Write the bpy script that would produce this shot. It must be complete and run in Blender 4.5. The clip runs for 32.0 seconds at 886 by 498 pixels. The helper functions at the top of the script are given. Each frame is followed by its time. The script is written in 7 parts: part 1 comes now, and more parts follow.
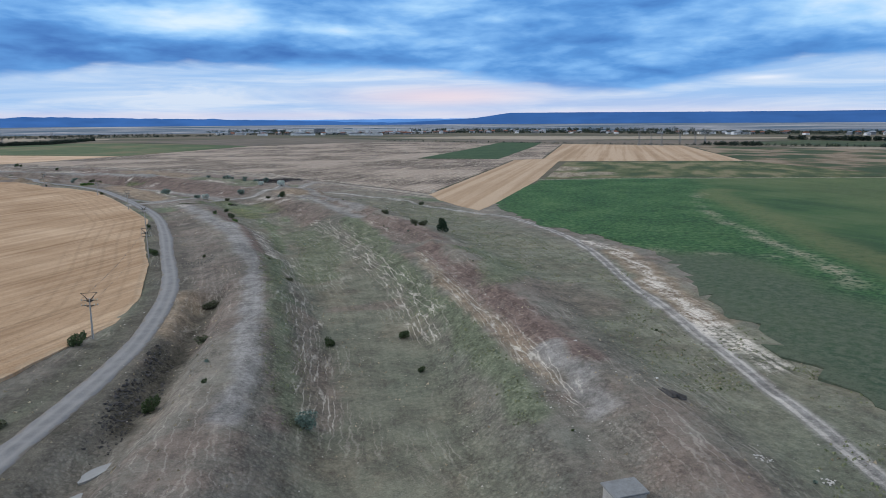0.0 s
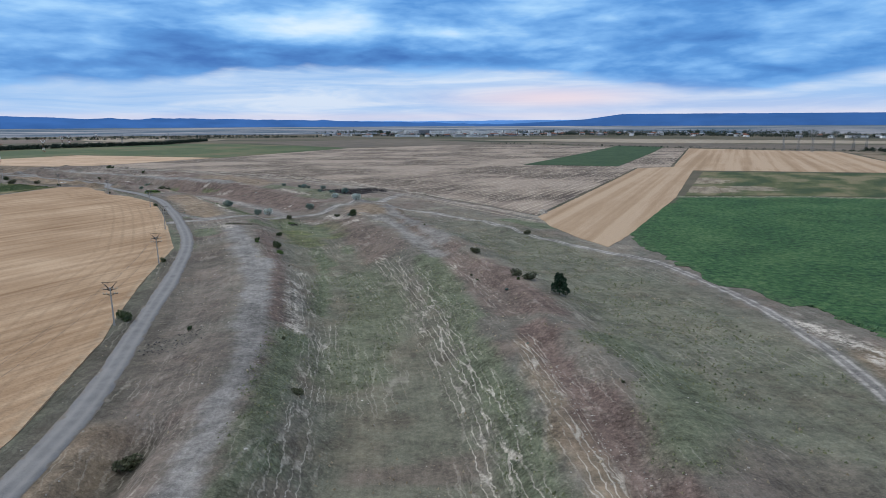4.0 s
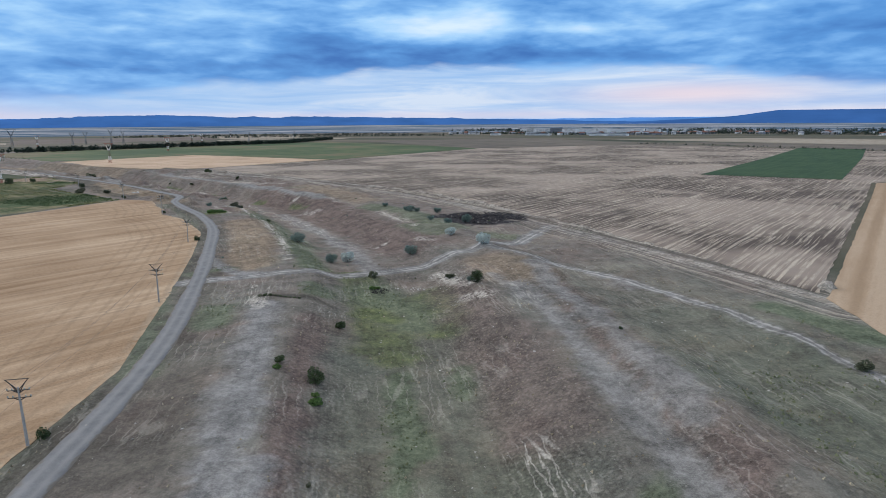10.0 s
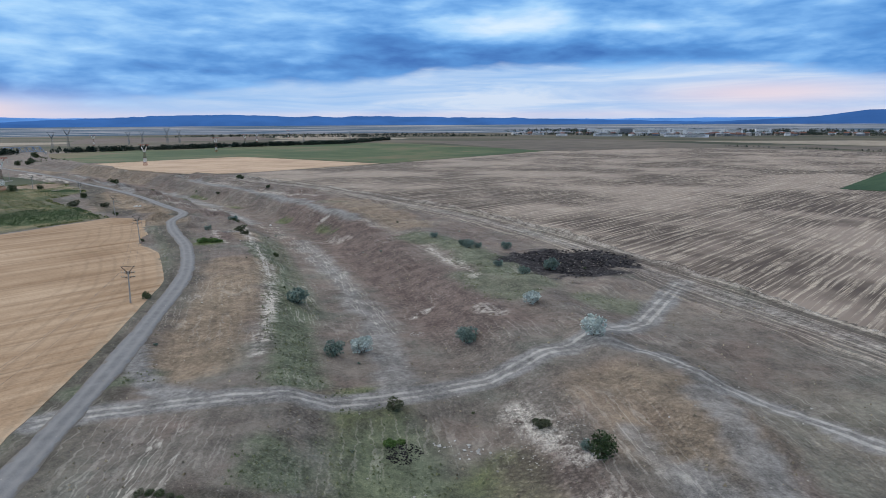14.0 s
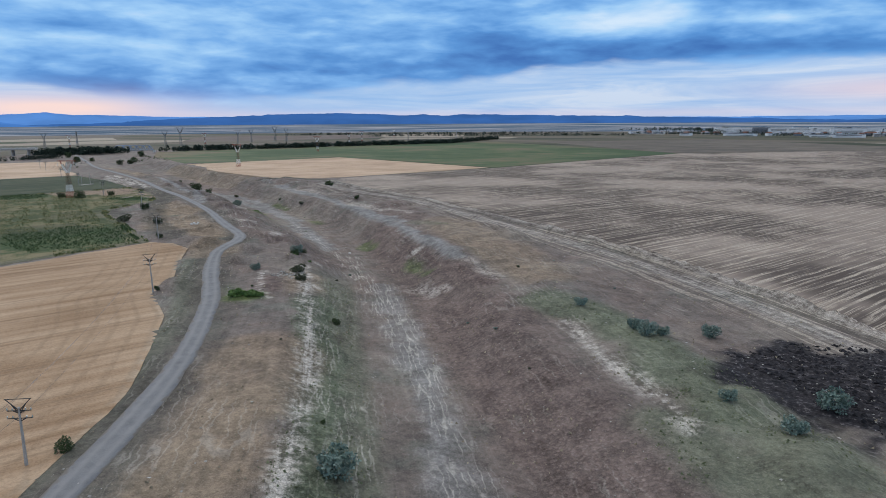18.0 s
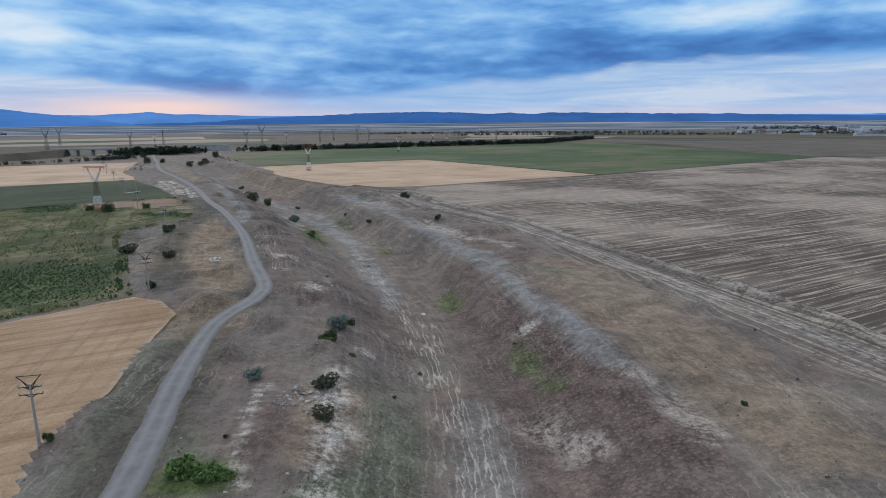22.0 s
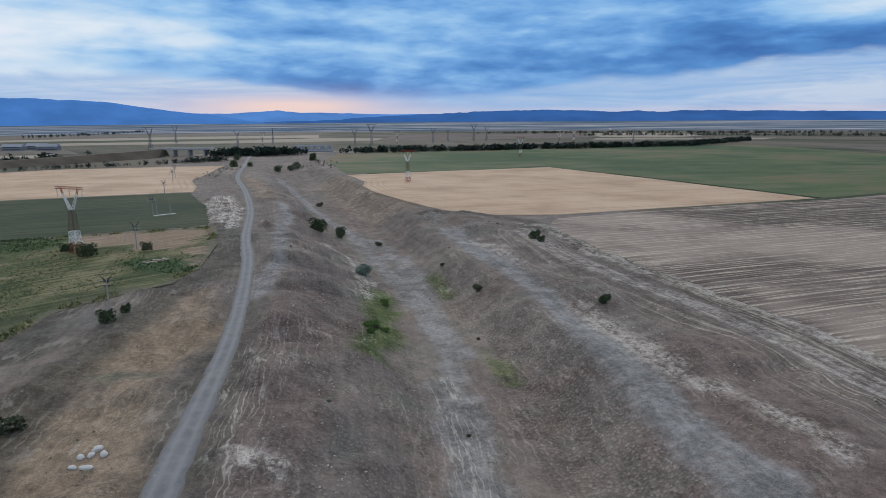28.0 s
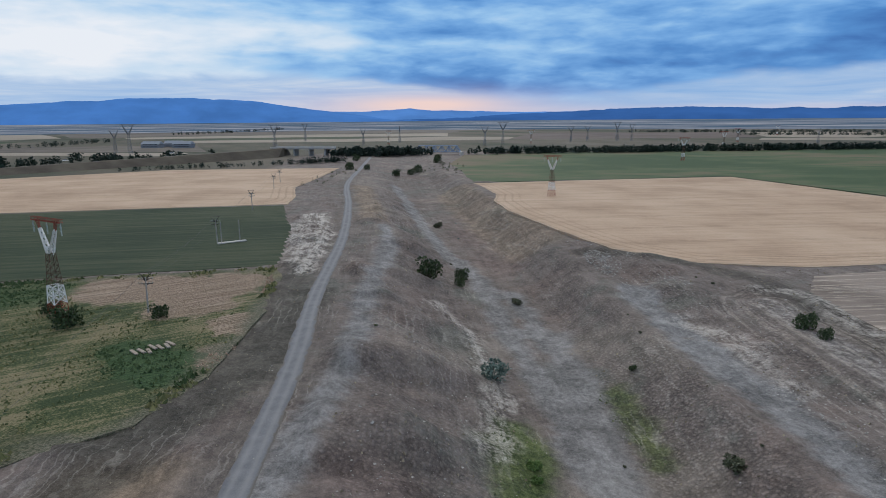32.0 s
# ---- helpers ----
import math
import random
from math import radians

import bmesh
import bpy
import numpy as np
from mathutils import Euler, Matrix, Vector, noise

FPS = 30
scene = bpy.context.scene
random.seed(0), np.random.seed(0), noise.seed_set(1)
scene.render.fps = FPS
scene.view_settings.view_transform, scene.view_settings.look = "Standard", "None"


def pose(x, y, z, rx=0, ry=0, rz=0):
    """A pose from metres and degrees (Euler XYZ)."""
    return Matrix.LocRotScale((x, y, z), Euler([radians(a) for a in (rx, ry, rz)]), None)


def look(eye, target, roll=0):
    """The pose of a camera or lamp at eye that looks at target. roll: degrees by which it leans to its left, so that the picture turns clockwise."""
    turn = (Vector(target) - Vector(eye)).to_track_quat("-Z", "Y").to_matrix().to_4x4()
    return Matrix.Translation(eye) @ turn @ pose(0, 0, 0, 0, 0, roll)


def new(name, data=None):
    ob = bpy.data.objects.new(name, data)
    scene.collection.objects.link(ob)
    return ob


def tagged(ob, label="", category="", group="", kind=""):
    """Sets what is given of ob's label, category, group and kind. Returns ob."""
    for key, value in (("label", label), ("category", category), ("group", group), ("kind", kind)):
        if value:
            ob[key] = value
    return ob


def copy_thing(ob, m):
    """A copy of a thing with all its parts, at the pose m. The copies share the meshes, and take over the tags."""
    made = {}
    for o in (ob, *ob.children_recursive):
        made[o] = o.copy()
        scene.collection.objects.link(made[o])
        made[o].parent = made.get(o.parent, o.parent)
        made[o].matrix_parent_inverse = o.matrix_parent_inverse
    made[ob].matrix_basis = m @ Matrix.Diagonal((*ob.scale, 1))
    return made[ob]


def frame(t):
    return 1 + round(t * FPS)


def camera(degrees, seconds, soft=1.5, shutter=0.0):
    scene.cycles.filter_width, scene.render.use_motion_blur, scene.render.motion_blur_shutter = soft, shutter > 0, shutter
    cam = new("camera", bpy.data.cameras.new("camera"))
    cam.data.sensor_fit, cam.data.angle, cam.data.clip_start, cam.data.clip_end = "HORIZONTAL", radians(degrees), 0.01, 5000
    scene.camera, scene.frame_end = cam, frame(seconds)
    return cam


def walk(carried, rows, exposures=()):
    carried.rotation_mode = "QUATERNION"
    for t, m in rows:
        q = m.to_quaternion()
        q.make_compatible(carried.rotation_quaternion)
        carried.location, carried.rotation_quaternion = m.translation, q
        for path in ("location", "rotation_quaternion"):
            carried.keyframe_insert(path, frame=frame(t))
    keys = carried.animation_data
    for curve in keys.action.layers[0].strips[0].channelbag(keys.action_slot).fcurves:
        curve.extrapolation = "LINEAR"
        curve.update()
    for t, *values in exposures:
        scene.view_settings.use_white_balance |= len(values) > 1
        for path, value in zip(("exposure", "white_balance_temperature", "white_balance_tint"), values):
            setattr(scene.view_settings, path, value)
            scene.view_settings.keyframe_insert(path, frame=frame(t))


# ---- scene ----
from mathutils.geometry import delaunay_2d_cdt

cam = camera(70.6, 32.0, soft=0.6)
METRES, EYE, TILT, LEAN, TURN = 600.0, 37.0, -11.5, 0.4, 0.0
ROWS = [
    (0.0, 0.0, 0.0, 0.0, 0.0, 0.0, -0.0),
    (0.5, 0.0016, 0.0141, 0.0029, 1.4, 0.02, -0.34),
    (1.0, 0.0025, 0.0289, 0.0059, 2.86, 0.04, -0.68),
    (1.5, 0.0025, 0.0433, 0.0087, 4.03, 0.04, -0.95),
    (2.0, 0.0019, 0.0582, 0.0118, 5.08, 0.04, -1.15),
    (2.5, 0.0007, 0.0726, 0.0147, 6.13, 0.01, -1.38),
    (3.0, -0.001, 0.0878, 0.0177, 7.23, -0.01, -1.59),
    (3.5, -0.0031, 0.1023, 0.0206, 8.28, -0.02, -1.79),
    (5.5, -0.0154, 0.1608, 0.0326, 12.73, -0.18, -2.7),
    (6.0, -0.0196, 0.1755, 0.0356, 13.88, -0.25, -2.92),
    (6.5, -0.0239, 0.1896, 0.0385, 14.95, -0.32, -3.1),
    (7.0, -0.0288, 0.2043, 0.0414, 16.05, -0.4, -3.32),
    (7.5, -0.0336, 0.218, 0.0442, 17.11, -0.48, -3.51),
    (8.0, -0.0389, 0.2324, 0.0471, 18.2, -0.58, -3.7),
    (8.5, -0.0443, 0.2461, 0.0498, 19.25, -0.66, -3.91),
    (9.0, -0.05, 0.2603, 0.0527, 20.22, -0.75, -4.06),
    (9.5, -0.0557, 0.2739, 0.0555, 20.54, -0.81, -4.1),
    (10.0, -0.0617, 0.2884, 0.0583, 20.59, -0.85, -4.07),
    (10.5, -0.0675, 0.3026, 0.0611, 20.58, -0.86, -4.08),
    (11.0, -0.0736, 0.3174, 0.0641, 20.58, -0.88, -4.07),
    (11.5, -0.0794, 0.3317, 0.0669, 20.59, -0.89, -4.04),
    (12.0, -0.0855, 0.346, 0.0698, 20.62, -0.86, -4.09),
    (12.5, -0.092, 0.3607, 0.0728, 21.74, -0.94, -4.34),
    (13.0, -0.0986, 0.3746, 0.0755, 23.17, -1.04, -4.63),
    (13.5, -0.1057, 0.3887, 0.0783, 24.5, -1.16, -4.91),
    (14.0, -0.1126, 0.4019, 0.0809, 26.0, -1.3, -5.15),
    (14.5, -0.1205, 0.4155, 0.0836, 27.46, -1.47, -5.43),
    (16.5, -0.152, 0.4639, 0.0936, 32.28, -2.01, -6.26),
    (17.0, -0.1613, 0.4761, 0.096, 33.34, -2.16, -6.43),
    (17.5, -0.1712, 0.4887, 0.0984, 34.45, -2.32, -6.58),
    (18.0, -0.1809, 0.5004, 0.1007, 35.47, -2.44, -6.74),
    (18.5, -0.1913, 0.5126, 0.103, 36.57, -2.59, -6.89),
    (19.0, -0.2015, 0.5239, 0.1053, 37.59, -2.72, -7.05),
    (19.5, -0.2123, 0.5356, 0.1075, 38.6, -2.87, -7.19),
    (20.0, -0.2228, 0.5466, 0.1096, 39.42, -2.98, -7.28),
    (20.5, -0.234, 0.558, 0.1117, 40.32, -3.1, -7.41),
    (21.0, -0.2446, 0.5688, 0.1138, 41.27, -3.24, -7.51),
    (21.5, -0.2559, 0.58, 0.1159, 42.25, -3.4, -7.66),
    (22.0, -0.2668, 0.5907, 0.1179, 43.09, -3.53, -7.77),
    (22.5, -0.2777, 0.6012, 0.1199, 43.55, -3.6, -7.81),
    (23.0, -0.2892, 0.6122, 0.122, 44.0, -3.68, -7.85),
    (23.5, -0.3002, 0.6225, 0.124, 44.5, -3.77, -7.9),
    (24.0, -0.3119, 0.6333, 0.126, 45.11, -3.88, -8.0),
    (24.5, -0.3232, 0.6435, 0.1279, 45.85, -4.0, -8.11),
    (25.0, -0.3351, 0.6538, 0.1298, 46.79, -4.15, -8.23),
    (25.5, -0.3468, 0.6635, 0.1316, 47.75, -4.31, -8.4),
    (27.5, -0.3956, 0.7001, 0.1391, 52.48, -5.07, -8.98),
    (28.0, -0.41, 0.7096, 0.1408, 53.73, -5.25, -9.15),
    (28.5, -0.424, 0.7182, 0.1423, 55.11, -5.47, -9.32),
    (29.0, -0.4388, 0.7268, 0.1438, 56.64, -5.72, -9.5),
    (29.5, -0.4531, 0.7346, 0.1451, 58.09, -5.98, -9.61),
    (30.0, -0.4682, 0.7426, 0.1465, 59.6, -6.26, -9.75),
    (30.5, -0.4829, 0.7499, 0.1477, 61.07, -6.54, -9.86),
    (31.0, -0.4984, 0.757, 0.1488, 62.6, -6.85, -9.97),
    (31.5, -0.5133, 0.7636, 0.15, 64.05, -7.13, -10.07),
    (32.0, -0.529, 0.7701, 0.1511, 65.48, -7.42, -10.19),
]
walk(cam, [(t, pose(0, 0, EYE, TILT, LEAN, TURN) @ pose(METRES * x, METRES * y, METRES * z, 90 + pitch, roll, yaw)) for t, x, y, z, yaw, pitch, roll in ROWS],
     exposures=[(0.0, 0.08, 6200, 9), (13.0, 0.05, 6150, 9), (21.0, -0.13, 6050, 9), (32.0, -0.22, 6050, 9)])


# ---------- node helpers ----------
def total_of(g, *terms):
    """The weighted sum of several sockets."""
    out = 0.0
    for value, weight in terms:
        out = g.math("ADD", out, g.math("MULTIPLY", value, weight))
    return out


class Nodes:
    """A short way to write node trees."""

    def __init__(self, tree):
        self.tree = tree
        tree.nodes.clear()

    def add(self, kind, **settings):
        n = self.tree.nodes.new(kind)
        for key, value in settings.items():
            setattr(n, key, value)
        return n

    def put(self, socket, value):
        if isinstance(value, bpy.types.NodeSocket):
            self.tree.links.new(value, socket)
        elif value is not None:
            if isinstance(value, tuple) and len(value) == 3 and socket.type == "RGBA":
                value = (*value, 1)
            socket.default_value = value

    def math(self, op, a, b=None, c=None, clamp=False):
        n = self.add("ShaderNodeMath", operation=op, use_clamp=clamp)
        for i, v in enumerate((a, b, c)):
            self.put(n.inputs[i], v)
        return n.outputs[0]

    def vmath(self, op, a, b=None):
        n = self.add("ShaderNodeVectorMath", operation=op)
        self.put(n.inputs[0], a)
        self.put(n.inputs[1], b)
        return n.outputs[0]

    def xyz(self, x, y, z=0.0):
        n = self.add("ShaderNodeCombineXYZ")
        for i, v in enumerate((x, y, z)):
            self.put(n.inputs[i], v)
        return n.outputs[0]

    def split(self, v):
        n = self.add("ShaderNodeSeparateXYZ")
        self.put(n.inputs[0], v)
        return n.outputs

    def noise(self, vec, scale, detail=4.0, rough=0.55, warp=0.0):
        n = self.add("ShaderNodeTexNoise")
        self.put(n.inputs["Vector"], vec)
        n.inputs["Scale"].default_value, n.inputs["Detail"].default_value = scale, detail
        n.inputs["Roughness"].default_value, n.inputs["Distortion"].default_value = rough, warp
        return n.outputs["Fac"]

    def span(self, v, lo, hi, a=0.0, b=1.0):
        n = self.add("ShaderNodeMapRange", interpolation_type="SMOOTHSTEP")
        for i, q in enumerate((v, lo, hi, a, b)):
            self.put(n.inputs[i], q)
        return n.outputs[0]

    def mix(self, fac, a, b, blend="MIX"):
        n = self.add("ShaderNodeMix", data_type="RGBA", blend_type=blend)
        self.put(n.inputs[0], fac)
        self.put(n.inputs[6], a)
        self.put(n.inputs[7], b)
        return n.outputs[2]

    def ramp(self, fac, *stops):
        n = self.add("ShaderNodeValToRGB")
        e = n.color_ramp.elements
        while len(e) < len(stops):
            e.new(0.5)
        for i, (p, c) in enumerate(stops):
            e[i].position, e[i].color = p, (*c, 1)
        self.put(n.inputs[0], fac)
        return n.outputs[0]

    def attribute(self, name):
        return self.add("ShaderNodeAttribute", attribute_name=name).outputs["Fac"]

    def place(self):
        return self.add("ShaderNodeTexCoord").outputs["Object"]

    def bump(self, height, strength, distance):
        n = self.add("ShaderNodeBump")
        self.put(n.inputs["Height"], height)
        n.inputs["Strength"].default_value, n.inputs["Distance"].default_value = strength, distance
        return n.outputs[0]

    def surface(self, colour, rough=0.9, metal=0.0, normal=None, specular=0.25):
        n = self.add("ShaderNodeBsdfPrincipled")
        self.put(n.inputs["Base Color"], colour)
        self.put(n.inputs["Roughness"], rough)
        self.put(n.inputs["Metallic"], metal)
        n.inputs["Specular IOR Level"].default_value = specular
        self.put(n.inputs["Normal"], normal)
        out = self.add("ShaderNodeOutputMaterial")
        self.tree.links.new(n.outputs[0], out.inputs[0])
        return n


def material(name):
    m = bpy.data.materials.new(name)
    m.use_nodes = True
    return m, Nodes(m.node_tree)


# ---------- sky and sun ----------
SUN_AZIMUTH = 69.0  # degrees to the left of +y
world = bpy.data.worlds.new("sky")
world.use_nodes = True
scene.world = world
k = Nodes(world.node_tree)
way = k.add("ShaderNodeTexCoord").outputs["Generated"]
dx, dy, dz = k.split(way)
up = k.math("MAXIMUM", dz, 0.0)
el = k.math("MULTIPLY", k.math("ARCSINE", dz), 180 / math.pi)
az = k.math("MULTIPLY", k.math("ARCTAN2", k.math("MULTIPLY", dx, -1.0), dy), 180 / math.pi)
depth = k.math("DIVIDE", 1.0, k.math("ADD", up, 0.055))
flat = k.xyz(k.math("MULTIPLY", dx, depth), k.math("MULTIPLY", dy, depth), 0.0)


def spot(a, e, wa, we):
    """A soft patch of sky round azimuth a and elevation e."""
    u = k.math("POWER", k.math("DIVIDE", k.math("SUBTRACT", az, a), wa), 2.0)
    v = k.math("POWER", k.math("DIVIDE", k.math("SUBTRACT", el, e), we), 2.0)
    return k.math("EXPONENT", k.math("MULTIPLY", k.math("ADD", u, v), -1.0))


def total(*values):
    out = values[0]
    for v in values[1:]:
        out = k.math("ADD", out, v)
    return out


def times(v, f):
    return k.math("MULTIPLY", v, f)


clouds = k.noise(k.xyz(times(az, 0.09), times(el, 0.31), 1.5), 1.0, 5.0, 0.50, 0.25)
wisps = k.noise(k.xyz(times(az, 0.26), times(el, 1.0), 8.0), 1.0, 4.0, 0.5, 0.2)
bands = k.noise(k.xyz(times(az, 0.030), times(el, 0.24), 3.0), 1.0, 3.0, 0.5, 0.4)
# the deck's lower edge hangs lower in some directions
sag = total(times(spot(-14, 4, 10, 90), 2.2), times(spot(57, 4, 17, 90), 3.0), times(spot(96, 4, 12, 90), 1.5), times(spot(34, 4, 6, 90), 0.7))
deck = total(el, sag, times(k.math("SUBTRACT", bands, 0.5), 0.8), times(k.math("SUBTRACT", wisps, 0.5), 1.3), times(k.math("SUBTRACT", clouds, 0.5), 0.9))
belly = k.math("EXPONENT", times(k.math("POWER", k.math("DIVIDE", k.math("SUBTRACT", deck, 5.6), 0.95), 2.0), -1.0))
light = total(times(k.math("SUBTRACT", clouds, 0.5), 1.15), times(k.math("SUBTRACT", wisps, 0.5), 0.70), times(k.math("SUBTRACT", bands, 0.5), 0.3), 0.44, times(belly, -0.15),
              times(spot(21, 8.2, 9, 1.1), 0.55), times(spot(9, 7.7, 4, 0.5), 0.25), times(spot(-35, 8.0, 8, 2.4), 0.55), times(spot(96, 5.6, 15, 4.2), 1.15), times(spot(80, 7.2, 7, 1.6), 0.42), times(spot(64, 8.8, 9, 0.9), 0.25), times(spot(68, 6.3, 9, 0.6), 0.25),
              times(spot(31, 6.6, 8, 1.8), -0.20), times(spot(55, 5.5, 14, 3.0), 0.16), times(spot(-7, 7.0, 8, 1.6), -0.22), times(spot(33, 7.2, 5, 0.6), -0.15), times(spot(68, 7.4, 6, 0.5), -0.2), times(spot(57, 3.2, 9, 1.4), -0.10))
cloud_colour = k.ramp(times(light, 0.7), (0.0, (0.055, 0.17, 0.46)), (0.21, (0.11, 0.30, 0.65)), (0.35, (0.21, 0.44, 0.79)), (0.50, (0.38, 0.62, 0.89)), (0.72, (0.68, 0.81, 0.93)), (1.0, (0.97, 0.97, 0.98)))
haze_colour = k.ramp(k.noise(k.xyz(times(az, 0.07), times(el, 0.75), 7.0), 1.0, 6.0, 0.6, 0.6), (0.36, (0.35, 0.53, 0.80)), (0.5, (0.49, 0.63, 0.83)), (0.64, (0.68, 0.75, 0.85)))
low = k.span(deck, 5.1, 4.2)
haze_colour = k.mix(times(spot(52, 3.0, 15, 3.5), 0.65), haze_colour, (0.27, 0.48, 0.78))
colour = k.mix(times(low, 0.92), cloud_colour, haze_colour)
rose = total(times(spot(0, 2.2, 9, 0.9), 0.75), times(spot(20, 0.6, 60, 0.4), 0.4), times(spot(-20, 1.2, 12, 0.8), 0.2), times(spot(68, 1.2, 12, 1.2), 0.7))
colour = k.mix(k.math("MINIMUM", rose, 0.9), colour, (0.88, 0.69, 0.70))
glow = times(spot(SUN_AZIMUTH - 1.5, 1.15, 5.5, 0.6), 1.2)
colour = k.mix(k.math("MINIMUM", glow, 1.0), colour, (1.0, 0.74, 0.66))
colour = k.mix(times(spot(-26.5, 3.3, 1.8, 0.18), 0.6), colour, (0.95, 0.92, 0.92))
# overhead the cover is a thick pale grey
over = k.ramp(k.noise(flat, 0.6, 4.0), (0.3, (0.58, 0.60, 0.63)), (0.7, (0.90, 0.88, 0.86)))
colour = k.mix(k.span(el, 13.0, 32.0), colour, over)
nishita = k.add("ShaderNodeTexSky", sky_type="NISHITA", sun_disc=False, sun_elevation=radians(-3), sun_rotation=radians(-SUN_AZIMUTH))
shine = k.add("ShaderNodeBackground")
k.put(shine.inputs[0], colour)
shine.inputs[1].default_value = 1.0
clear = k.add("ShaderNodeBackground")
k.put(clear.inputs[0], nishita.outputs[0])
clear.inputs[1].default_value = 0.05
both = k.add("ShaderNodeAddShader")
k.tree.links.new(shine.outputs[0], both.inputs[0])
k.tree.links.new(clear.outputs[0], both.inputs[1])
k.tree.links.new(both.outputs[0], k.add("ShaderNodeOutputWorld").inputs[0])

sun = new("sun", bpy.data.lights.new("sun", "SUN"))
sun.data.energy, sun.data.angle, sun.data.color = 1.4, radians(24), (1.0, 0.92, 0.84)
a0, e0 = radians(SUN_AZIMUTH), radians(22)
sun.matrix_world = look((0, 0, 100), (100 * math.sin(a0) * math.cos(e0), -100 * math.cos(a0) * math.cos(e0), 100 - 100 * math.sin(e0)))

# ---------- the plan ----------
# the dry channel: x, y of its bed; bed height and half width; left crest's offset and height; bench and ridge of the right bank
CHANNEL = [
    (3, -400, -5, 8, 22, 1.2, 20, 0.5, 31, 2.4), (0, 0, -5, 8, 22, 1.2, 20, 0.5, 31, 2.4), (-8, 80, -5, 8, 21, 1.4, 20, 0.5, 30, 2.6),
    (-17, 130, -5, 8, 20, 1.4, 19, 0.5, 29, 2.5), (-33, 178, -4.5, 7, 22, 1.8, 22, 1, 30, 3), (-52, 222, -4, 6, 22, 1.8, 22, 1.4, 32, 3.2),
    (-80, 272, -3.2, 6, 24, 1.2, 24, 1.4, 34, 2.2), (-108, 318, -2.2, 7, 20, 0.8, 22, 1.6, 32, 2.2)]
CHANNEL += [
    (-140, 354, -3.2, 7, 22, 0.5, 24, 1, 34, 1.6), (-184, 397, -4.8, 7, 24, 0.5, 22, 0.6, 32, 1.6), (-228, 438, -6.6, 6, 26, 0, 22, 0.3, 34, 0.9),
    (-273, 470, -8.6, 6, 32, -0.4, 21, -0.8, 32, 0.2), (-330, 501, -9.6, 6, 34, -0.2, 20, -2.6, 34, -1.2), (-400, 531, -9.8, 6, 38, -0.2, 20, -3.4, 38, -1.6),
    (-460, 551, -9, 6, 36, -0.2, 20, -2.0, 36, 0.2)]
CHANNEL += [(-523, 572, -8, 6, 34, -0.3, 24, 0, 36, 0.5), (-655, 608, -5, 7, 28, 0, 22, 0.4, 32, 0.8), (-760, 640, -2, 8, 26, 0, 22, 0.2, 32, 0.4), (-900, 690, -0.6, 10, 26, 0, 22, 0, 32, 0)]
ROAD = [(-48, -60), (-49, 20), (-50, 64), (-51, 88), (-54, 108), (-63, 139), (-80, 177), (-97, 214), (-117, 252), (-144, 291), (-170, 325), (-194, 354),
        (-222, 379), (-248, 397), (-268, 413), (-282, 431), (-309, 444), (-353, 465), (-404, 485), (-444, 498), (-504, 520), (-576, 542), (-666, 567), (-780, 610), (-900, 655)]
CROSSING = [(-146, 288), (-137, 299), (-126, 305.5), (-113, 315), (-102, 327), (-92, 339), (-86, 353), (-83, 375), (-81, 398)]
FORK = [(-160, 313), (-150, 306), (-141, 302), (-132, 303)]
BRANCH = [(-90, 340), (-84, 342), (-77, 340), (-70, 335), (-58, 330), (-38, 317), (-17, 293), (-8, 278), (14, 255), (26, 244), (39, 207), (43, 174), (43, 144), (44, 125), (45, 107), (46, 84), (46, 40)]
BANK_TRACK = [(-140, 300), (-121, 285), (-94, 243), (-75, 211), (-57, 176), (-42, 130), (-32, 92), (-27, 66), (-24, 50), (-22, 0)]
CREST_TRACK = [(-440, 567), (-416, 557), (-397, 551), (-373, 545), (-345, 531), (-306, 512), (-272, 494), (-240, 470), (-222, 456), (-195, 435), (-165, 410), (-140, 385)]
EDGE_TRACK = [(-400, 578), (-359, 558), (-295, 538), (-226, 503), (-167, 470), (-124, 438), (-66, 384), (-32, 350), (-4, 318)]
BED_TRACK = [(-655, 603), (-523, 567), (-457, 546), (-400, 527), (-342, 504), (-300, 481), (-255, 455), (-215, 425), (-170, 383), (-135, 345)]


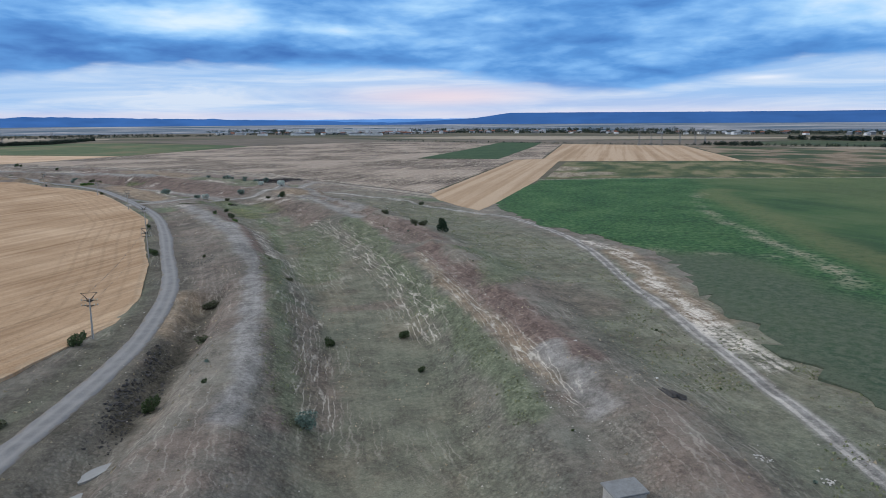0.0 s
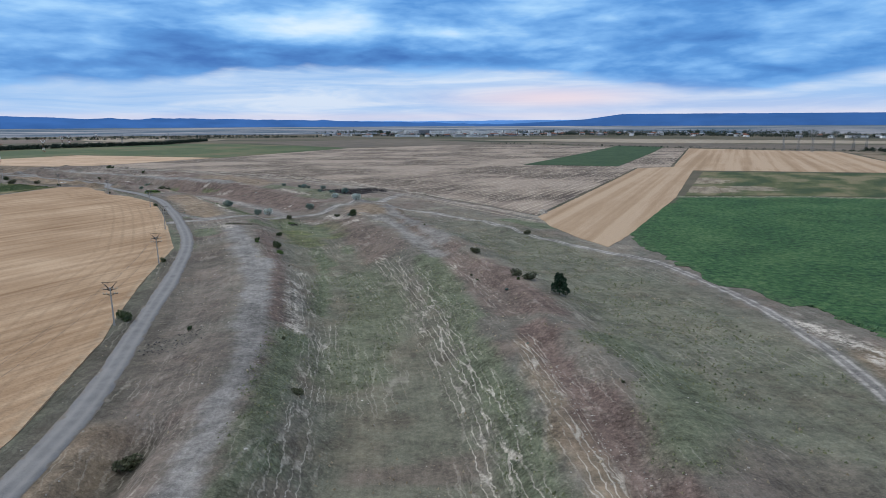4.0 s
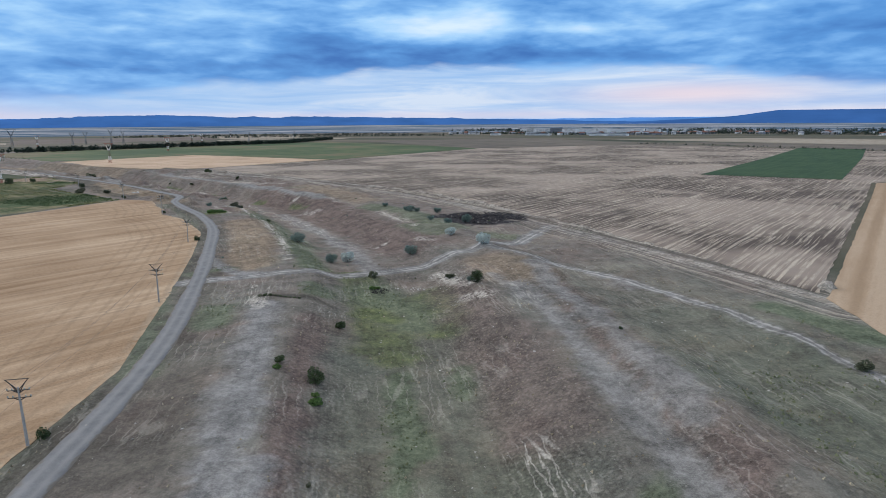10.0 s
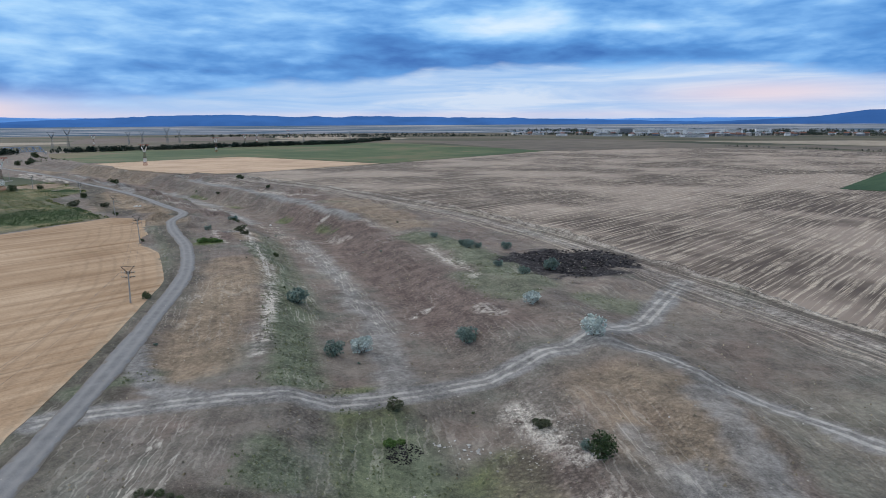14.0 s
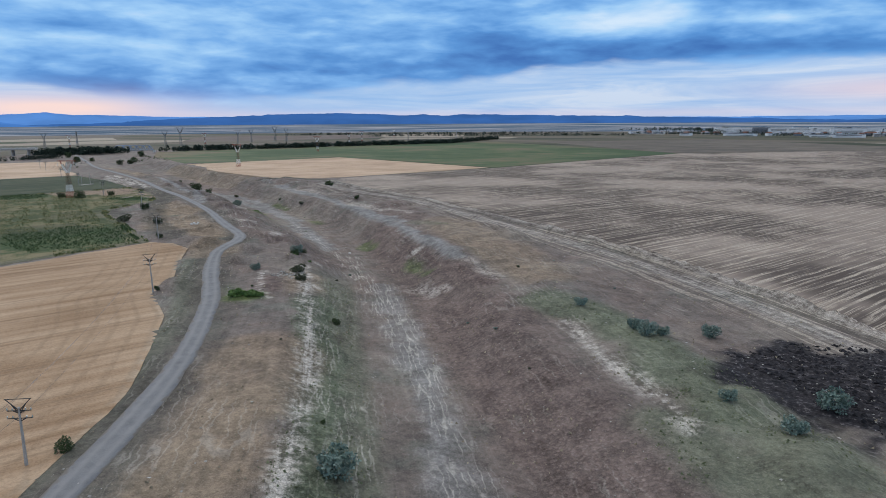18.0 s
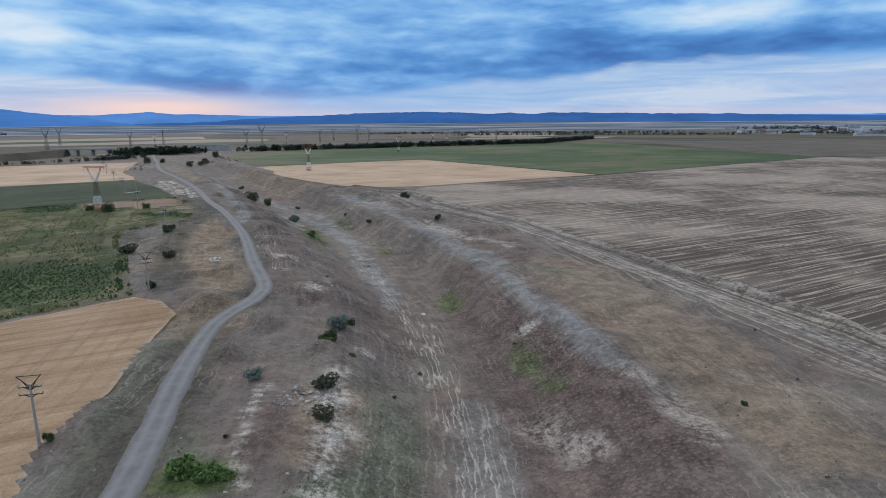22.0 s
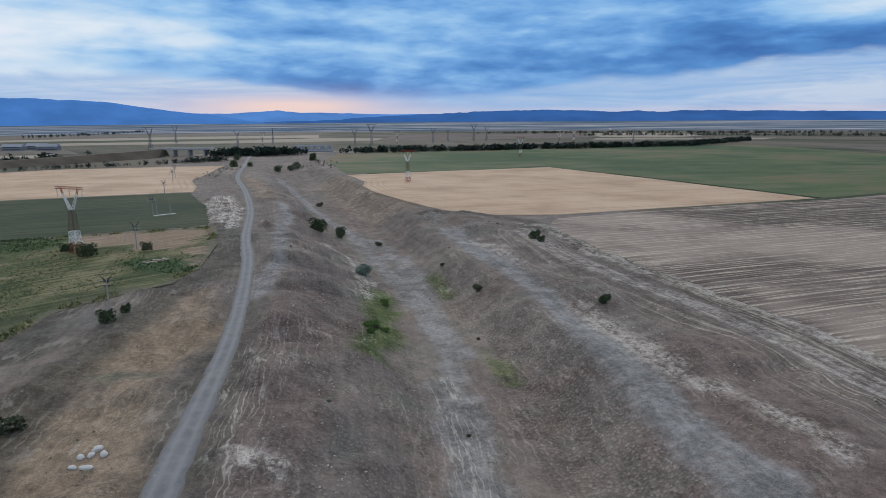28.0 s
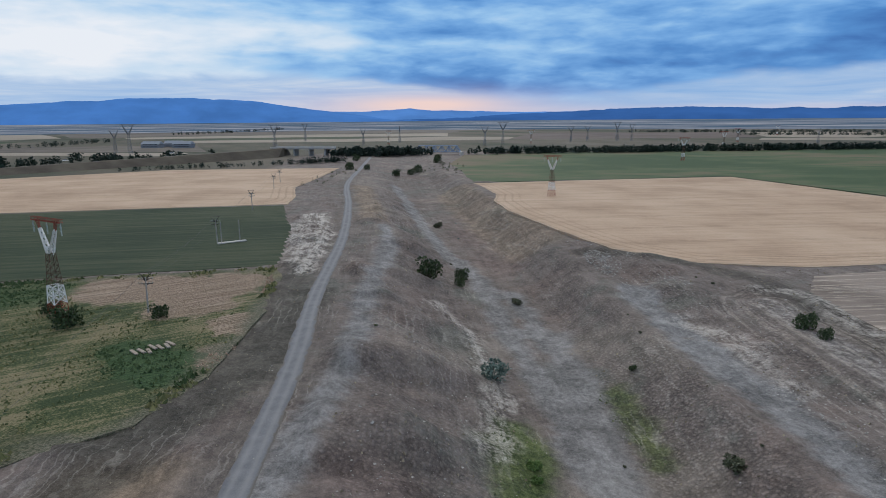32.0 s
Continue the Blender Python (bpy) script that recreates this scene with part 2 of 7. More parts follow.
def along_line(points, x, y, reach=0.0):
    """Distance to a polyline, signed (right of its way is plus), and the length along it; places farther than reach (0: none) stay at 999."""
    p = np.asarray(points, float)[:, :2]
    if reach:
        (x0, y0), (x1, y1) = p.min(0) - reach, p.max(0) + reach
        close = (x > x0) & (x < x1) & (y > y0) & (y < y1)
        signed, length = np.full(x.shape, 999.0), np.zeros(x.shape)
        xs, ys = x[close], y[close]
        near_d, near_s = np.full(xs.shape, 999.0), np.zeros(xs.shape)
        for i in range(0, len(p) - 1, 8):
            q = p[i:i + 9]
            (x0, y0), (x1, y1) = q.min(0) - reach, q.max(0) + reach
            ok = (xs > x0) & (xs < x1) & (ys > y0) & (ys < y1)
            d, u = along_line(q, xs[ok], ys[ok])
            better = np.abs(d) < np.abs(near_d[ok])
            near_d[ok], near_s[ok] = np.where(better, d, near_d[ok]), np.where(better, u + np.hypot(*np.diff(p[:i + 1], axis=0).T).sum(), near_s[ok])
        signed[close], length[close] = near_d, near_s
        return signed, length
    best, signed, length, start = np.full(x.shape, 1e9), np.zeros(x.shape), np.zeros(x.shape), 0.0
    for a, b in zip(p[:-1], p[1:]):
        v = b - a
        n = np.hypot(*v)
        u = np.clip(((x - a[0]) * v[0] + (y - a[1]) * v[1]) / n**2, 0, 1)
        ex, ey = x - a[0] - u * v[0], y - a[1] - u * v[1]
        d = np.hypot(ex, ey)
        side = np.sign(v[1] * ex - v[0] * ey)
        hit = d < best
        best, signed, length = np.where(hit, d, best), np.where(hit, d * side, signed), np.where(hit, start + u * n, length)
        start += n
    return signed, length


def smooth(points, step=6.0):
    """A polyline rounded by a Catmull-Rom curve."""
    p = [Vector((*q[:2], 0)) for q in points]
    p = [2 * p[0] - p[1], *p, 2 * p[-1] - p[-2]]
    out = []
    for a, b, c, d in zip(p, p[1:], p[2:], p[3:]):
        m = max(1, int((c - b).length / step))
        for i in range(m):
            t = i / m
            out.append(0.5 * (2 * b + (c - a) * t + (2 * a - 5 * b + 4 * c - d) * t * t + (3 * b - a - 3 * c + d) * t**3))
    return [(q.x, q.y) for q in (*out, p[-2])]


ROAD, CROSSING, FORK, BRANCH, BANK_TRACK = (smooth(q) for q in (ROAD, CROSSING, FORK, BRANCH, BANK_TRACK))
CREST_TRACK, EDGE_TRACK, BED_TRACK = (smooth(q) for q in (CREST_TRACK, EDGE_TRACK, BED_TRACK))
AXIS = smooth(CHANNEL, 10)
STATIONS = np.cumsum([0] + [math.dist(a[:2], b[:2]) for a, b in zip(CHANNEL, CHANNEL[1:])])


def lattice(x, y, cell, seed):
    """Smooth value noise in -1..1 for arrays of places."""
    x, y = x / cell, y / cell
    xi, yi = np.floor(x).astype(np.int64), np.floor(y).astype(np.int64)
    fx, fy = x - xi, y - yi
    fx, fy = fx * fx * (3 - 2 * fx), fy * fy * (3 - 2 * fy)

    def value(i, j):
        h = (i * 374761393 + j * 668265263 + seed * 974711) & 0xFFFFFFFF
        h = ((h ^ (h >> 13)) * 1274126177) & 0xFFFFFFFF
        return ((h ^ (h >> 16)) & 0xFFFF) / 32767.5 - 1
    return (value(xi, yi) * (1 - fx) + value(xi + 1, yi) * fx) * (1 - fy) + (value(xi, yi + 1) * (1 - fx) + value(xi + 1, yi + 1) * fx) * fy


def step(v, lo, hi):
    t = np.clip((v - lo) / (hi - lo), 0, 1)
    return t * t * (3 - 2 * t)


def inside(poly, x, y):
    out = np.zeros(x.shape, bool)
    for (x0, y0), (x1, y1) in zip(poly, poly[1:] + poly[:1]):
        cut = (y0 > y) != (y1 > y)
        out ^= cut & (x < (x1 - x0) * (y - y0) / ((y1 - y0) or 1e-9) + x0)
    return out


FIELDS = {}
FIELDS["wheat_near"] = [(-75, 40), (-66, 86), (-64, 100), (-62, 113), (-66, 131), (-79, 163), (-97, 199), (-116, 243), (-142, 280), (-166, 313), (-192, 346), (-211, 361),
                        (-222, 369), (-240, 377), (-250, 388), (-269, 402), (-279, 410), (-290, 412), (-298, 409), (-297, 372), (-300, 300), (-310, 120), (-300, 40)]
FIELDS["dark_left"] = [(-474, 496), (-522, 508), (-588, 517), (-601, 470), (-613, 411), (-590, 300), (-488, 290), (-486, 435), (-482, 458)]
FIELDS["maize"] = [(-300, 370), (-299, 409), (-334, 421), (-350, 427), (-371, 431), (-386, 441), (-393, 455), (-396, 465), (-408, 474), (-437, 487), (-460, 493), (-472, 496), (-480, 458), (-484, 435), (-486, 290), (-310, 290)]
FIELDS["wheat_far_left"] = [(-617, 410), (-591, 519), (-614, 527), (-660, 536), (-690, 552), (-735, 572), (-779, 592), (-800, 540), (-824, 476), (-800, 376), (-760, 300), (-640, 300)]
FIELDS["wheat_right"] = [(-632, 629), (-612, 710), (-592, 783), (-495, 765), (-378, 739), (-398, 670), (-415, 612), (-431, 590), (-454, 583), (-482, 586), (-506, 590), (-530, 594), (-560, 604), (-580, 616), (-600, 622)]
FIELDS["green_far"] = [(-636, 632), (-614, 712), (-596, 786), (-495, 769), (-376, 743), (-315, 1040), (-420, 1110), (-700, 1280), (-780, 1090), (-862, 860), (-880, 745), (-781, 684)]
FIELDS["stubble"] = [(-372, 737), (-395, 668), (-409, 604), (-400, 590), (-359, 570), (-295, 549), (-226, 514), (-167, 482), (-124, 451), (-66, 396), (-32, 360), (-8, 328),
                     (49, 543), (67, 614), (99, 635), (194, 1038), (40, 1150), (-150, 1200), (-312, 1038)]
FIELDS["wheat_strip"] = [(-7, 324), (-2, 300), (6, 280), (15, 263), (24, 286), (60, 400), (108, 590), (275, 577), (355, 935), (196, 1036), (101, 632), (69, 612), (51, 542)]
FIELDS["green_right"] = [(24, 284), (40, 345), (52, 372), (64, 405), (117, 411), (300, 404), (420, 340), (420, 20), (66, 30), (59, 70), (55, 97), (55, 110), (55, 122), (56, 136), (60, 152), (62, 166), (57, 184), (46, 208), (36, 225), (28, 252)]
FIELDS["fallow_right"] = [(66, 409), (112, 575), (277, 573), (300, 408), (117, 415)]


MOUNDS = [(-352, 437, 4, 1.0), (-360, 449, 5, 1.2), (-391, 459, 3, 0.9), (-345, 434, 4, 0.9), (-372, 455, 6, 0.7), (-334, 438, 6, -0.6), (-500, 510, 6, 1.7), (-520, 515, 7, 1.6), (-485, 506, 5, 1.5), (-545, 520, 8, 1.5), (-510, 518, 4, 1.2), (-492, 513, 4, 1.2),
          (-293, 523, 3, 1.0), (-287, 526, 2.5, -0.8), (-283, 527, 2, 1.0), (-274, 525, 3, 1.1), (-242, 512, 2.5, 1.1), (-220, 492, 3, 1.1), (-213, 485, 3, 1.3), (-205, 482, 3, 1.1), (-257, 517, 2.5, 1.0), (-440, 512, 3, 0.9), (-425, 504, 3, 0.9), (-405, 496, 3, 0.8)]


def height(x, y):
    """The ground's height."""
    x, y = np.asarray(x, float), np.asarray(y, float)
    d, s = along_line(CHANNEL, x, y)
    q = [np.interp(s, STATIONS, [r[c] for r in CHANNEL]) for c in range(2, 10)]
    zb, wb, cl, zl, cr, zr, rr, zrr = q
    wig = lattice(x, y, 16, 1) * 1.3 + lattice(x, y, 6, 2) * 0.3
    e = d + np.where(np.abs(d) > wb, wig, 0)
    left = np.where(e < -cl, zl * (1 - step(-e, cl + 3, cl + 16)), zb + (zl - zb) * step(-e, wb, cl))
    right = np.where(e < cr, zb + (zr - zb) * step(e, wb, cr), np.where(e < rr, zr + (zrr - zr) * step(e, cr + 4, rr), zrr * (1 - step(e, rr + 1, rr + 16))))
    z = np.where(e < 0, left, right)
    rough = step(np.abs(d), 90, 45)
    mess = rough * step(np.abs(d), wb + 1, wb + 8)
    z = z + rough * (lattice(x, y, 9, 3) * 0.12 + lattice(x, y, 3.6, 4) * 0.07) + mess * (lattice(x, y, 17, 5) * 0.40 + lattice(x, y, 5.5, 6) * 0.13)
    z = z + mess * (lattice(s * 0.2, d, 4.5, 12) * 0.16 + lattice(s * 0.35, d, 2.6, 13) * 0.06)
    # heaps of spoil on the far stretch of both banks
    heaps = step(s, 830, 920) * step(s, 1420, 1150) * step(np.abs(d), wb + 4, wb + 14) * step(np.abs(d), 62, 44)
    z = z + heaps * np.where(d > 0, 0.45, 1.0) * (np.maximum(lattice(x, y, 11, 7), -0.1) * 2.6 + np.abs(lattice(x, y, 5.5, 8)) * 1.0)
    spoil = step(s, 600, 660) * step(s, 900, 800) * step(d, 26, 34) * step(d, 78, 60)
    z = z + spoil * (np.maximum(lattice(x, y, 8, 14), 0) * 1.1 + np.abs(lattice(x, y, 4, 15)) * 0.35)
    for mx, my, r, h in MOUNDS:
        z = z + h * np.exp(-((x - mx) ** 2 + (y - my) ** 2) / (r * r)) * (1 + 0.5 * lattice(x, y, 2.8, 16))
    # ditch between the road and the left bank, near the start
    t, u = along_line([(-38, 40), (-40, 63), (-40, 75), (-44, 97), (-47, 112), (-52, 134)], x, y)
    z = z - 2.6 * step(np.abs(t), 5.5, 1.0) * step(u, -5, 8) * step(u, 104, 92)
    t, u = along_line(CROSSING, x, y, 30.0)
    z = z + (np.maximum(z, -1.3) - z) * step(np.abs(t), 9, 3) * step(np.abs(d), 40, 20)
    t, u = along_line(ROAD, x, y, 30.0)
    z = z * (1 - step(np.abs(t), 7, 3)) + 0.15 * step(np.abs(t), 7, 3)
    t, u = along_line(EDGE_TRACK, x, y, 30.0)
    z = z * (1 - 0.8 * step(np.abs(t), 7, 2))
    # a low bank of earth between the edge track and the ridge
    z = z + step(np.abs(t + 9 + lattice(x, y, 20, 9) * 2), 4, 0) * (1.2 + 0.9 * lattice(x, y, 7, 10)) * (0.25 + 0.75 * step(s, 1000, 920))
    for name, poly in FIELDS.items():
        within = inside(poly, x, y)
        edge = within & (np.abs(along_line(poly + poly[:1], x, y, 4.0)[0]) < 2.6)
        z = np.where(edge, np.minimum(z, 0.02), np.where(within, -0.35, z))
    return z


# ---------- ground ----------
def soft_line(points, x, y, half, edge):
    t, u = along_line(points, x, y, half + edge + 1)
    return step(np.abs(t), half + edge, half), t


def axis_steps(lo, hi, fine, far_lo, far_hi):
    mid = list(np.arange(lo, hi + 0.01, fine))
    out, stepw = [], fine
    v = hi
    while v < far_hi:
        stepw *= 1.13
        v += stepw
        out.append(v)
    low, stepw, v = [], fine, lo
    while v > far_lo:
        stepw *= 1.13
        v -= stepw
        low.append(v)
    return np.array(low[::-1] + mid + out)


gx = axis_steps(-700, 70, 1.35, -5600, 5400)
gy = axis_steps(50, 640, 1.35, -2600, 5900)
X, Y = np.meshgrid(gx, gy)
Z = height(X, Y)
nx, ny = len(gx), len(gy)
mesh = bpy.data.meshes.new("ground")
idx = np.arange(nx * ny).reshape(ny, nx)
quads = np.stack([idx[:-1, :-1], idx[:-1, 1:], idx[1:, 1:], idx[1:, :-1]], -1).reshape(-1, 4)
mesh.vertices.add(nx * ny)
mesh.vertices.foreach_set("co", np.stack([X, Y, Z], -1).ravel())
mesh.loops.add(quads.size)
mesh.loops.foreach_set("vertex_index", quads.ravel())
mesh.polygons.add(len(quads))
mesh.polygons.foreach_set("loop_start", np.arange(len(quads)) * 4)
mesh.update(calc_edges=True)
mesh.polygons.foreach_set("use_smooth", np.ones(len(quads), bool))


def store(name, values):
    mesh.attributes.new(name, "FLOAT", "POINT").data.foreach_set("value", np.asarray(values, np.float32).ravel())


D, S = along_line(AXIS, X, Y, 260.0)
track, best = np.full(X.shape, 9.0), np.full(X.shape, 9.0)
for line in (BRANCH, CROSSING):
    off = along_line(smooth(line, 8), X, Y, 9.0)[0]
    closer = np.abs(off) < best
    track, best = np.where(closer, off, track), np.where(closer, np.abs(off), best)
store("track", np.clip(track, -9, 9))
t_edge = along_line(smooth(EDGE_TRACK, 8), X, Y, 40.0)[0]
t_road = along_line(ROAD, X, Y, 40.0)[0]
store("edge", np.clip(t_edge, -30, 30))
store("lat", np.clip(D, -200, 200))
store("along", S)
near = step(np.abs(D), 120, 70)
store("near", near)
ground = tagged(new("ground", mesh), "dry rough ground with worn tracks and sparse grass", "ground", kind="structure")
gy_, gx_ = np.gradient(Z, gy, gx)
store("steep", np.clip(np.hypot(gx_, gy_), 0, 1))

# what covers the ground: strokes along a line with a half width, a soft edge and a weight
COVER = []
COVER += [
    ("grey", [(-78, 227), (-63, 191), (-52, 165), (-43, 137), (-37, 114), (-32, 96), (-29, 86), (-28, 77), (-28, 72)], 2, 1.2, 1),
    ("red", [(-50, 167), (-37, 129), (-31, 108), (-27, 95), (-24, 85), (-22, 76)], 1.5, 1.5, 0.8),
    ("red", [(-105, 241), (-74, 183), (-55, 147), (-49, 127), (-44, 109)], 7, 5, 0.35),
    ("dark", [(-51, 133), (-50, 121), (-48, 111), (-46, 98), (-44, 88), (-42, 76)], 2.2, 1.6, 1),
    ("tan", [(-56, 133), (-54, 122), (-50, 107)], 2.5, 3, 0.7),
    ("green", [(-49, 175), (-36, 132), (-29, 109), (-25, 94), (-20, 79)], 2.6, 2, 0.95),
]
COVER += [
    ("net", [(-47, 188), (-34, 140), (-27, 116), (-22, 98), (-17, 81)], 2.6, 1.5, 0.8),
    ("red", [(-31, 128), (-24, 105), (-17, 81)], 2.2, 2, 0.45),
    ("green", [(-54, 230), (-41, 208), (-36, 166)], 7, 4, 0.8),
    ("dark", [(-36, 183), (-29, 179), (-22, 173)], 1.2, 2, 0.45),
    ("red", [(-24, 138), (-18, 139), (-13, 142)], 2.2, 2.5, 0.5),
    ("net", [(-37, 227), (-22, 183), (-11, 149)], 2.5, 1.5, 0.7),
    ("green", [(-37, 235), (-13, 167), (-2, 129), (4, 110), (7, 94), (10, 84), (12, 75)], 2.2, 1.8, 0.9),
]
COVER += [
    ("net", [(-7, 174), (0, 145), (5, 124), (10, 108), (13, 98), (16, 84), (17, 76)], 1.8, 1.2, 1),
    ("tan", [(-7, 174), (0, 145), (5, 124), (10, 108), (13, 98), (16, 84)], 1.5, 1.5, 0.6),
    ("red", [(-6, 179), (1, 155), (8, 135), (13, 117), (16, 105), (19, 95), (21, 89)], 2.8, 1.6, 1),
    ("red", [(-74, 335), (-46, 276), (-26, 229), (-11, 190)], 3, 2.5, 0.7),
    ("grey", [(17, 94), (18, 88), (19, 81), (20, 74)], 2, 2, 0.8),
    ("green", [(8, 171), (17, 159), (13, 138)], 4, 5, 0.9),
    ("dark", [(30, 105), (34, 102)], 2.5, 4, 0.4),
]
COVER += [
    ("red", [(24, 134), (28, 122)], 7, 7, 0.4),
    ("grey", [(26, 244), (39, 207), (43, 174), (43, 144), (43, 125), (45, 112), (46, 103), (46, 91), (46, 83)], 0.9, 0.8, 0.9),
    ("pale", [(45, 191), (51, 177), (51, 157), (49, 140), (49, 126), (49, 115), (50, 103), (51, 92)], 2.2, 2.2, 1),
    ("tan", [(51, 177), (51, 157), (49, 140), (49, 126), (49, 115)], 4, 3, 0.7),
    ("net", [(-38, 223), (-22, 182), (-12, 154), (-7, 138), (-4, 125), (-2, 116)], 3, 1.6, 1),
]
COVER += [
    ("grey", [(-115, 277), (-95, 248), (-82, 225), (-73, 208), (-66, 195), (-61, 185), (-58, 177), (-56, 171)], 2.6, 1.4, 1),
    ("red", [(-96, 264), (-82, 238), (-70, 215), (-64, 201), (-58, 188), (-55, 180)], 1.8, 1.6, 0.9),
    ("pale", [(-63, 209), (-59, 199), (-55, 190), (-52, 183), (-50, 178)], 1.2, 1.2, 1),
    ("net", [(-68, 225), (-61, 210), (-55, 197), (-50, 186)], 2.5, 1.5, 0.8),
    ("green", [(-78, 260), (-69, 245), (-63, 229), (-57, 212), (-52, 197)], 1.8, 1.5, 1),
    ("lush", [(-115, 313), (-102, 299), (-82, 270)], 4, 4, 0.7),
]
COVER += [
    ("net", [(-52, 245), (-43, 231), (-36, 219), (-30, 208), (-26, 196), (-23, 186)], 2.8, 1.5, 0.9),
    ("net", [(-55, 234), (-45, 216), (-40, 205)], 0.8, 1, 0.6),
    ("green", [(-35, 237), (-27, 214), (-21, 197), (-17, 187)], 2.4, 2, 0.9),
    ("net", [(-28, 230), (-22, 216), (-17, 205), (-13, 193)], 1.2, 1, 0.7),
    ("red", [(-19, 221), (-14, 212), (-10, 203), (-6, 194), (-3, 187)], 3.5, 2.5, 0.9),
]
COVER += [
    ("grey", [(-113, 276), (-103, 259), (-93, 243), (-86, 232), (-79, 221)], 3.4, 2, 0.7),
    ("red", [(-103, 276), (-91, 255), (-84, 242), (-77, 227)], 2, 2, 0.8),
    ("dark", [(-105, 245), (-97, 232), (-92, 222)], 3, 3, 0.5),
    ("green", [(-123, 273), (-118, 264)], 3, 3, 0.9),
    ("grey", [(-71, 310), (-56, 286), (-47, 266), (-40, 253), (-36, 244), (-32, 236)], 2.2, 1.6, 0.8),
    ("grey", [(-66, 315), (-52, 292), (-43, 275), (-36, 261), (-33, 251)], 2, 1.6, 0.7),
    ("tuft", [(-75, 290), (-61, 268), (-52, 252), (-46, 239)], 6, 4, 0.8),
    ("red", [(-72, 288), (-59, 268), (-51, 251)], 6, 4, 0.6),
]
COVER += [
    ("green", [(-78, 262), (-72, 252), (-66, 243)], 2.5, 1.6, 1),
    ("green", [(-69, 268), (-66, 260)], 1.5, 1.5, 0.9),
    ("lush", [(-97, 288), (-86, 272)], 3.5, 3, 0.7),
    ("lush", [(-89, 307), (-78, 284)], 3.5, 3, 0.7),
    ("green", [(-18, 313), (-12, 306), (-5, 298)], 4, 3, 1),
]
COVER += [
    ("grey", [(-85, 340), (-77, 343), (-71, 332), (-63, 333), (-55, 328), (-48, 323), (-38, 317)], 1.3, 0.9, 0.95),
    ("grey", [(-71, 330), (-67, 318), (-62, 308), (-56, 298), (-52, 291)], 2.4, 2, 0.8),
    ("grey", [(-78, 316), (-70, 306), (-63, 295), (-59, 289)], 1.2, 1.6, 0.6),
    ("lush", [(-91, 302), (-85, 295), (-80, 289)], 4.5, 4, 0.8),
    ("green", [(-105, 305), (-96, 297), (-87, 289)], 6, 5, 0.9),
    ("lush", [(-98, 291), (-93, 288)], 3, 3, 0.8),
    ("green", [(-115, 295), (-111, 293)], 3, 2.5, 0.9),
    ("pale", [(-93, 319), (-88, 315), (-82, 310)], 1.8, 2, 1),
    ("pale", [(-80, 302), (-75, 301)], 1.2, 1.6, 0.9),
]
COVER += [
    ("net", [(-128, 293), (-122, 285), (-118, 279)], 2, 2, 0.9),
    ("pale", [(-119, 281), (-115, 276)], 0.9, 1.5, 0.8),
    ("net", [(-104, 283), (-101, 283)], 2.5, 2, 0.9),
    ("tuft", [(-86, 308), (-81, 300), (-76, 292), (-73, 287)], 6, 4, 0.9),
    ("red", [(-85, 308), (-80, 300), (-75, 291)], 5, 4, 0.7),
    ("net", [(-82, 321), (-76, 311), (-70, 302), (-66, 294)], 5, 4, 0.4),
    ("dark", [(-57, 334), (-53, 331)], 2, 3, 0.4),
    ("grey", [(-50, 322), (-47, 318)], 2, 3, 0.5),
    ("tan", [(-178, 354), (-157, 328), (-145, 312)], 6, 5, 0.8),
    ("pale", [(-228, 411), (-197, 384), (-166, 354), (-150, 335), (-137, 318)], 0.8, 1, 1),
]
COVER += [
    ("green", [(-209, 397), (-161, 353), (-136, 326), (-126, 314)], 3.5, 2.5, 0.95),
    ("grey", [(-180, 394), (-148, 361), (-131, 345), (-120, 331), (-113, 322)], 2.2, 2, 0.8),
    ("red", [(-298, 524), (-208, 440), (-158, 393), (-135, 370), (-113, 350)], 9, 5, 0.7),
    ("tuft", [(-208, 440), (-158, 393), (-129, 365)], 9, 5, 0.5),
    ("green", [(-130, 397), (-111, 378)], 6, 5, 0.7),
    ("green", [(-96, 374), (-89, 371)], 4, 4, 0.7),
    ("tan", [(-80, 327), (-72, 318)], 8, 6, 0.6),
    ("tuft", [(-62, 316), (-53, 307), (-48, 297)], 12, 6, 0.6),
]
COVER += [
    ("pale", [(-229, 409), (-207, 392), (-188, 376), (-178, 367), (-166, 353), (-157, 343), (-150, 335), (-145, 329)], 0.7, 0.9, 1),
    ("green", [(-208, 396), (-183, 375), (-169, 361), (-156, 347), (-148, 337), (-143, 331)], 2.8, 1.8, 0.95),
    ("net", [(-168, 366), (-155, 351), (-147, 341)], 2.5, 2, 0.6),
    ("net", [(-218, 428), (-184, 397), (-163, 378), (-148, 363), (-137, 354), (-130, 346)], 2.8, 2, 0.7),
    ("grey", [(-218, 428), (-184, 397), (-163, 378), (-148, 363), (-137, 354), (-130, 346)], 3, 2.5, 0.6),
    ("red", [(-262, 478), (-204, 432), (-165, 396), (-144, 378), (-130, 365), (-120, 356)], 8, 4, 0.85),
]
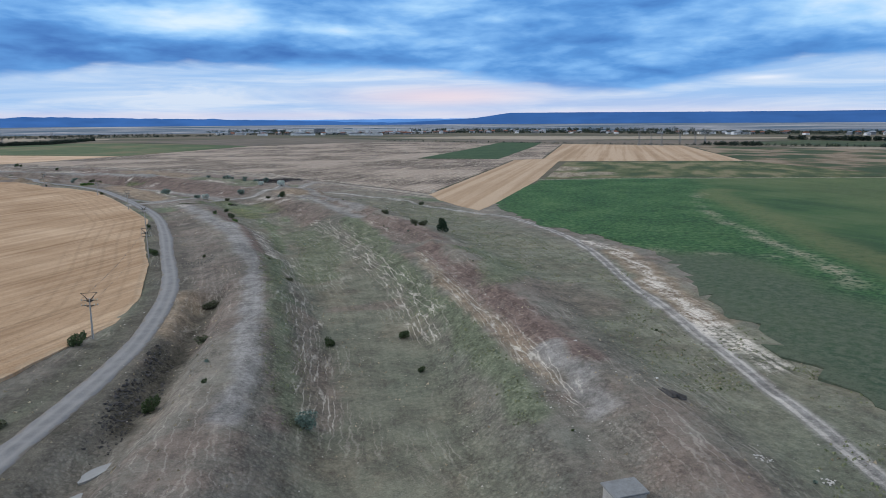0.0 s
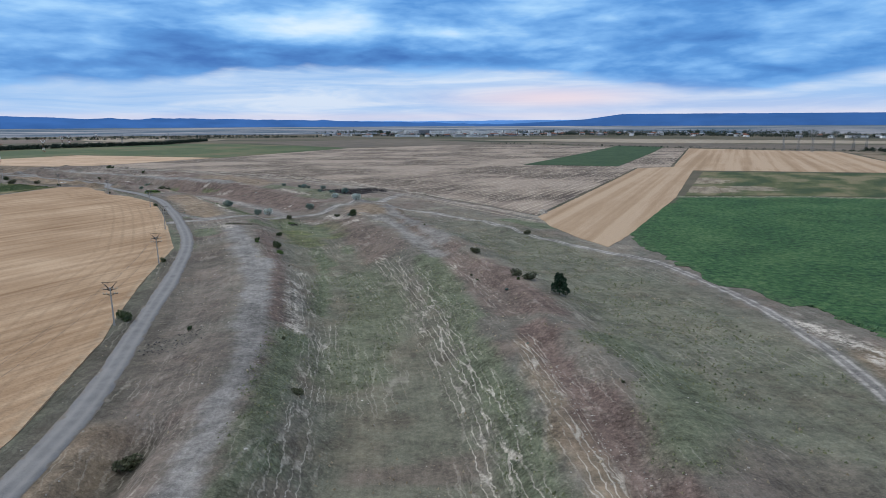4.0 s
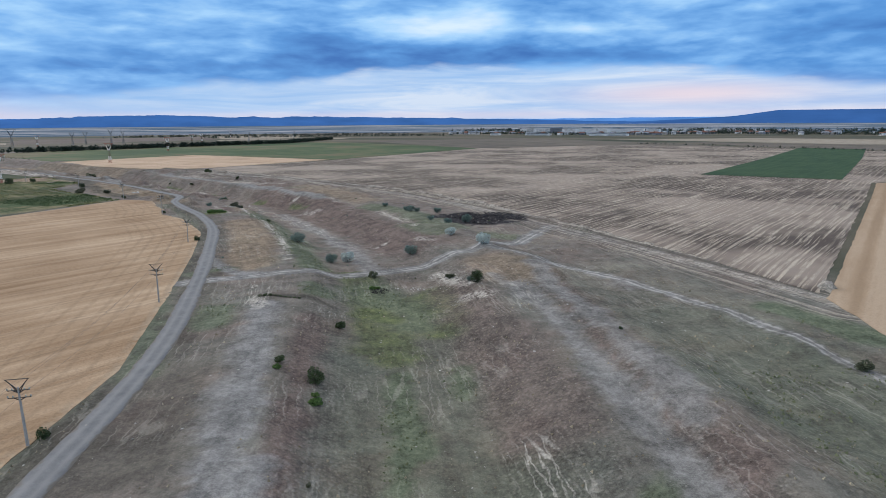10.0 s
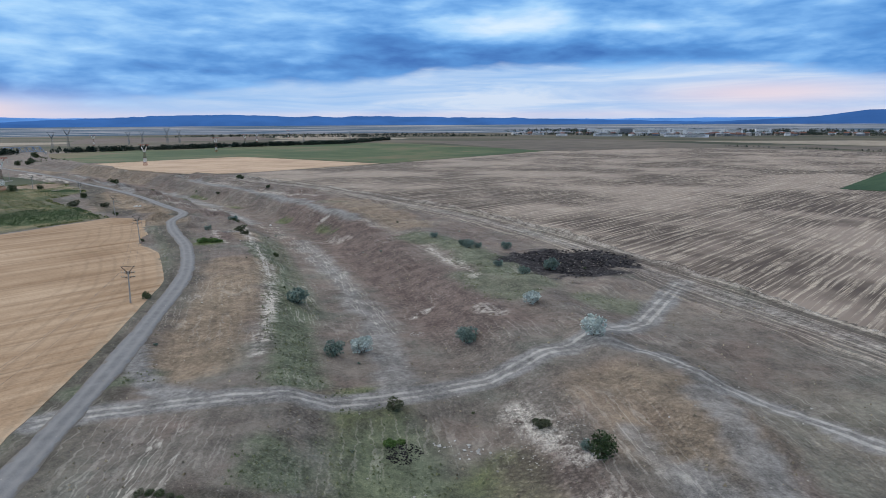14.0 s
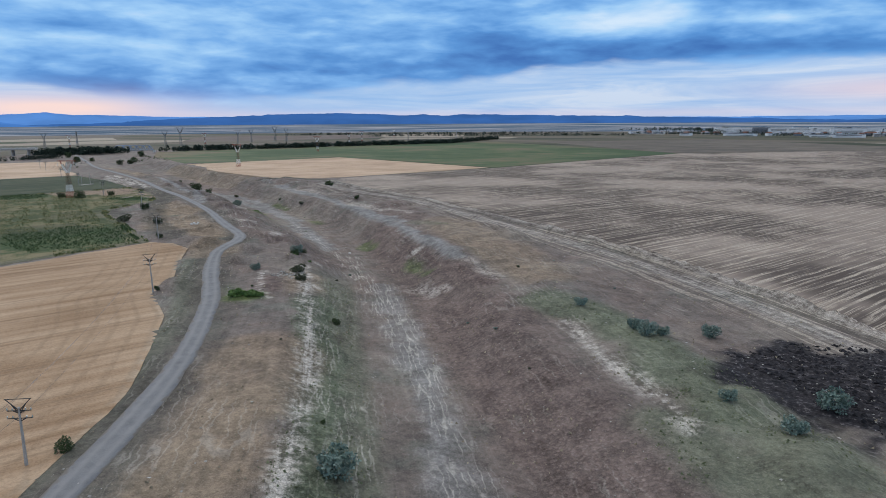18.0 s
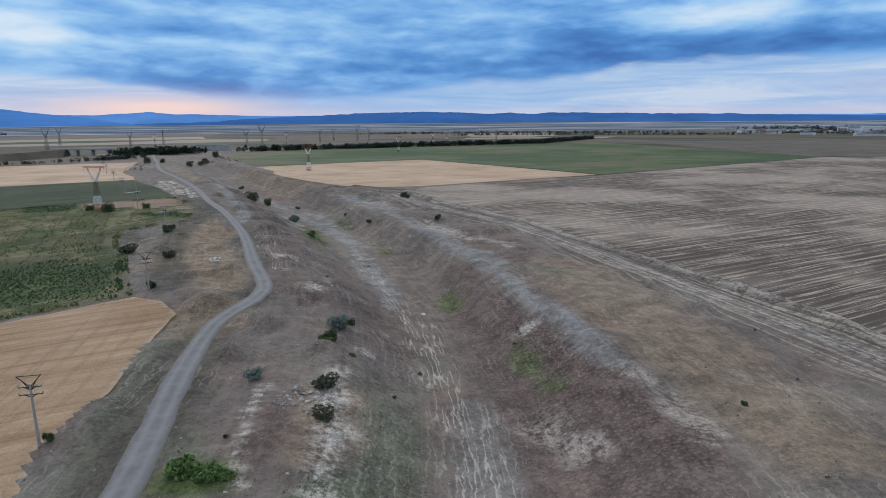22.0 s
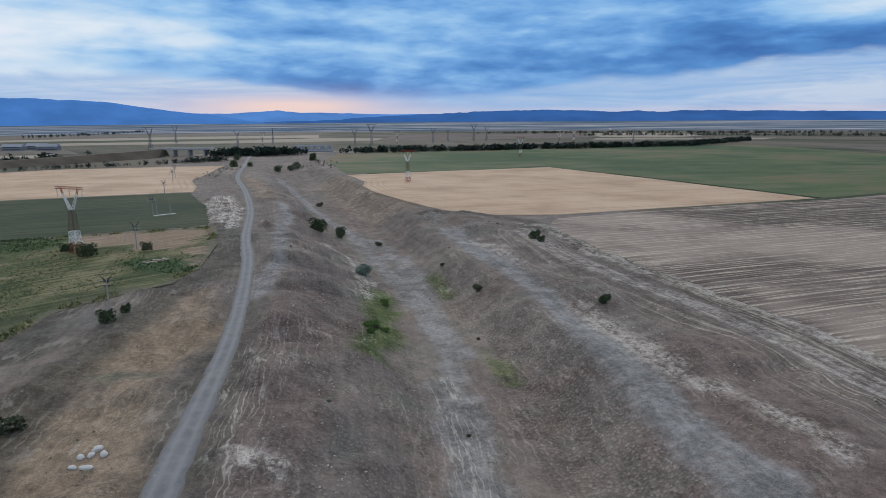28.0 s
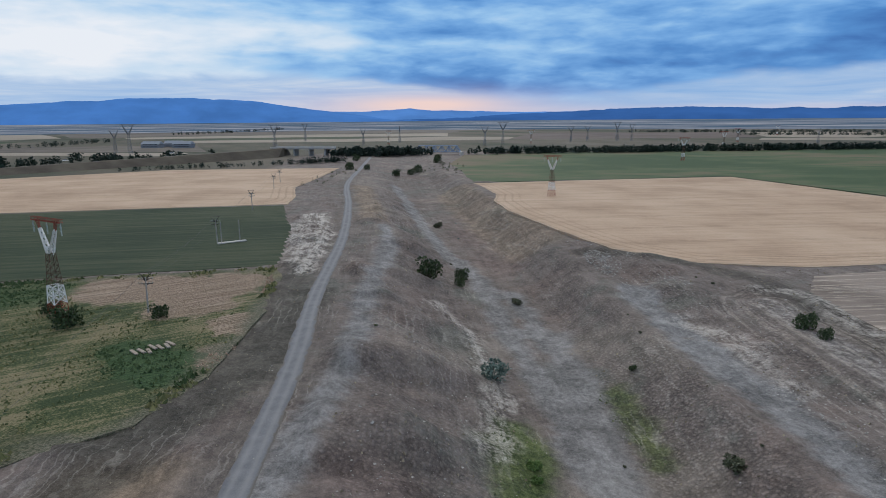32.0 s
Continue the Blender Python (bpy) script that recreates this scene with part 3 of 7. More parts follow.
COVER += [
    ("tuft", [(-262, 478), (-204, 432), (-165, 396), (-144, 378), (-130, 365), (-120, 356)], 8, 4, 0.6),
    ("green", [(-164, 419), (-147, 412), (-135, 399), (-123, 386)], 5, 4, 0.8),
    ("green", [(-128, 379), (-117, 370), (-110, 368)], 4, 4, 0.7),
    ("pale", [(-143, 396), (-133, 388), (-125, 379)], 0.8, 1.2, 0.8),
    ("pale", [(-114, 357), (-109, 353)], 1.6, 2, 0.7),
    ("tan", [(-193, 366), (-174, 351), (-164, 339), (-158, 330)], 5, 4, 0.7),
    ("pale", [(-129, 356), (-128, 358)], 0.9, 1.2, 1),
    ("green", [(-230, 389), (-218, 385)], 2, 2, 0.6),
    ("net", [(-253, 453), (-213, 420), (-190, 401), (-173, 387), (-162, 377)], 2.5, 2, 0.8),
]
COVER += [
    ("net", [(-195, 385), (-181, 371), (-171, 362)], 2.5, 2, 0.6),
    ("tan", [(-228, 410), (-217, 398)], 3, 3, 0.7),
    ("tan", [(-188, 368), (-179, 358)], 6, 5, 0.6),
    ("red", [(-218, 455), (-195, 434)], 6, 4, 0.6),
    ("tan", [(-216, 467), (-194, 453), (-175, 438)], 7, 5, 0.6),
    ("pale", [(-156, 409), (-145, 398), (-137, 391), (-132, 386)], 1, 1.5, 0.8),
    ("pale", [(-233, 415), (-228, 410), (-221, 404)], 1.8, 2, 0.8),
    ("red", [(-227, 399), (-219, 393)], 2.8, 2, 1),
    ("lush", [(-221, 385), (-219, 388)], 2.5, 2, 1),
    ("pale", [(-236, 404), (-231, 399), (-226, 395), (-220, 391), (-216, 389)], 0.5, 0.8, 0.9),
]
COVER += [
    ("net", [(-277, 466), (-252, 449), (-235, 437), (-221, 427), (-211, 419), (-203, 412)], 2, 1.4, 1),
    ("grey", [(-324, 493), (-288, 471), (-273, 462)], 3.6, 2.5, 0.9),
    ("grey", [(-423, 544), (-363, 516), (-324, 493)], 2.4, 2, 0.8),
    ("grey", [(-378, 550), (-313, 515), (-278, 495), (-250, 478), (-229, 462), (-218, 456), (-206, 446), (-202, 443)], 2, 1.2, 1),
    ("red", [(-239, 460), (-217, 448), (-203, 438), (-192, 432), (-185, 427)], 3.6, 2.2, 1),
    ("tuft", [(-239, 460), (-217, 448), (-203, 438), (-192, 432), (-185, 427)], 4, 2.2, 1),
    ("pale", [(-202, 443), (-193, 439), (-184, 432)], 2, 3, 0.4),
]
COVER += [
    ("pale", [(-206, 429), (-196, 425)], 2.5, 3, 0.5),
    ("lush", [(-227, 451), (-217, 443), (-210, 438)], 1.2, 1.5, 0.8),
    ("lush", [(-391, 515), (-349, 494)], 2.5, 2.5, 0.9),
    ("lush", [(-269, 476), (-260, 469)], 1.4, 2, 0.8),
    ("red", [(-296, 442), (-285, 440), (-267, 434)], 4.5, 3, 0.8),
    ("red", [(-263, 446), (-245, 437)], 5, 4, 0.6),
    ("tuft", [(-283, 492), (-251, 469), (-231, 454)], 5, 4, 0.8),
    ("tan", [(-246, 497), (-217, 471), (-200, 460), (-183, 445)], 9, 6, 0.5),
    ("pale", [(-228, 456), (-227, 456)], 1.2, 2, 0.9),
    ("green", [(-255, 489), (-243, 488)], 3, 3, 0.6),
    ("pale", [(-285, 445), (-271, 437)], 0.9, 1.5, 0.9),
]
COVER += [
    ("pale", [(-312, 452), (-307, 455)], 1, 1.5, 0.7),
    ("pale", [(-243, 427), (-241, 427)], 1.2, 1.5, 0.8),
    ("tan", [(-355, 449), (-306, 434), (-293, 427)], 6, 5, 0.8),
    ("tan", [(-278, 417), (-267, 410)], 6, 5, 0.7),
    ("lush", [(-265, 472), (-260, 468)], 1.5, 2, 0.8),
    ("grey", [(-318, 488), (-298, 477)], 3, 2, 0.7),
    ("net", [(-287, 470), (-269, 460), (-249, 448), (-237, 440)], 2.2, 1.5, 0.9),
    ("grey", [(-453, 550), (-413, 538), (-385, 526), (-356, 511), (-339, 506)], 2.8, 2, 0.9),
    ("grey", [(-331, 495), (-313, 486), (-300, 478), (-292, 472)], 3.2, 2.2, 0.75),
    ("net", [(-331, 495), (-313, 486), (-300, 478), (-292, 472)], 3, 2, 0.7),
]
COVER += [
    ("grey", [(-427, 567), (-391, 554), (-356, 539), (-331, 526), (-309, 515), (-294, 507), (-283, 501), (-274, 497), (-266, 492), (-262, 490)], 2.2, 1.2, 1),
    ("pale", [(-334, 531), (-315, 524), (-301, 517), (-285, 513), (-271, 508)], 1.5, 2.5, 0.55),
    ("tuft", [(-395, 541), (-359, 526), (-327, 513), (-306, 500), (-287, 490)], 7, 3, 1),
    ("lush", [(-391, 515), (-374, 508), (-359, 498), (-340, 485)], 2.6, 2.2, 1),
    ("lush", [(-389, 535), (-375, 528)], 1.3, 1.8, 0.8),
    ("lush", [(-339, 511), (-331, 508), (-323, 505)], 1.3, 2, 0.7),
    ("net", [(-336, 465), (-321, 456), (-308, 450), (-297, 445)], 3, 2, 0.6),
]
COVER += [
    ("red", [(-339, 471), (-316, 459), (-302, 451)], 5, 3, 0.6),
    ("tan", [(-357, 457), (-350, 448), (-333, 437), (-324, 430)], 8, 6, 0.9),
    ("green", [(-343, 444), (-341, 449)], 2, 2.5, 0.8),
    ("dark", [(-336, 430), (-334, 433)], 2, 2.5, 0.6),
    ("red", [(-340, 441), (-340, 438)], 3, 3, 0.6),
    ("red", [(-374, 488), (-356, 478), (-345, 471)], 5, 4, 0.7),
    ("tuft", [(-381, 492), (-367, 492)], 6, 4, 0.8),
    ("grey", [(-493, 530), (-432, 505), (-393, 488)], 1.6, 1.6, 0.7),
    ("tan", [(-381, 463), (-362, 457), (-353, 454)], 6, 5, 0.8),
    ("net", [(-347, 470), (-340, 466)], 2.5, 2, 0.6),
]
COVER += [
    ("grey", [(-517, 538), (-480, 527), (-453, 513), (-431, 504), (-404, 494), (-392, 487), (-382, 481), (-374, 477)], 2, 1.4, 0.9),
    ("dark", [(-417, 498), (-402, 492)], 0.9, 1.2, 0.9),
    ("grey", [(-668, 596), (-558, 567), (-508, 555), (-473, 550), (-444, 541), (-414, 531), (-395, 526), (-382, 521), (-373, 518)], 2.8, 1.8, 0.9),
    ("pale", [(-532, 512), (-485, 504), (-464, 500)], 3.5, 3, 0.8),
    ("grey", [(-426, 564), (-413, 560), (-393, 551), (-381, 548), (-370, 544), (-359, 539), (-354, 539)], 2.4, 1.3, 1),
    ("pale", [(-446, 526), (-429, 526), (-414, 523), (-398, 516), (-385, 508)], 2, 2.2, 0.6),
]
COVER += [
    ("lush", [(-387, 511), (-382, 512), (-376, 510)], 2.5, 2, 0.9),
    ("lush", [(-395, 537), (-378, 529)], 1.1, 1.6, 0.8),
    ("tan", [(-649, 570), (-533, 539)], 4, 3, 0.6),
    ("red", [(-548, 578), (-505, 569), (-475, 562)], 5, 4, 0.6),
    ("pale", [(-406, 561), (-393, 560), (-374, 551)], 2, 3, 0.5),
    ("tan", [(-625, 614), (-546, 592), (-483, 577)], 8, 5, 0.5),
]

COVER += [
    ("dark", [(-300, 418), (-345, 437), (-392, 466), (-415, 479), (-450, 494), (-470, 500)], 4, 3, 0.75),
    ("dark", [(-446, 498), (-411, 481), (-399, 475), (-394, 462)], 4, 2.5, 0.9), ("dark", [(-392, 446), (-378, 437), (-362, 434)], 3, 2.5, 0.8),
    ("dark", [(-62, 60), (-58, 95), (-60, 125), (-72, 152), (-92, 194)], 2.5, 2.5, 0.7), ("pale", [(-545, 520), (-510, 514), (-484, 506)], 4, 4, 0.9),
    ("dark", [(-120, 282), (-113, 286), (-104, 288)], 0.7, 1.0, 0.8), ("dark", [(-460, 577), (-420, 590), (-380, 577), (-330, 560)], 2, 4, 0.7),
    ("green", [(-141, 272), (-126, 258), (-112, 243)], 3, 3, 0.85), ("green", [(-150, 297), (-147, 304)], 2, 2, 0.9)]
early = step(S, 760, 640)
turf = early * (0.42 * step(np.abs(D), 18, 9) + 0.5 * step(D, 32, 42) * step(D, 80, 64))
turf = np.maximum(turf, 0.55 * step(np.abs(t_road + 5.5), 3.5, 1.0) * step(S, 1000, 900))
turf = np.maximum(turf, 0.6 * step(S, 775, 795) * step(S, 915, 880) * step(np.abs(D + 13), 6, 3))
red, tan, dark, lush, net, tuft = (np.zeros(X.shape) for _ in range(6))
worn = np.maximum(0.25 * step(np.abs(t_edge), 4, 1), 0.9 * soft_line(BRANCH, X, Y, 1.0, 0.8)[0])
for line, half in ((CROSSING, 2.3), (FORK, 1.3)):
    worn = np.maximum(worn, soft_line(line, X, Y, half, 0.9)[0])
pale = 0.55 * step(np.abs(t_edge + 9), 4, 1) + 0.5 * step(np.abs(np.abs(t_edge) - 1.4), 1.2, 0.4)
dark += 0.95 * step(np.abs(t_road), 7.5, 3.0) * (0.72 + 0.35 * lattice(X, Y, 6, 21)) * (0.3 + 0.7 * step(S, 1120, 1000))
dark = np.maximum(dark, 0.6 * step(np.abs(t_edge + 5), 2.2, 0.6))
ragged = lattice(X, Y, 7, 30) * 0.6 + lattice(X, Y, 2.9, 31) * 0.5
layers = {"green": turf, "lush": lush, "red": red, "tan": tan, "grey": worn, "pale": pale, "dark": dark, "net": net, "tuft": tuft}
for kind, line, half, edge, weight in COVER:
    reach = half + edge + 4
    sub = smooth(line, 8)
    bx, by = [q[0] for q in sub], [q[1] for q in sub]
    i0, i1 = np.searchsorted(gx, (min(bx) - reach, max(bx) + reach))
    j0, j1 = np.searchsorted(gy, (min(by) - reach, max(by) + reach))
    w = np.s_[j0:j1, i0:i1]
    off = np.abs(along_line(sub, X[w], Y[w], reach)[0]) + ragged[w] * min(edge, 2.2)
    stroke = weight * step(off, half + edge * {"grey": 0.5, "pale": 0.45}.get(kind, 0.8), half * 0.7)
    layers[kind][w] = np.maximum(layers[kind][w], stroke)
    if kind in ("green", "red", "tan", "lush", "grey"):
        for other in ("green", "red", "tan", "lush", "dark"):
            if other != kind:
                layers[other][w] *= 1 - 0.85 * stroke
for name, layer in layers.items():
    store(name, np.clip(layer, 0, 1))
store("burnt", step(np.hypot((X + 110) / 15, (Y - 408) / 17) + 0.25 * lattice(X, Y, 6, 33) + 0.2 * lattice(X, Y, 2.5, 34), 1.20, 1.04))

m, g = material("dry_ground")
p = g.place()
lat, along, near_a, steep_a, burnt_a = (g.attribute(n) for n in ("lat", "along", "near", "steep", "burnt"))
green_a, lush_a, red_a, tan_a, grey_a, pale_a, dark_a, net_a, tuft_a = (g.attribute(n) for n in ("green", "lush", "red", "tan", "grey", "pale", "dark", "net", "tuft"))
big, mid, small, fine = g.noise(p, 0.03, 4, 0.6), g.noise(p, 0.25, 5, 0.62), g.noise(p, 1.2, 6, 0.7), g.noise(p, 5.0, 4, 0.7)
hue = g.noise(p, 0.055, 5, 0.65)
streak = g.noise(g.xyz(g.math("MULTIPLY", along, 0.03), g.math("MULTIPLY", lat, 0.7), 0.0), 1.0, 5, 0.65, 0.2)


def layer(mask, colour_a, colour_b, base, lo=0.34, hi=0.66, ragged=0.7):
    """Lay a two-tone cover over the base where the mask, broken up by noise, allows."""
    broken = g.math("ADD", mask, g.math("MULTIPLY", g.math("SUBTRACT", total_of(g, (mid, 0.6), (small, 0.4)), 0.5), g.math("MULTIPLY", g.math("MULTIPLY", mask, g.math("SUBTRACT", 1.0, mask)), 4 * ragged)))
    tone = g.ramp(total_of(g, (small, 0.45), (mid, 0.35), (fine, 0.20)), (lo, colour_a), (hi, colour_b))
    return g.mix(g.math("MINIMUM", g.math("MAXIMUM", broken, 0.0), 1.0), base, tone)


later = g.span(along, 640.0, 830.0)
base = g.mix(later, (0.192, 0.182, 0.160), (0.208, 0.178, 0.160))
base = g.mix(g.math("MULTIPLY", g.span(hue, 0.50, 0.64), 0.6), base, (0.222, 0.172, 0.150))
base = g.mix(g.math("MULTIPLY", g.span(hue, 0.47, 0.35), 0.6), base, (0.172, 0.182, 0.158))
base = g.mix(g.math("MULTIPLY", g.span(big, 0.52, 0.64), 0.45), base, (0.265, 0.236, 0.198))
base = layer(green_a, (0.098, 0.126, 0.080), (0.190, 0.212, 0.150), base)
base = layer(red_a, (0.138, 0.104, 0.094), (0.215, 0.166, 0.149), base)
base = layer(tan_a, (0.230, 0.176, 0.122), (0.345, 0.268, 0.190), base)
base = layer(dark_a, (0.046, 0.045, 0.038), (0.125, 0.116, 0.096), base)
base = layer(lush_a, (0.055, 0.092, 0.032), (0.165, 0.190, 0.078), base, 0.38, 0.62, 1.2)
base = layer(grey_a, (0.196, 0.194, 0.194), (0.302, 0.295, 0.287), base, 0.36, 0.64, 0.8)

# two wheel ruts on the narrow tracks
rut = g.span(g.math("ABSOLUTE", g.math("SUBTRACT", g.math("ABSOLUTE", g.math("ADD", g.attribute("track"), g.math("MULTIPLY", g.math("SUBTRACT", mid, 0.5), 0.8))), 0.9)), 0.55, 0.2)
base = g.mix(g.math("MULTIPLY", g.math("MULTIPLY", rut, g.span(grey_a, 0.3, 0.8)), g.span(mid, 0.36, 0.52, 0.35, 0.9)), base, (0.43, 0.415, 0.395))
# ploughed edge between the banks and the stubble
edge_a = g.attribute("edge")
furrow = g.noise(g.xyz(g.math("MULTIPLY", along, 0.012), g.math("MULTIPLY", edge_a, 0.85), 12.0), 1.0, 3, 0.6, 0.15)
fade = g.span(along, 1080.0, 1000.0, 0.45, 1.0)
verge = g.math("MULTIPLY", fade, g.span(g.math("ABSOLUTE", g.math("ADD", edge_a, g.math("MULTIPLY", g.math("SUBTRACT", mid, 0.5), 6.0))), 13.0, 7.0))
verge = g.math("MULTIPLY", verge, g.span(along, 600.0, 680.0))
base = g.mix(g.math("MULTIPLY", verge, g.span(furrow, 0.50, 0.42, 0.0, 0.55)), base, (0.150, 0.130, 0.116))
base = g.mix(g.math("MULTIPLY", verge, g.math("MULTIPLY", g.span(furrow, 0.52, 0.58), g.span(small, 0.38, 0.52, 0.35, 0.85))), base, (0.43, 0.38, 0.32))
# chalky patches and strips
base = g.mix(g.math("MULTIPLY", pale_a, g.span(total_of(g, (small, 0.4), (streak, 0.3), (mid, 0.3)), 0.43, 0.55)), base, g.ramp(fine, (0.35, (0.38, 0.35, 0.31)), (0.6, (0.66, 0.62, 0.565))))


def trails(wide, length, seed, thick):
    """A net of thin bare lines that run along the banks, part and meet again."""
    sway = g.math("MULTIPLY", g.math("SUBTRACT", g.noise(p, 0.35, 3, 0.6), 0.5), 1.5)
    at = g.xyz(g.math("ADD", g.math("DIVIDE", along, length), g.math("MULTIPLY", mid, 0.25)), g.math("ADD", g.math("DIVIDE", lat, wide), sway), seed)
    cell = g.add("ShaderNodeTexVoronoi", feature="DISTANCE_TO_EDGE", voronoi_dimensions="2D")
    g.put(cell.inputs["Vector"], at)
    cell.inputs["Scale"].default_value = 1.0
    return g.span(cell.outputs["Distance"], thick, thick * 0.35)


gaps = g.span(g.noise(g.xyz(g.math("MULTIPLY", along, 0.12), g.math("MULTIPLY", lat, 0.5), 3.0), 1.0, 3, 0.6), 0.38, 0.56)
lines = g.math("MULTIPLY", trails(0.95, 16.0, 0.0, 0.115), g.math("MULTIPLY", gaps, g.span(small, 0.30, 0.52, 0.35, 1.0)))
faint = g.math("MULTIPLY", trails(1.6, 26.0, 5.0, 0.08), g.math("MULTIPLY", g.span(g.noise(p, 0.05, 3, 0.6), 0.48, 0.62), g.span(grey_a, 0.6, 0.2)))
lines = g.math("MAXIMUM", g.math("MULTIPLY", lines, net_a), g.math("MULTIPLY", faint, 0.28))
base = g.mix(g.math("MULTIPLY", lines, 0.80), base, (0.56, 0.53, 0.475))

# tussocks on the slopes
cell = g.add("ShaderNodeTexVoronoi")
g.put(cell.inputs["Vector"], g.vmath("ADD", p, g.xyz(mid, small, 0.0)))
cell.inputs["Scale"].default_value = 1.6
hummock = g.math("MULTIPLY", g.math("MAXIMUM", tuft_a, g.span(steep_a, 0.12, 0.34, 0.12, 0.75)), g.span(grey_a, 0.6, 0.25))
tuft_top = g.math("SUBTRACT", g.span(cell.outputs["Distance"], 0.60, 0.12), 0.45)
grain = total_of(g, (g.math("MULTIPLY", tuft_top, hummock), 0.42), (g.math("SUBTRACT", g.span(mid, 0.36, 0.64), 0.5), 0.30), (g.math("SUBTRACT", g.span(small, 0.34, 0.66), 0.5), 0.26),
                 (g.math("SUBTRACT", g.span(fine, 0.34, 0.66), 0.5), 0.26), (g.math("SUBTRACT", g.span(streak, 0.36, 0.64), 0.5), 0.14), (g.math("SUBTRACT", g.span(big, 0.36, 0.64), 0.5), 0.16))
grain = g.math("ADD", grain, 0.94)
base = g.mix(1.0, base, g.xyz(grain, grain, grain), "MULTIPLY")
base = g.mix(g.math("MULTIPLY", g.span(fine, 0.64, 0.71), 0.35), base, (0.50, 0.48, 0.45))
base = g.mix(g.math("MULTIPLY", burnt_a, 0.95), base, g.ramp(small, (0.38, (0.010, 0.010, 0.013)), (0.56, (0.040, 0.038, 0.044)), (0.66, (0.17, 0.155, 0.16))))
meadow = g.ramp(g.noise(g.xyz(g.math("MULTIPLY", g.split(p)[0], 0.35), g.split(p)[1], 0.0), 0.006, 5, 0.6), (0.38, (0.060, 0.072, 0.048)), (0.5, (0.115, 0.108, 0.080)), (0.62, (0.165, 0.145, 0.115)))
base = g.mix(g.span(near_a, 0.5, 0.0), base, meadow)
bumps = total_of(g, (small, 0.5), (fine, 0.15), (g.math("MULTIPLY", tuft_top, hummock), 0.30), (mid, 0.5))
g.surface(base, 0.95, normal=g.bump(bumps, 0.8, 0.6), specular=0.12)
mesh.materials.append(m)


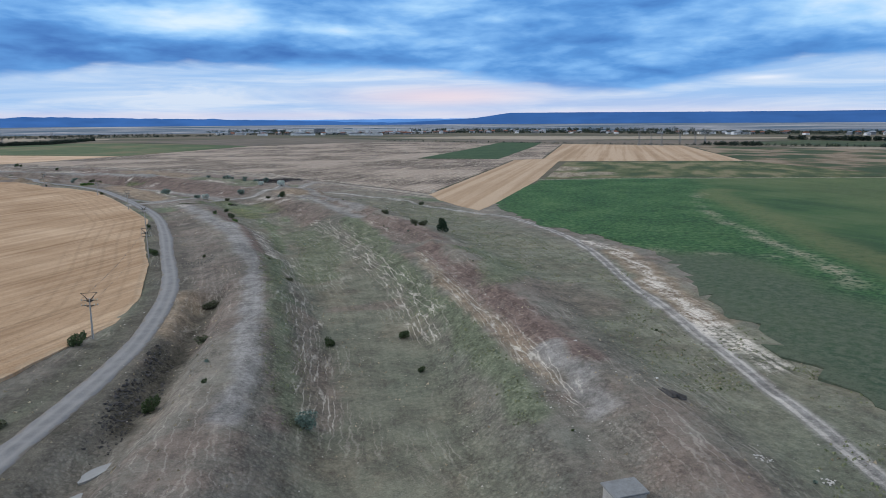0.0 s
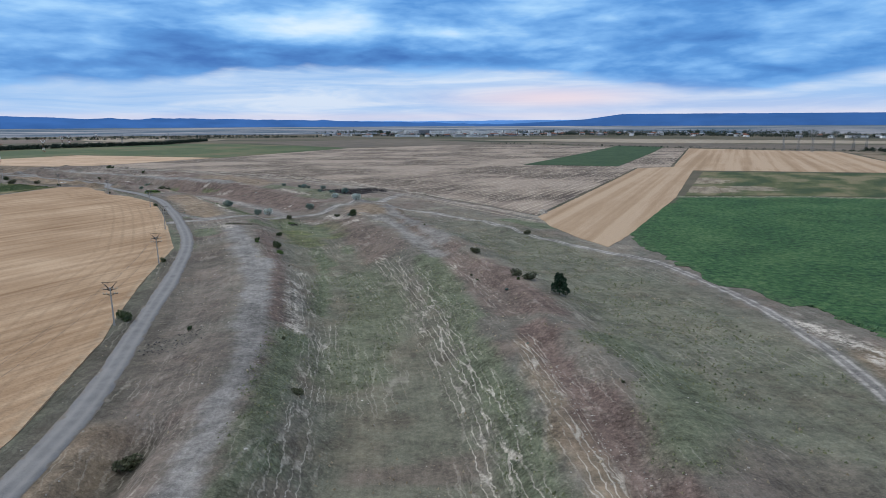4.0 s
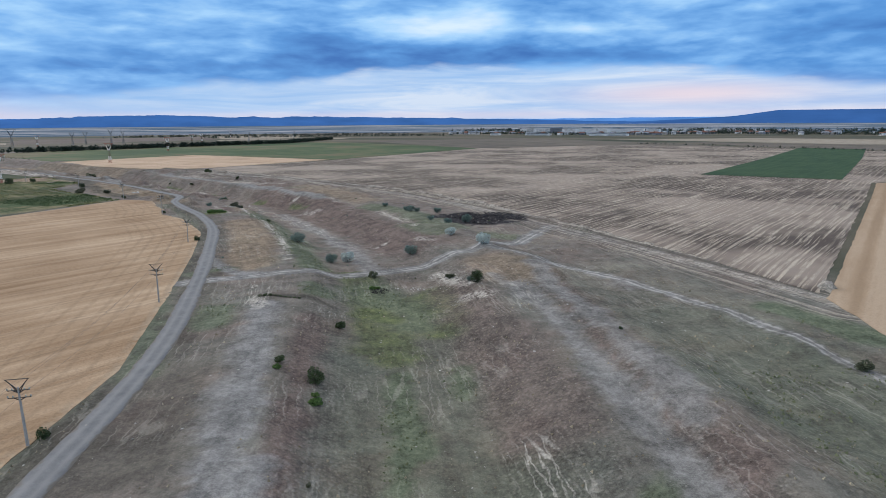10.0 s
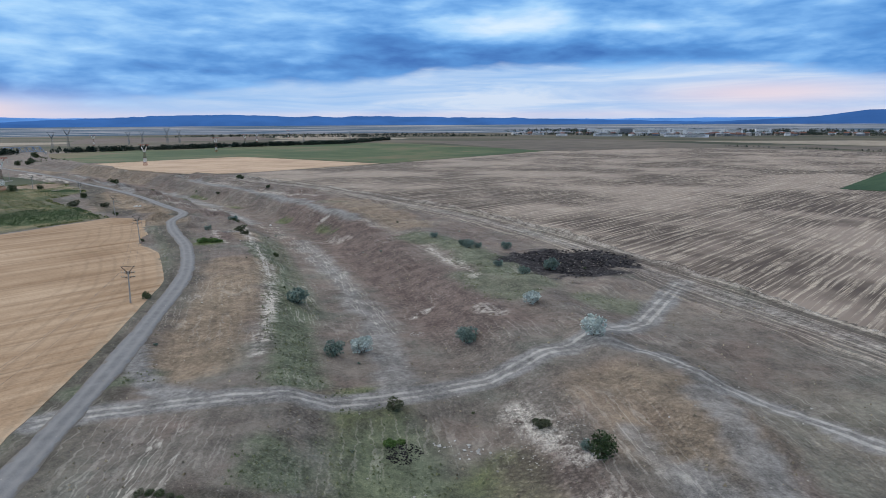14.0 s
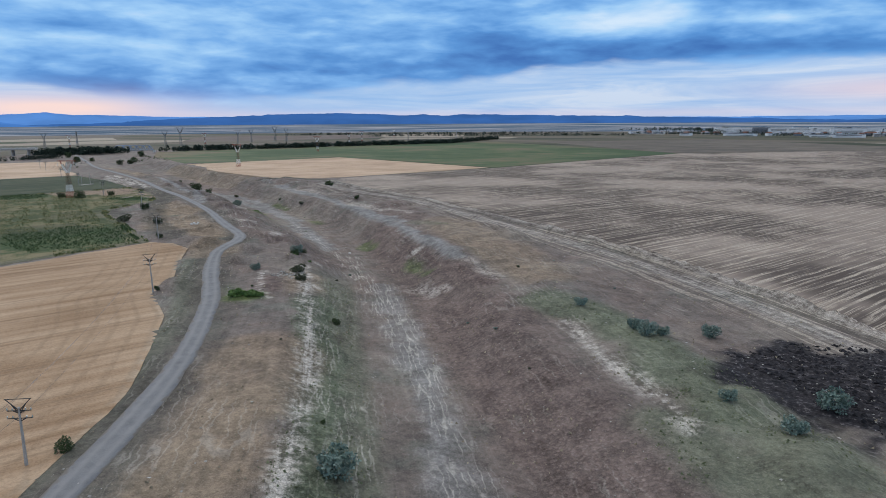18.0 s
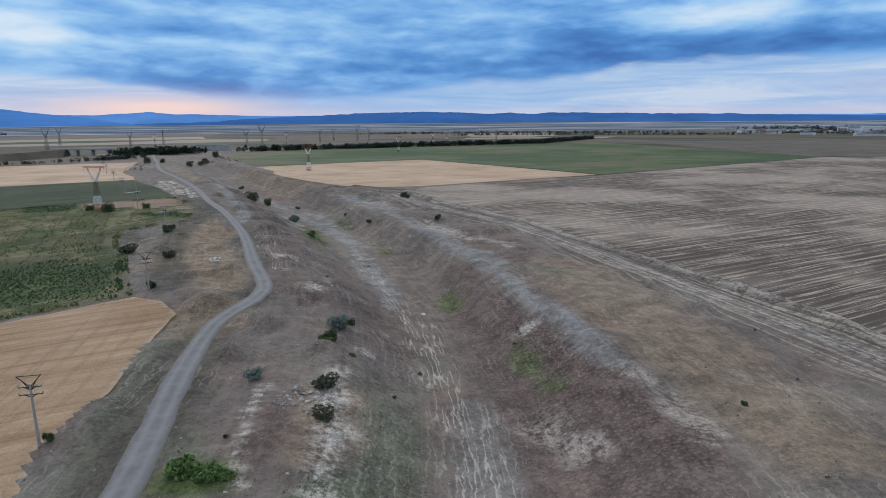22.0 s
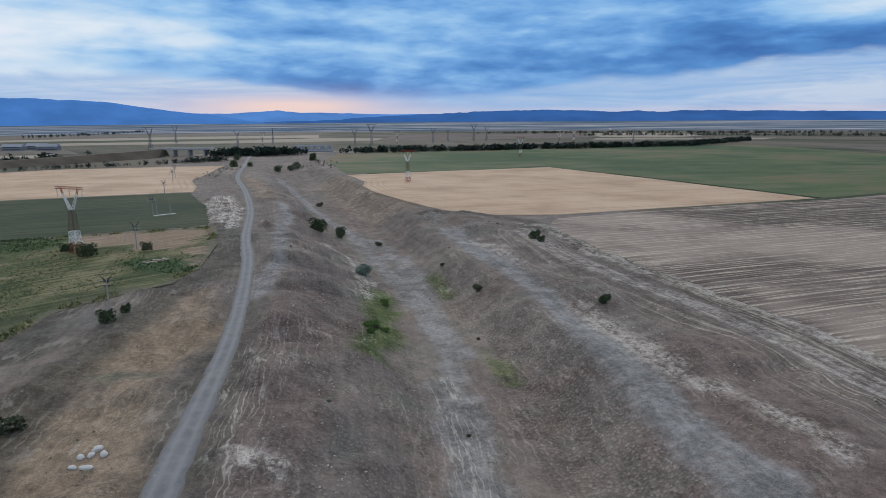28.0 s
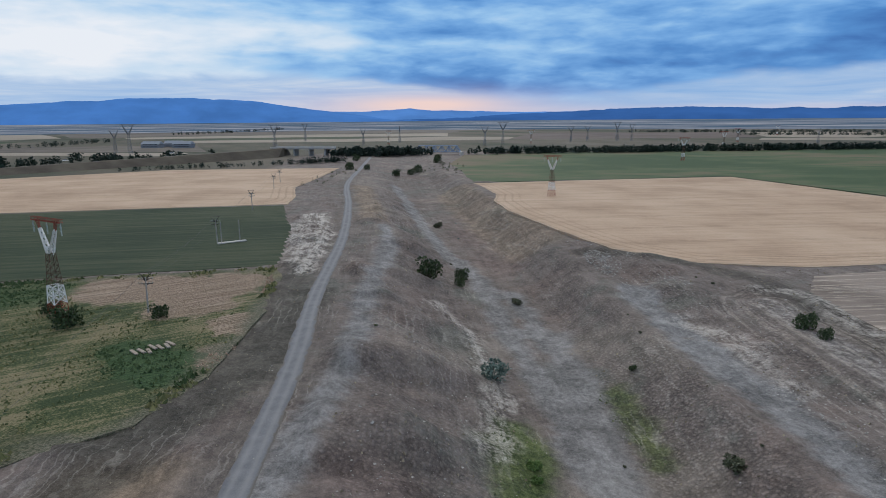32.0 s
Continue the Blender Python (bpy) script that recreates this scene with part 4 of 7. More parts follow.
# ---------- fields ----------
def crop(name, colours, row_angle, row_width, row_depth, patch=0.03, relief=0.15, punch=1.0, trams=0.0, blobs=(), headland=0.0, fray=0.0, streaked=False, stretch=0.02, speckle=0.08):
    """A field's surface: patches, drilled rows at an angle, fine stalks."""
    m, g = material(name)
    p = g.place()
    x, y, z = g.split(p)
    c, s = math.cos(radians(row_angle)), math.sin(radians(row_angle))
    u = g.math("ADD", g.math("MULTIPLY", x, c), g.math("MULTIPLY", y, s))
    v = g.math("ADD", g.math("MULTIPLY", x, -s), g.math("MULTIPLY", y, c))
    big, mid, fine = g.noise(p, patch, 4), g.noise(p, 0.35, 4, 0.6), g.noise(p, 3.0, 5, 0.7)
    rows = g.noise(g.xyz(g.math("MULTIPLY", u, stretch), g.math("MULTIPLY", v, 1.0 / row_width)), 1.0, 3, 0.5, 0.15)
    drill = g.noise(g.xyz(g.math("MULTIPLY", u, 0.05), g.math("MULTIPLY", v, 4.0 / row_width)), 1.0, 3, 0.6, 0.1)
    f = g.math("ADD", g.math("MULTIPLY", big, 1 - row_depth), g.math("MULTIPLY", rows, row_depth))
    f = g.math("ADD", g.math("MULTIPLY", f, 0.8), g.math("ADD", g.math("MULTIPLY", drill, 0.12), g.math("ADD", g.math("MULTIPLY", g.math("SUBTRACT", fine, 0.5), speckle), 0.04)))
    f = g.math("ADD", g.math("MULTIPLY", g.math("SUBTRACT", f, 0.5), punch * 1.5), 0.5)
    col = g.ramp(f, *colours)
    for bx, by, br, weight, ramp in blobs:
        away = g.add("ShaderNodeVectorMath", operation="DISTANCE")
        g.put(away.inputs[0], p)
        g.put(away.inputs[1], (bx, by, 0))
        ragged = g.math("ADD", away.outputs["Value"], g.math("MULTIPLY", g.math("SUBTRACT", g.noise(p, 0.16, 5, 0.65), 0.5), br * 1.6))
        col = g.mix(g.math("MULTIPLY", g.span(ragged, br * 1.1, br * 0.85), weight), col, g.ramp(g.math("ADD", g.math("MULTIPLY", drill, 0.5), g.math("MULTIPLY", fine, 0.5)), *ramp))
    rim = g.attribute("rim")
    if headland:
        turn = g.math("ADD", rim, g.math("MULTIPLY", mid, 1.2))
        lines = g.math("ABSOLUTE", g.math("SUBTRACT", g.math("FRACT", g.math("DIVIDE", turn, 3.4)), 0.5))
        zone = g.math("MULTIPLY", g.span(rim, headland, headland * 0.7), g.span(mid, 0.3, 0.5, 0.3, 1.0))
        col = g.mix(g.math("MULTIPLY", g.math("MULTIPLY", g.span(lines, 0.20, 0.06), zone), 0.30), col, (0.26, 0.185, 0.12))
        col = g.mix(g.math("MULTIPLY", g.span(rim, 2.0, 0.2), g.span(mid, 0.4, 0.55, 0.0, 0.4)), col, (0.50, 0.42, 0.32))
    if fray:
        worn_edge = g.math("ADD", rim, g.math("MULTIPLY", g.math("SUBTRACT", g.noise(p, 0.09, 5, 0.65), 0.5), fray * 2.4))
        col = g.mix(g.span(worn_edge, fray, 0.0), col, g.ramp(fine, (0.38, (0.095, 0.105, 0.065)), (0.5, (0.165, 0.160, 0.115)), (0.62, (0.255, 0.235, 0.175))))
    if streaked:
        clumps = g.noise(p, 0.55, 6, 0.74)
        leaf = g.ramp(g.math("ADD", g.math("MULTIPLY", clumps, 0.75), g.math("MULTIPLY", g.noise(p, 0.05, 4), 0.25)), (0.40, (0.014, 0.048, 0.028)), (0.47, (0.036, 0.105, 0.046)), (0.53, (0.062, 0.145, 0.060)), (0.60, (0.115, 0.200, 0.090)))
        col = g.mix(g.span(g.attribute("lush"), 0.0, 1.0, 0.15, 0.85), col, leaf)
        col = g.mix(g.math("MULTIPLY", g.attribute("olive"), g.span(mid, 0.3, 0.6, 0.4, 0.9)), col, (0.155, 0.175, 0.090))
        col = g.mix(g.math("MULTIPLY", g.attribute("bare"), g.span(clumps, 0.35, 0.6, 0.6, 1.0)), col, g.ramp(clumps, (0.38, (0.055, 0.085, 0.062)), (0.62, (0.120, 0.145, 0.105))))
        col = g.mix(g.math("MULTIPLY", g.attribute("streak"), g.span(clumps, 0.42, 0.54)), col, (0.40, 0.36, 0.29))
    if trams:
        bend = g.math("MULTIPLY", g.noise(p, 0.02, 2), 6.0)
        wheel = g.math("ABSOLUTE", g.math("SUBTRACT", g.math("FRACT", g.math("DIVIDE", g.math("ADD", v, bend), trams)), 0.5))
        pair = g.math("ABSOLUTE", g.math("SUBTRACT", wheel, 0.9 / trams))
        col = g.mix(g.math("MULTIPLY", g.span(pair, 0.5 / trams, 0.2 / trams), g.span(mid, 0.35, 0.55, 0.10, 0.40)), col, (0.24, 0.172, 0.112))
    col = g.mix(g.math("MULTIPLY", g.span(fine, 0.6, 0.3), 0.35), col, g.mix(0.6, col, (0.02, 0.02, 0.012)))
    g.surface(col, 0.95, normal=g.bump(g.math("ADD", g.math("MULTIPLY", fine, 0.5), g.math("MULTIPLY", drill, 1.0)), 0.6, relief), specular=0.1)
    return m


STRAW = ((0.32, (0.44, 0.318, 0.222)), (0.48, (0.55, 0.402, 0.284)), (0.64, (0.63, 0.478, 0.348)))
m_wheat = crop("ripe_stubble", STRAW, 70, 2.2, 0.3, trams=24.0, headland=14.0)
m_wheat_left = crop("ripe_stubble_left", ((0.30, (0.275, 0.176, 0.102)), (0.48, (0.415, 0.288, 0.184)), (0.66, (0.545, 0.402, 0.275))), 73, 3.0, 0.5, 0.03, 0.15, 1.0, 15.0, headland=26.0, stretch=0.01)
m_wheat_strip = crop("ripe_stubble_strip", ((0.36, (0.36, 0.258, 0.170)), (0.46, (0.43, 0.315, 0.215)), (0.56, (0.50, 0.382, 0.275))), 75, 7, 0.8, 0.02, punch=0.9, stretch=0.002)
WITHERED, RANK, DARK = ((0.40, (0.14, 0.105, 0.075)), (0.5, (0.33, 0.245, 0.18)), (0.58, (0.50, 0.40, 0.31))), ((0.40, (0.035, 0.07, 0.032)), (0.60, (0.085, 0.14, 0.06))), ((0.40, (0.05, 0.065, 0.038)), (0.60, (0.11, 0.12, 0.07)))
BLOBS = [(-466, 462, 13, 0.95, WITHERED), (-460, 478, 13, 0.95, WITHERED), (-447, 474, 9, 0.9, WITHERED), (-430, 482, 7, 0.9, WITHERED), (-416, 476, 5, 0.85, WITHERED), (-417, 467, 7, 0.95, RANK), (-410, 469, 4, 0.95, RANK), (-425, 463, 5, 0.8, RANK),
         (-330, 395, 24, 0.7, RANK), (-380, 425, 14, 0.6, DARK), (-350, 400, 16, 0.6, DARK), (-470, 440, 12, 0.7, RANK), (-320, 412, 9, 0.7, DARK), (-392, 450, 8, 0.6, DARK)]
m_green_left = crop("maize", ((0.34, (0.060, 0.085, 0.040)), (0.45, (0.095, 0.120, 0.055)), (0.53, (0.165, 0.165, 0.082)), (0.64, (0.27, 0.235, 0.14))), 100, 1.3, 0.40, 0.07, 0.9, 1.5, 0.0, BLOBS, fray=5.0, speckle=0.5)
m_dark_left = crop("drilled_crop", ((0.36, (0.040, 0.058, 0.036)), (0.50, (0.058, 0.078, 0.046)), (0.64, (0.085, 0.098, 0.060))), 76, 2.0, 0.5, 0.02, 0.3, 1.3)
m_green_far = crop("young_crop", ((0.40, (0.075, 0.115, 0.060)), (0.50, (0.115, 0.150, 0.078)), (0.64, (0.20, 0.165, 0.11))), 65, 20, 0.25, 0.005, 0.2, 1.3)
m_green_right = crop("lucerne", ((0.36, (0.040, 0.085, 0.045)), (0.50, (0.068, 0.125, 0.058)), (0.62, (0.105, 0.150, 0.075))), 116, 9, 0.35, 0.02, 0.8, 1.1, fray=5.0, streaked=True)
m, g = material("raked_stubble")
p = g.place()
x, y, z = g.split(p)
c, w = math.cos(radians(72)), math.sin(radians(72))
u = g.math("ADD", g.math("MULTIPLY", x, c), g.math("MULTIPLY", y, w))
v = g.math("ADD", g.math("MULTIPLY", x, -w), g.math("MULTIPLY", y, c))
bend = g.math("MULTIPLY", g.noise(p, 0.02, 2), 3.0)
row = g.math("ABSOLUTE", g.math("SUBTRACT", g.math("FRACT", g.math("DIVIDE", g.math("ADD", v, bend), 3.4)), 0.5))
swath = g.math("MULTIPLY", g.span(row, 0.17, 0.08), g.span(g.noise(g.xyz(g.math("MULTIPLY", u, 0.022), g.math("MULTIPLY", v, 0.14)), 1.0, 4, 0.6), 0.38, 0.54))
thin = g.math("MULTIPLY", g.span(g.noise(g.xyz(g.math("MULTIPLY", u, 0.022), g.math("MULTIPLY", g.math("ADD", v, bend), 0.95)), 1.0, 4, 0.68, 0.12), 0.50, 0.57), g.span(g.noise(g.xyz(g.math("MULTIPLY", u, 0.09), g.math("MULTIPLY", v, 0.22)), 1.0, 4, 0.65), 0.36, 0.54, 0.1, 1.0))
patch = g.span(g.noise(p, 0.012, 4, 0.6), 0.40, 0.58)
fine = g.noise(p, 2.5, 5, 0.7)
earth = g.mix(patch, (0.315, 0.264, 0.226), (0.108, 0.089, 0.078))
straw = g.math("MULTIPLY", g.math("ADD", g.math("MULTIPLY", swath, 0.38), g.math("MULTIPLY", thin, 0.85)), g.span(fine, 0.34, 0.60, 0.25, 1.0))
col = g.mix(g.math("MINIMUM", straw, 1.0), earth, (0.56, 0.49, 0.405))
g.surface(col, 0.95, normal=g.bump(g.math("ADD", fine, thin), 0.6, 0.15), specular=0.1)
m_stubble = m
PALE = ((0.40, (0.15, 0.12, 0.09)), (0.60, (0.42, 0.37, 0.30)))
m_fallow = crop("fallow", ((0.38, (0.055, 0.085, 0.045)), (0.5, (0.105, 0.125, 0.062)), (0.62, (0.21, 0.195, 0.12))), 75, 22, 0.6, 0.02, punch=1.3, blobs=[(85, 500, 26, 0.9, PALE), (80, 440, 20, 0.9, PALE), (110, 450, 14, 0.8, PALE)])
m_mixed = crop("mixed_fallow", ((0.38, (0.050, 0.080, 0.045)), (0.47, (0.085, 0.105, 0.060)), (0.53, (0.18, 0.145, 0.105)), (0.62, (0.27, 0.22, 0.165))), 165, 60, 0.7, 0.008, punch=1.4)
m_dark_crop = crop("dark_green_crop", ((0.35, (0.040, 0.080, 0.045)), (0.60, (0.060, 0.105, 0.055))), 70, 4, 0.5)


def field(name, poly, mat, label, top=0.12, wobble=0.6, cell=0.0):
    """A flat sheet of crop with an uneven edge and a low side."""
    edge = []
    for i, (a, b) in enumerate(zip(poly, poly[1:] + poly[:1])):
        n = max(1, int(math.dist(a, b) / 3.0)) if math.dist(a, b) < 400 else 12
        for j in range(n):
            t = j / n
            x, y = a[0] + (b[0] - a[0]) * t, a[1] + (b[1] - a[1]) * t
            w = wobble if n > 1 else 0
            edge.append((x + w * noise.noise((x * 0.23, y * 0.23, 1)), y + w * noise.noise((x * 0.23, y * 0.23, 5))))
    n = len(edge)
    inner = []
    if cell:
        xs, ys = [q[0] for q in poly], [q[1] for q in poly]
        mx, my = np.meshgrid(np.arange(min(xs), max(xs), cell), np.arange(min(ys), max(ys), cell))
        mx, my = mx.ravel() + 0.3 * cell * lattice(mx.ravel(), my.ravel(), cell * 1.7, 60), my.ravel() + 0.3 * cell * lattice(mx.ravel(), my.ravel(), cell * 1.7, 61)
        gap = np.abs(along_line(poly + poly[:1], mx, my)[0])
        keep = inside(poly, mx, my) & (gap > max(cell * 0.6, wobble * 1.2))
        inner = list(zip(mx[keep], my[keep]))
    pts, _, tris, *_ = delaunay_2d_cdt([Vector(q) for q in edge + inner], [(i, (i + 1) % n) for i in range(n)], [], 1, 1e-4)
    pts = np.array([(q.x, q.y) for q in pts])
    rim = np.abs(along_line(poly + poly[:1], pts[:, 0], pts[:, 1])[0])
    roll = 0.06 * lattice(pts[:, 0], pts[:, 1], 17, 62) * (rim > 1) if cell else 0 * rim
    verts = [(q[0], q[1], top + r) for q, r in zip(pts, roll)]
    rims = list(rim)
    faces = [tuple(f) for f in tris]
    base = len(verts)
    for x, y in edge:
        verts += [(x, y, top), (x, y, top - 1.2)]
        rims += [0, 0]
    faces += [(base + 2 * i, base + 2 * i + 1, base + 2 * ((i + 1) % n) + 1, base + 2 * ((i + 1) % n)) for i in range(n)]
    me = bpy.data.meshes.new(name)
    me.from_pydata(verts, [], faces)
    me.attributes.new("rim", "FLOAT", "POINT").data.foreach_set("value", rims)
    bm = bmesh.new()
    bm.from_mesh(me)
    bmesh.ops.recalc_face_normals(bm, faces=bm.faces)
    bm.to_mesh(me)
    bm.free()
    me.materials.append(mat)
    return tagged(new(name, me), label, "field", kind="structure")


field("wheat_field", FIELDS["wheat_near"], m_wheat_left, "harvested golden wheat field beside the gravel road", wobble=0.3, cell=3.0)
field("maize_field", FIELDS["maize"], m_green_left, "patchy green and yellowing maize field", 0.07, 1.2, 5.0)
field("crop_field", FIELDS["dark_left"], m_dark_left, "dark green field with fine drilled rows", 0.08, cell=8.0)
field("wheat_field", FIELDS["wheat_far_left"], m_wheat, "pale ripe wheat field behind the maize", cell=8.0)
field("wheat_field", FIELDS["wheat_right"], m_wheat, "pale ripe wheat field with a pylon", cell=6.0)
field("crop_field", FIELDS["green_far"], m_green_far, "wide dull green crop field with brown patches")
field("stubble_field", FIELDS["stubble"], m_stubble, "brown stubble field with pale straw rows", cell=9.0)
field("wheat_strip", FIELDS["wheat_strip"], m_wheat_strip, "long pale wheat strip with a square end")
lucerne = field("lucerne_field", FIELDS["green_right"], m_green_right, "lush dark green lucerne field with pale streaks", 0.07, 5.0, 4.0)
co = np.array([v.co for v in lucerne.data.vertices])
lx, ly = co[:, 0], co[:, 1]
jag = lattice(lx, ly, 7, 63) * 1.5


def band(line, half, edge):
    return step(np.abs(along_line(smooth(line, 8), lx, ly, half + edge + 5)[0]) + jag, half + edge, half)


worn_line = band([(140, 330), (122, 302), (112, 270), (103, 226), (103, 207), (100, 180), (99, 162)], 0.2, 1.5) * step(ly, 345, 300) * (0.5 + 0.5 * lattice(lx, ly, 14, 65))
worn_line = np.maximum(worn_line, band([(103, 226), (103, 207), (100, 180), (99, 160), (94, 135)], 0.8, 2.6) * (0.55 + 0.5 * lattice(lx, ly, 9, 66)))
worn_line = np.maximum(worn_line, band([(59, 176), (79, 171), (97, 166)], 0.3, 1.2) * 0.5)
edge_gap = np.abs(along_line([(64, 405), (117, 411), (300, 404)], lx, ly, 20.0)[0])
worn_line = np.maximum(worn_line, 0.8 * step(edge_gap, 7, 3))
bare = step(np.abs(along_line([(58, 172), (60, 150), (60, 125), (62, 97), (66, 70), (76, 30)], lx, ly, 60.0)[0]) + jag * 2 + 4 * lattice(lx, ly, 15, 64), 34, 14) * step(ly, 180, 166)
for name, values in (("streak", worn_line), ("olive", np.maximum(band([(150, 335), (138, 320), (127, 249), (118, 194), (115, 158), (112, 120)], 3, 9) * 0.8, step(lx, 150, 210) * 0.55)), ("bare", bare),
                     ("lush", step(lx - 0.22 * (ly - 170), 118, 100) * (1 - bare))):
    lucerne.data.attributes.new(name, "FLOAT", "POINT").data.foreach_set("value", np.clip(values, 0, 1).astype(np.float32))
field("fallow_field", FIELDS["fallow_right"], m_fallow, "fallow brown and green field")
field("crop_field", [(-26, 648), (55, 630), (120, 880), (172, 1100), (105, 1138), (40, 880)], m_dark_crop, "dark green rectangular crop field in the stubble", 0.3)

# ---------- gravel road ----------
m, g = material("gravel_road")
p = g.place()
lane = g.attribute("lane")
rut = g.math("ADD", g.math("EXPONENT", g.math("MULTIPLY", g.math("POWER", g.math("SUBTRACT", g.math("ABSOLUTE", lane), 0.45), 2.0), -22.0)), 0.0)
mid, fine = g.noise(p, 0.4, 5, 0.6), g.noise(p, 5.0, 5, 0.7)
col = g.ramp(g.math("ADD", g.math("MULTIPLY", mid, 0.6), g.math("MULTIPLY", fine, 0.4)), (0.35, (0.150, 0.155, 0.168)), (0.65, (0.255, 0.258, 0.266)))
col = g.mix(g.math("MULTIPLY", rut, 0.5), col, (0.30, 0.298, 0.298))
col = g.mix(g.math("MULTIPLY", g.span(g.math("ADD", g.math("ABSOLUTE", lane), g.math("MULTIPLY", g.math("SUBTRACT", mid, 0.5), 1.2)), 0.8, 1.05), 0.9), col, (0.17, 0.155, 0.135))
g.surface(col, 0.93, normal=g.bump(fine, 0.5, 0.08), specular=0.15)
m_road = m
verts, faces, lanes = [], [], []
line = smooth(ROAD, 2.5)
cols = (-1.12, -1.0, -0.45, 0.0, 0.45, 1.0, 1.12)
for i, (x, y) in enumerate(line):
    a, b = line[max(i - 1, 0)], line[min(i + 1, len(line) - 1)]
    n = Vector((b[1] - a[1], a[0] - b[0])).normalized()
    half = 1.95 + 0.3 * noise.noise((i * 0.15, 0, 3)) - (0.3 if x < -320 else 0)
    for c in cols:
        w = half * c + (0.35 * noise.noise((x * 0.4, y * 0.4, c)) if abs(c) > 0.9 else 0)
        verts.append((x + n.x * w, y + n.y * w, 0.15 + (0.10 - 0.05 * abs(c) if abs(c) < 1.05 else -0.25) - (0.03 if abs(c) == 0.45 else 0)))
        lanes.append(c)
w = len(cols)
for i in range(len(line) - 1):
    for j in range(w - 1):
        faces.append((i * w + j, i * w + j + 1, (i + 1) * w + j + 1, (i + 1) * w + j))
me = bpy.data.meshes.new("gravel_road")
me.from_pydata(verts, [], faces)
me.attributes.new("lane", "FLOAT", "POINT").data.foreach_set("value", lanes)
me.polygons.foreach_set("use_smooth", [True] * len(faces))
me.materials.append(m_road)
tagged(new("gravel_road", me), "winding grey gravel road with two wheel ruts", "road", kind="structure")

# ---------- hills on the horizon ----------
BASE = 24.0  # the plain rises towards the hills


def far_plain():
    """The rising plain before the hills, with haze painted into its colour and glow."""
    m, g = material("haze_tinted_plain")
    p = g.place()
    x, y, z = g.split(p)
    ring = g.add("ShaderNodeVectorMath", operation="LENGTH")
    g.put(ring.inputs[0], g.xyz(g.math("ADD", x, 150.0), g.math("SUBTRACT", y, 230.0), 0.0))
    turn = g.math("ARCTAN2", g.math("ADD", x, 150.0), g.math("SUBTRACT", y, 230.0))
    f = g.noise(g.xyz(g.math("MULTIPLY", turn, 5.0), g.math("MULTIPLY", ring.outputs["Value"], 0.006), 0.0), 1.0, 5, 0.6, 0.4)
    # bluish tones and a faint blue emission stand in for the distance haze
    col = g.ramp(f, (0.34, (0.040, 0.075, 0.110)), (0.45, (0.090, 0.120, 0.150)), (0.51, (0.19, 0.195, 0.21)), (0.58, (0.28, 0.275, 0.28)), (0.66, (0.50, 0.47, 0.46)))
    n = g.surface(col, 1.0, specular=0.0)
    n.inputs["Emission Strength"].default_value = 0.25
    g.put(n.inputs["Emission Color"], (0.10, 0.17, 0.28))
    verts, faces = [], []
    angles = np.arange(-50, 121, 1.5)
    radii = (2250, 2500, 2900, 3300, 3700, 4100, 4500, 4850)
    for a in angles:
        for r in radii:
            t = (r - 2250) / 2250
            verts.append((-150 - r * math.sin(radians(a)), 230 + r * math.cos(radians(a)), 0.3 + BASE * t * t))
    w = len(radii)
    for i in range(len(angles) - 1):
        for j in range(w - 1):
            faces.append((i * w + j, (i + 1) * w + j, (i + 1) * w + j + 1, i * w + j + 1))
    me = bpy.data.meshes.new("backdrop_plain")
    me.from_pydata(verts, [], faces)
    me.polygons.foreach_set("use_smooth", [True] * len(faces))
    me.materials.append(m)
    return tagged(new("backdrop_plain", me), "far plain with pale strips and painted haze", "plain", kind="structure")


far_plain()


def hill_range(name, r, profile, colour, label, seed, rough=0.06):
    """A far range: height (m) by azimuth (degrees left of +y) as a bank of land with folds, haze painted in."""
    m, g = material(name)
    p = g.place()
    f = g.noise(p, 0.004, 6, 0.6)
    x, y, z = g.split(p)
    # aerial haze is put into the colour: blue land that glows by itself
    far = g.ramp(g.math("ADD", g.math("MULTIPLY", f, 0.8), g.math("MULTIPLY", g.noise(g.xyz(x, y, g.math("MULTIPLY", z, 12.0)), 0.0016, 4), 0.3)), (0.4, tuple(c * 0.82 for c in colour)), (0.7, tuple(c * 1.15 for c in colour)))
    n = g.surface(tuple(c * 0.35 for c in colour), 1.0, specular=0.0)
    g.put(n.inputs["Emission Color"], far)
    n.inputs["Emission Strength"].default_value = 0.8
    azs = np.arange(profile[0][0], profile[-1][0] + 0.01, 0.25)
    hs = np.interp(azs, [q[0] for q in profile], [q[1] for q in profile])
    verts, faces = [], []
    for i, (a, h) in enumerate(zip(azs, hs)):
        h *= 1 + rough * (noise.noise((a * 0.5, seed, 0)) + 0.5 * noise.noise((a * 1.7, seed, 4)) + 0.25 * noise.noise((a * 5.0, seed, 8)))
        for j, (back, up) in enumerate(((0, -1), (60, 0.16), (140, 0.38), (240, 0.66), (330, 0.9), (400, 1.0), (600, -0.1))):
            rr = r + back + 45 * noise.noise((a * 0.8, j * 0.6, seed)) * (0 < j < 5)
            verts.append((-150 - rr * math.sin(radians(a)), 230 + rr * math.cos(radians(a)), BASE + max(h * 1.06 - BASE, 0.5) * up if up > 0 else 4))
    for i in range(len(azs) - 1):
        for j in range(6):
            faces.append((i * 7 + j, (i + 1) * 7 + j, (i + 1) * 7 + j + 1, i * 7 + j + 1))
    me = bpy.data.meshes.new(name)
    me.from_pydata(verts, [], faces)
    me.polygons.foreach_set("use_smooth", [True] * len(faces))
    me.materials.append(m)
    return tagged(new(name, me), label, "hills", kind="structure")


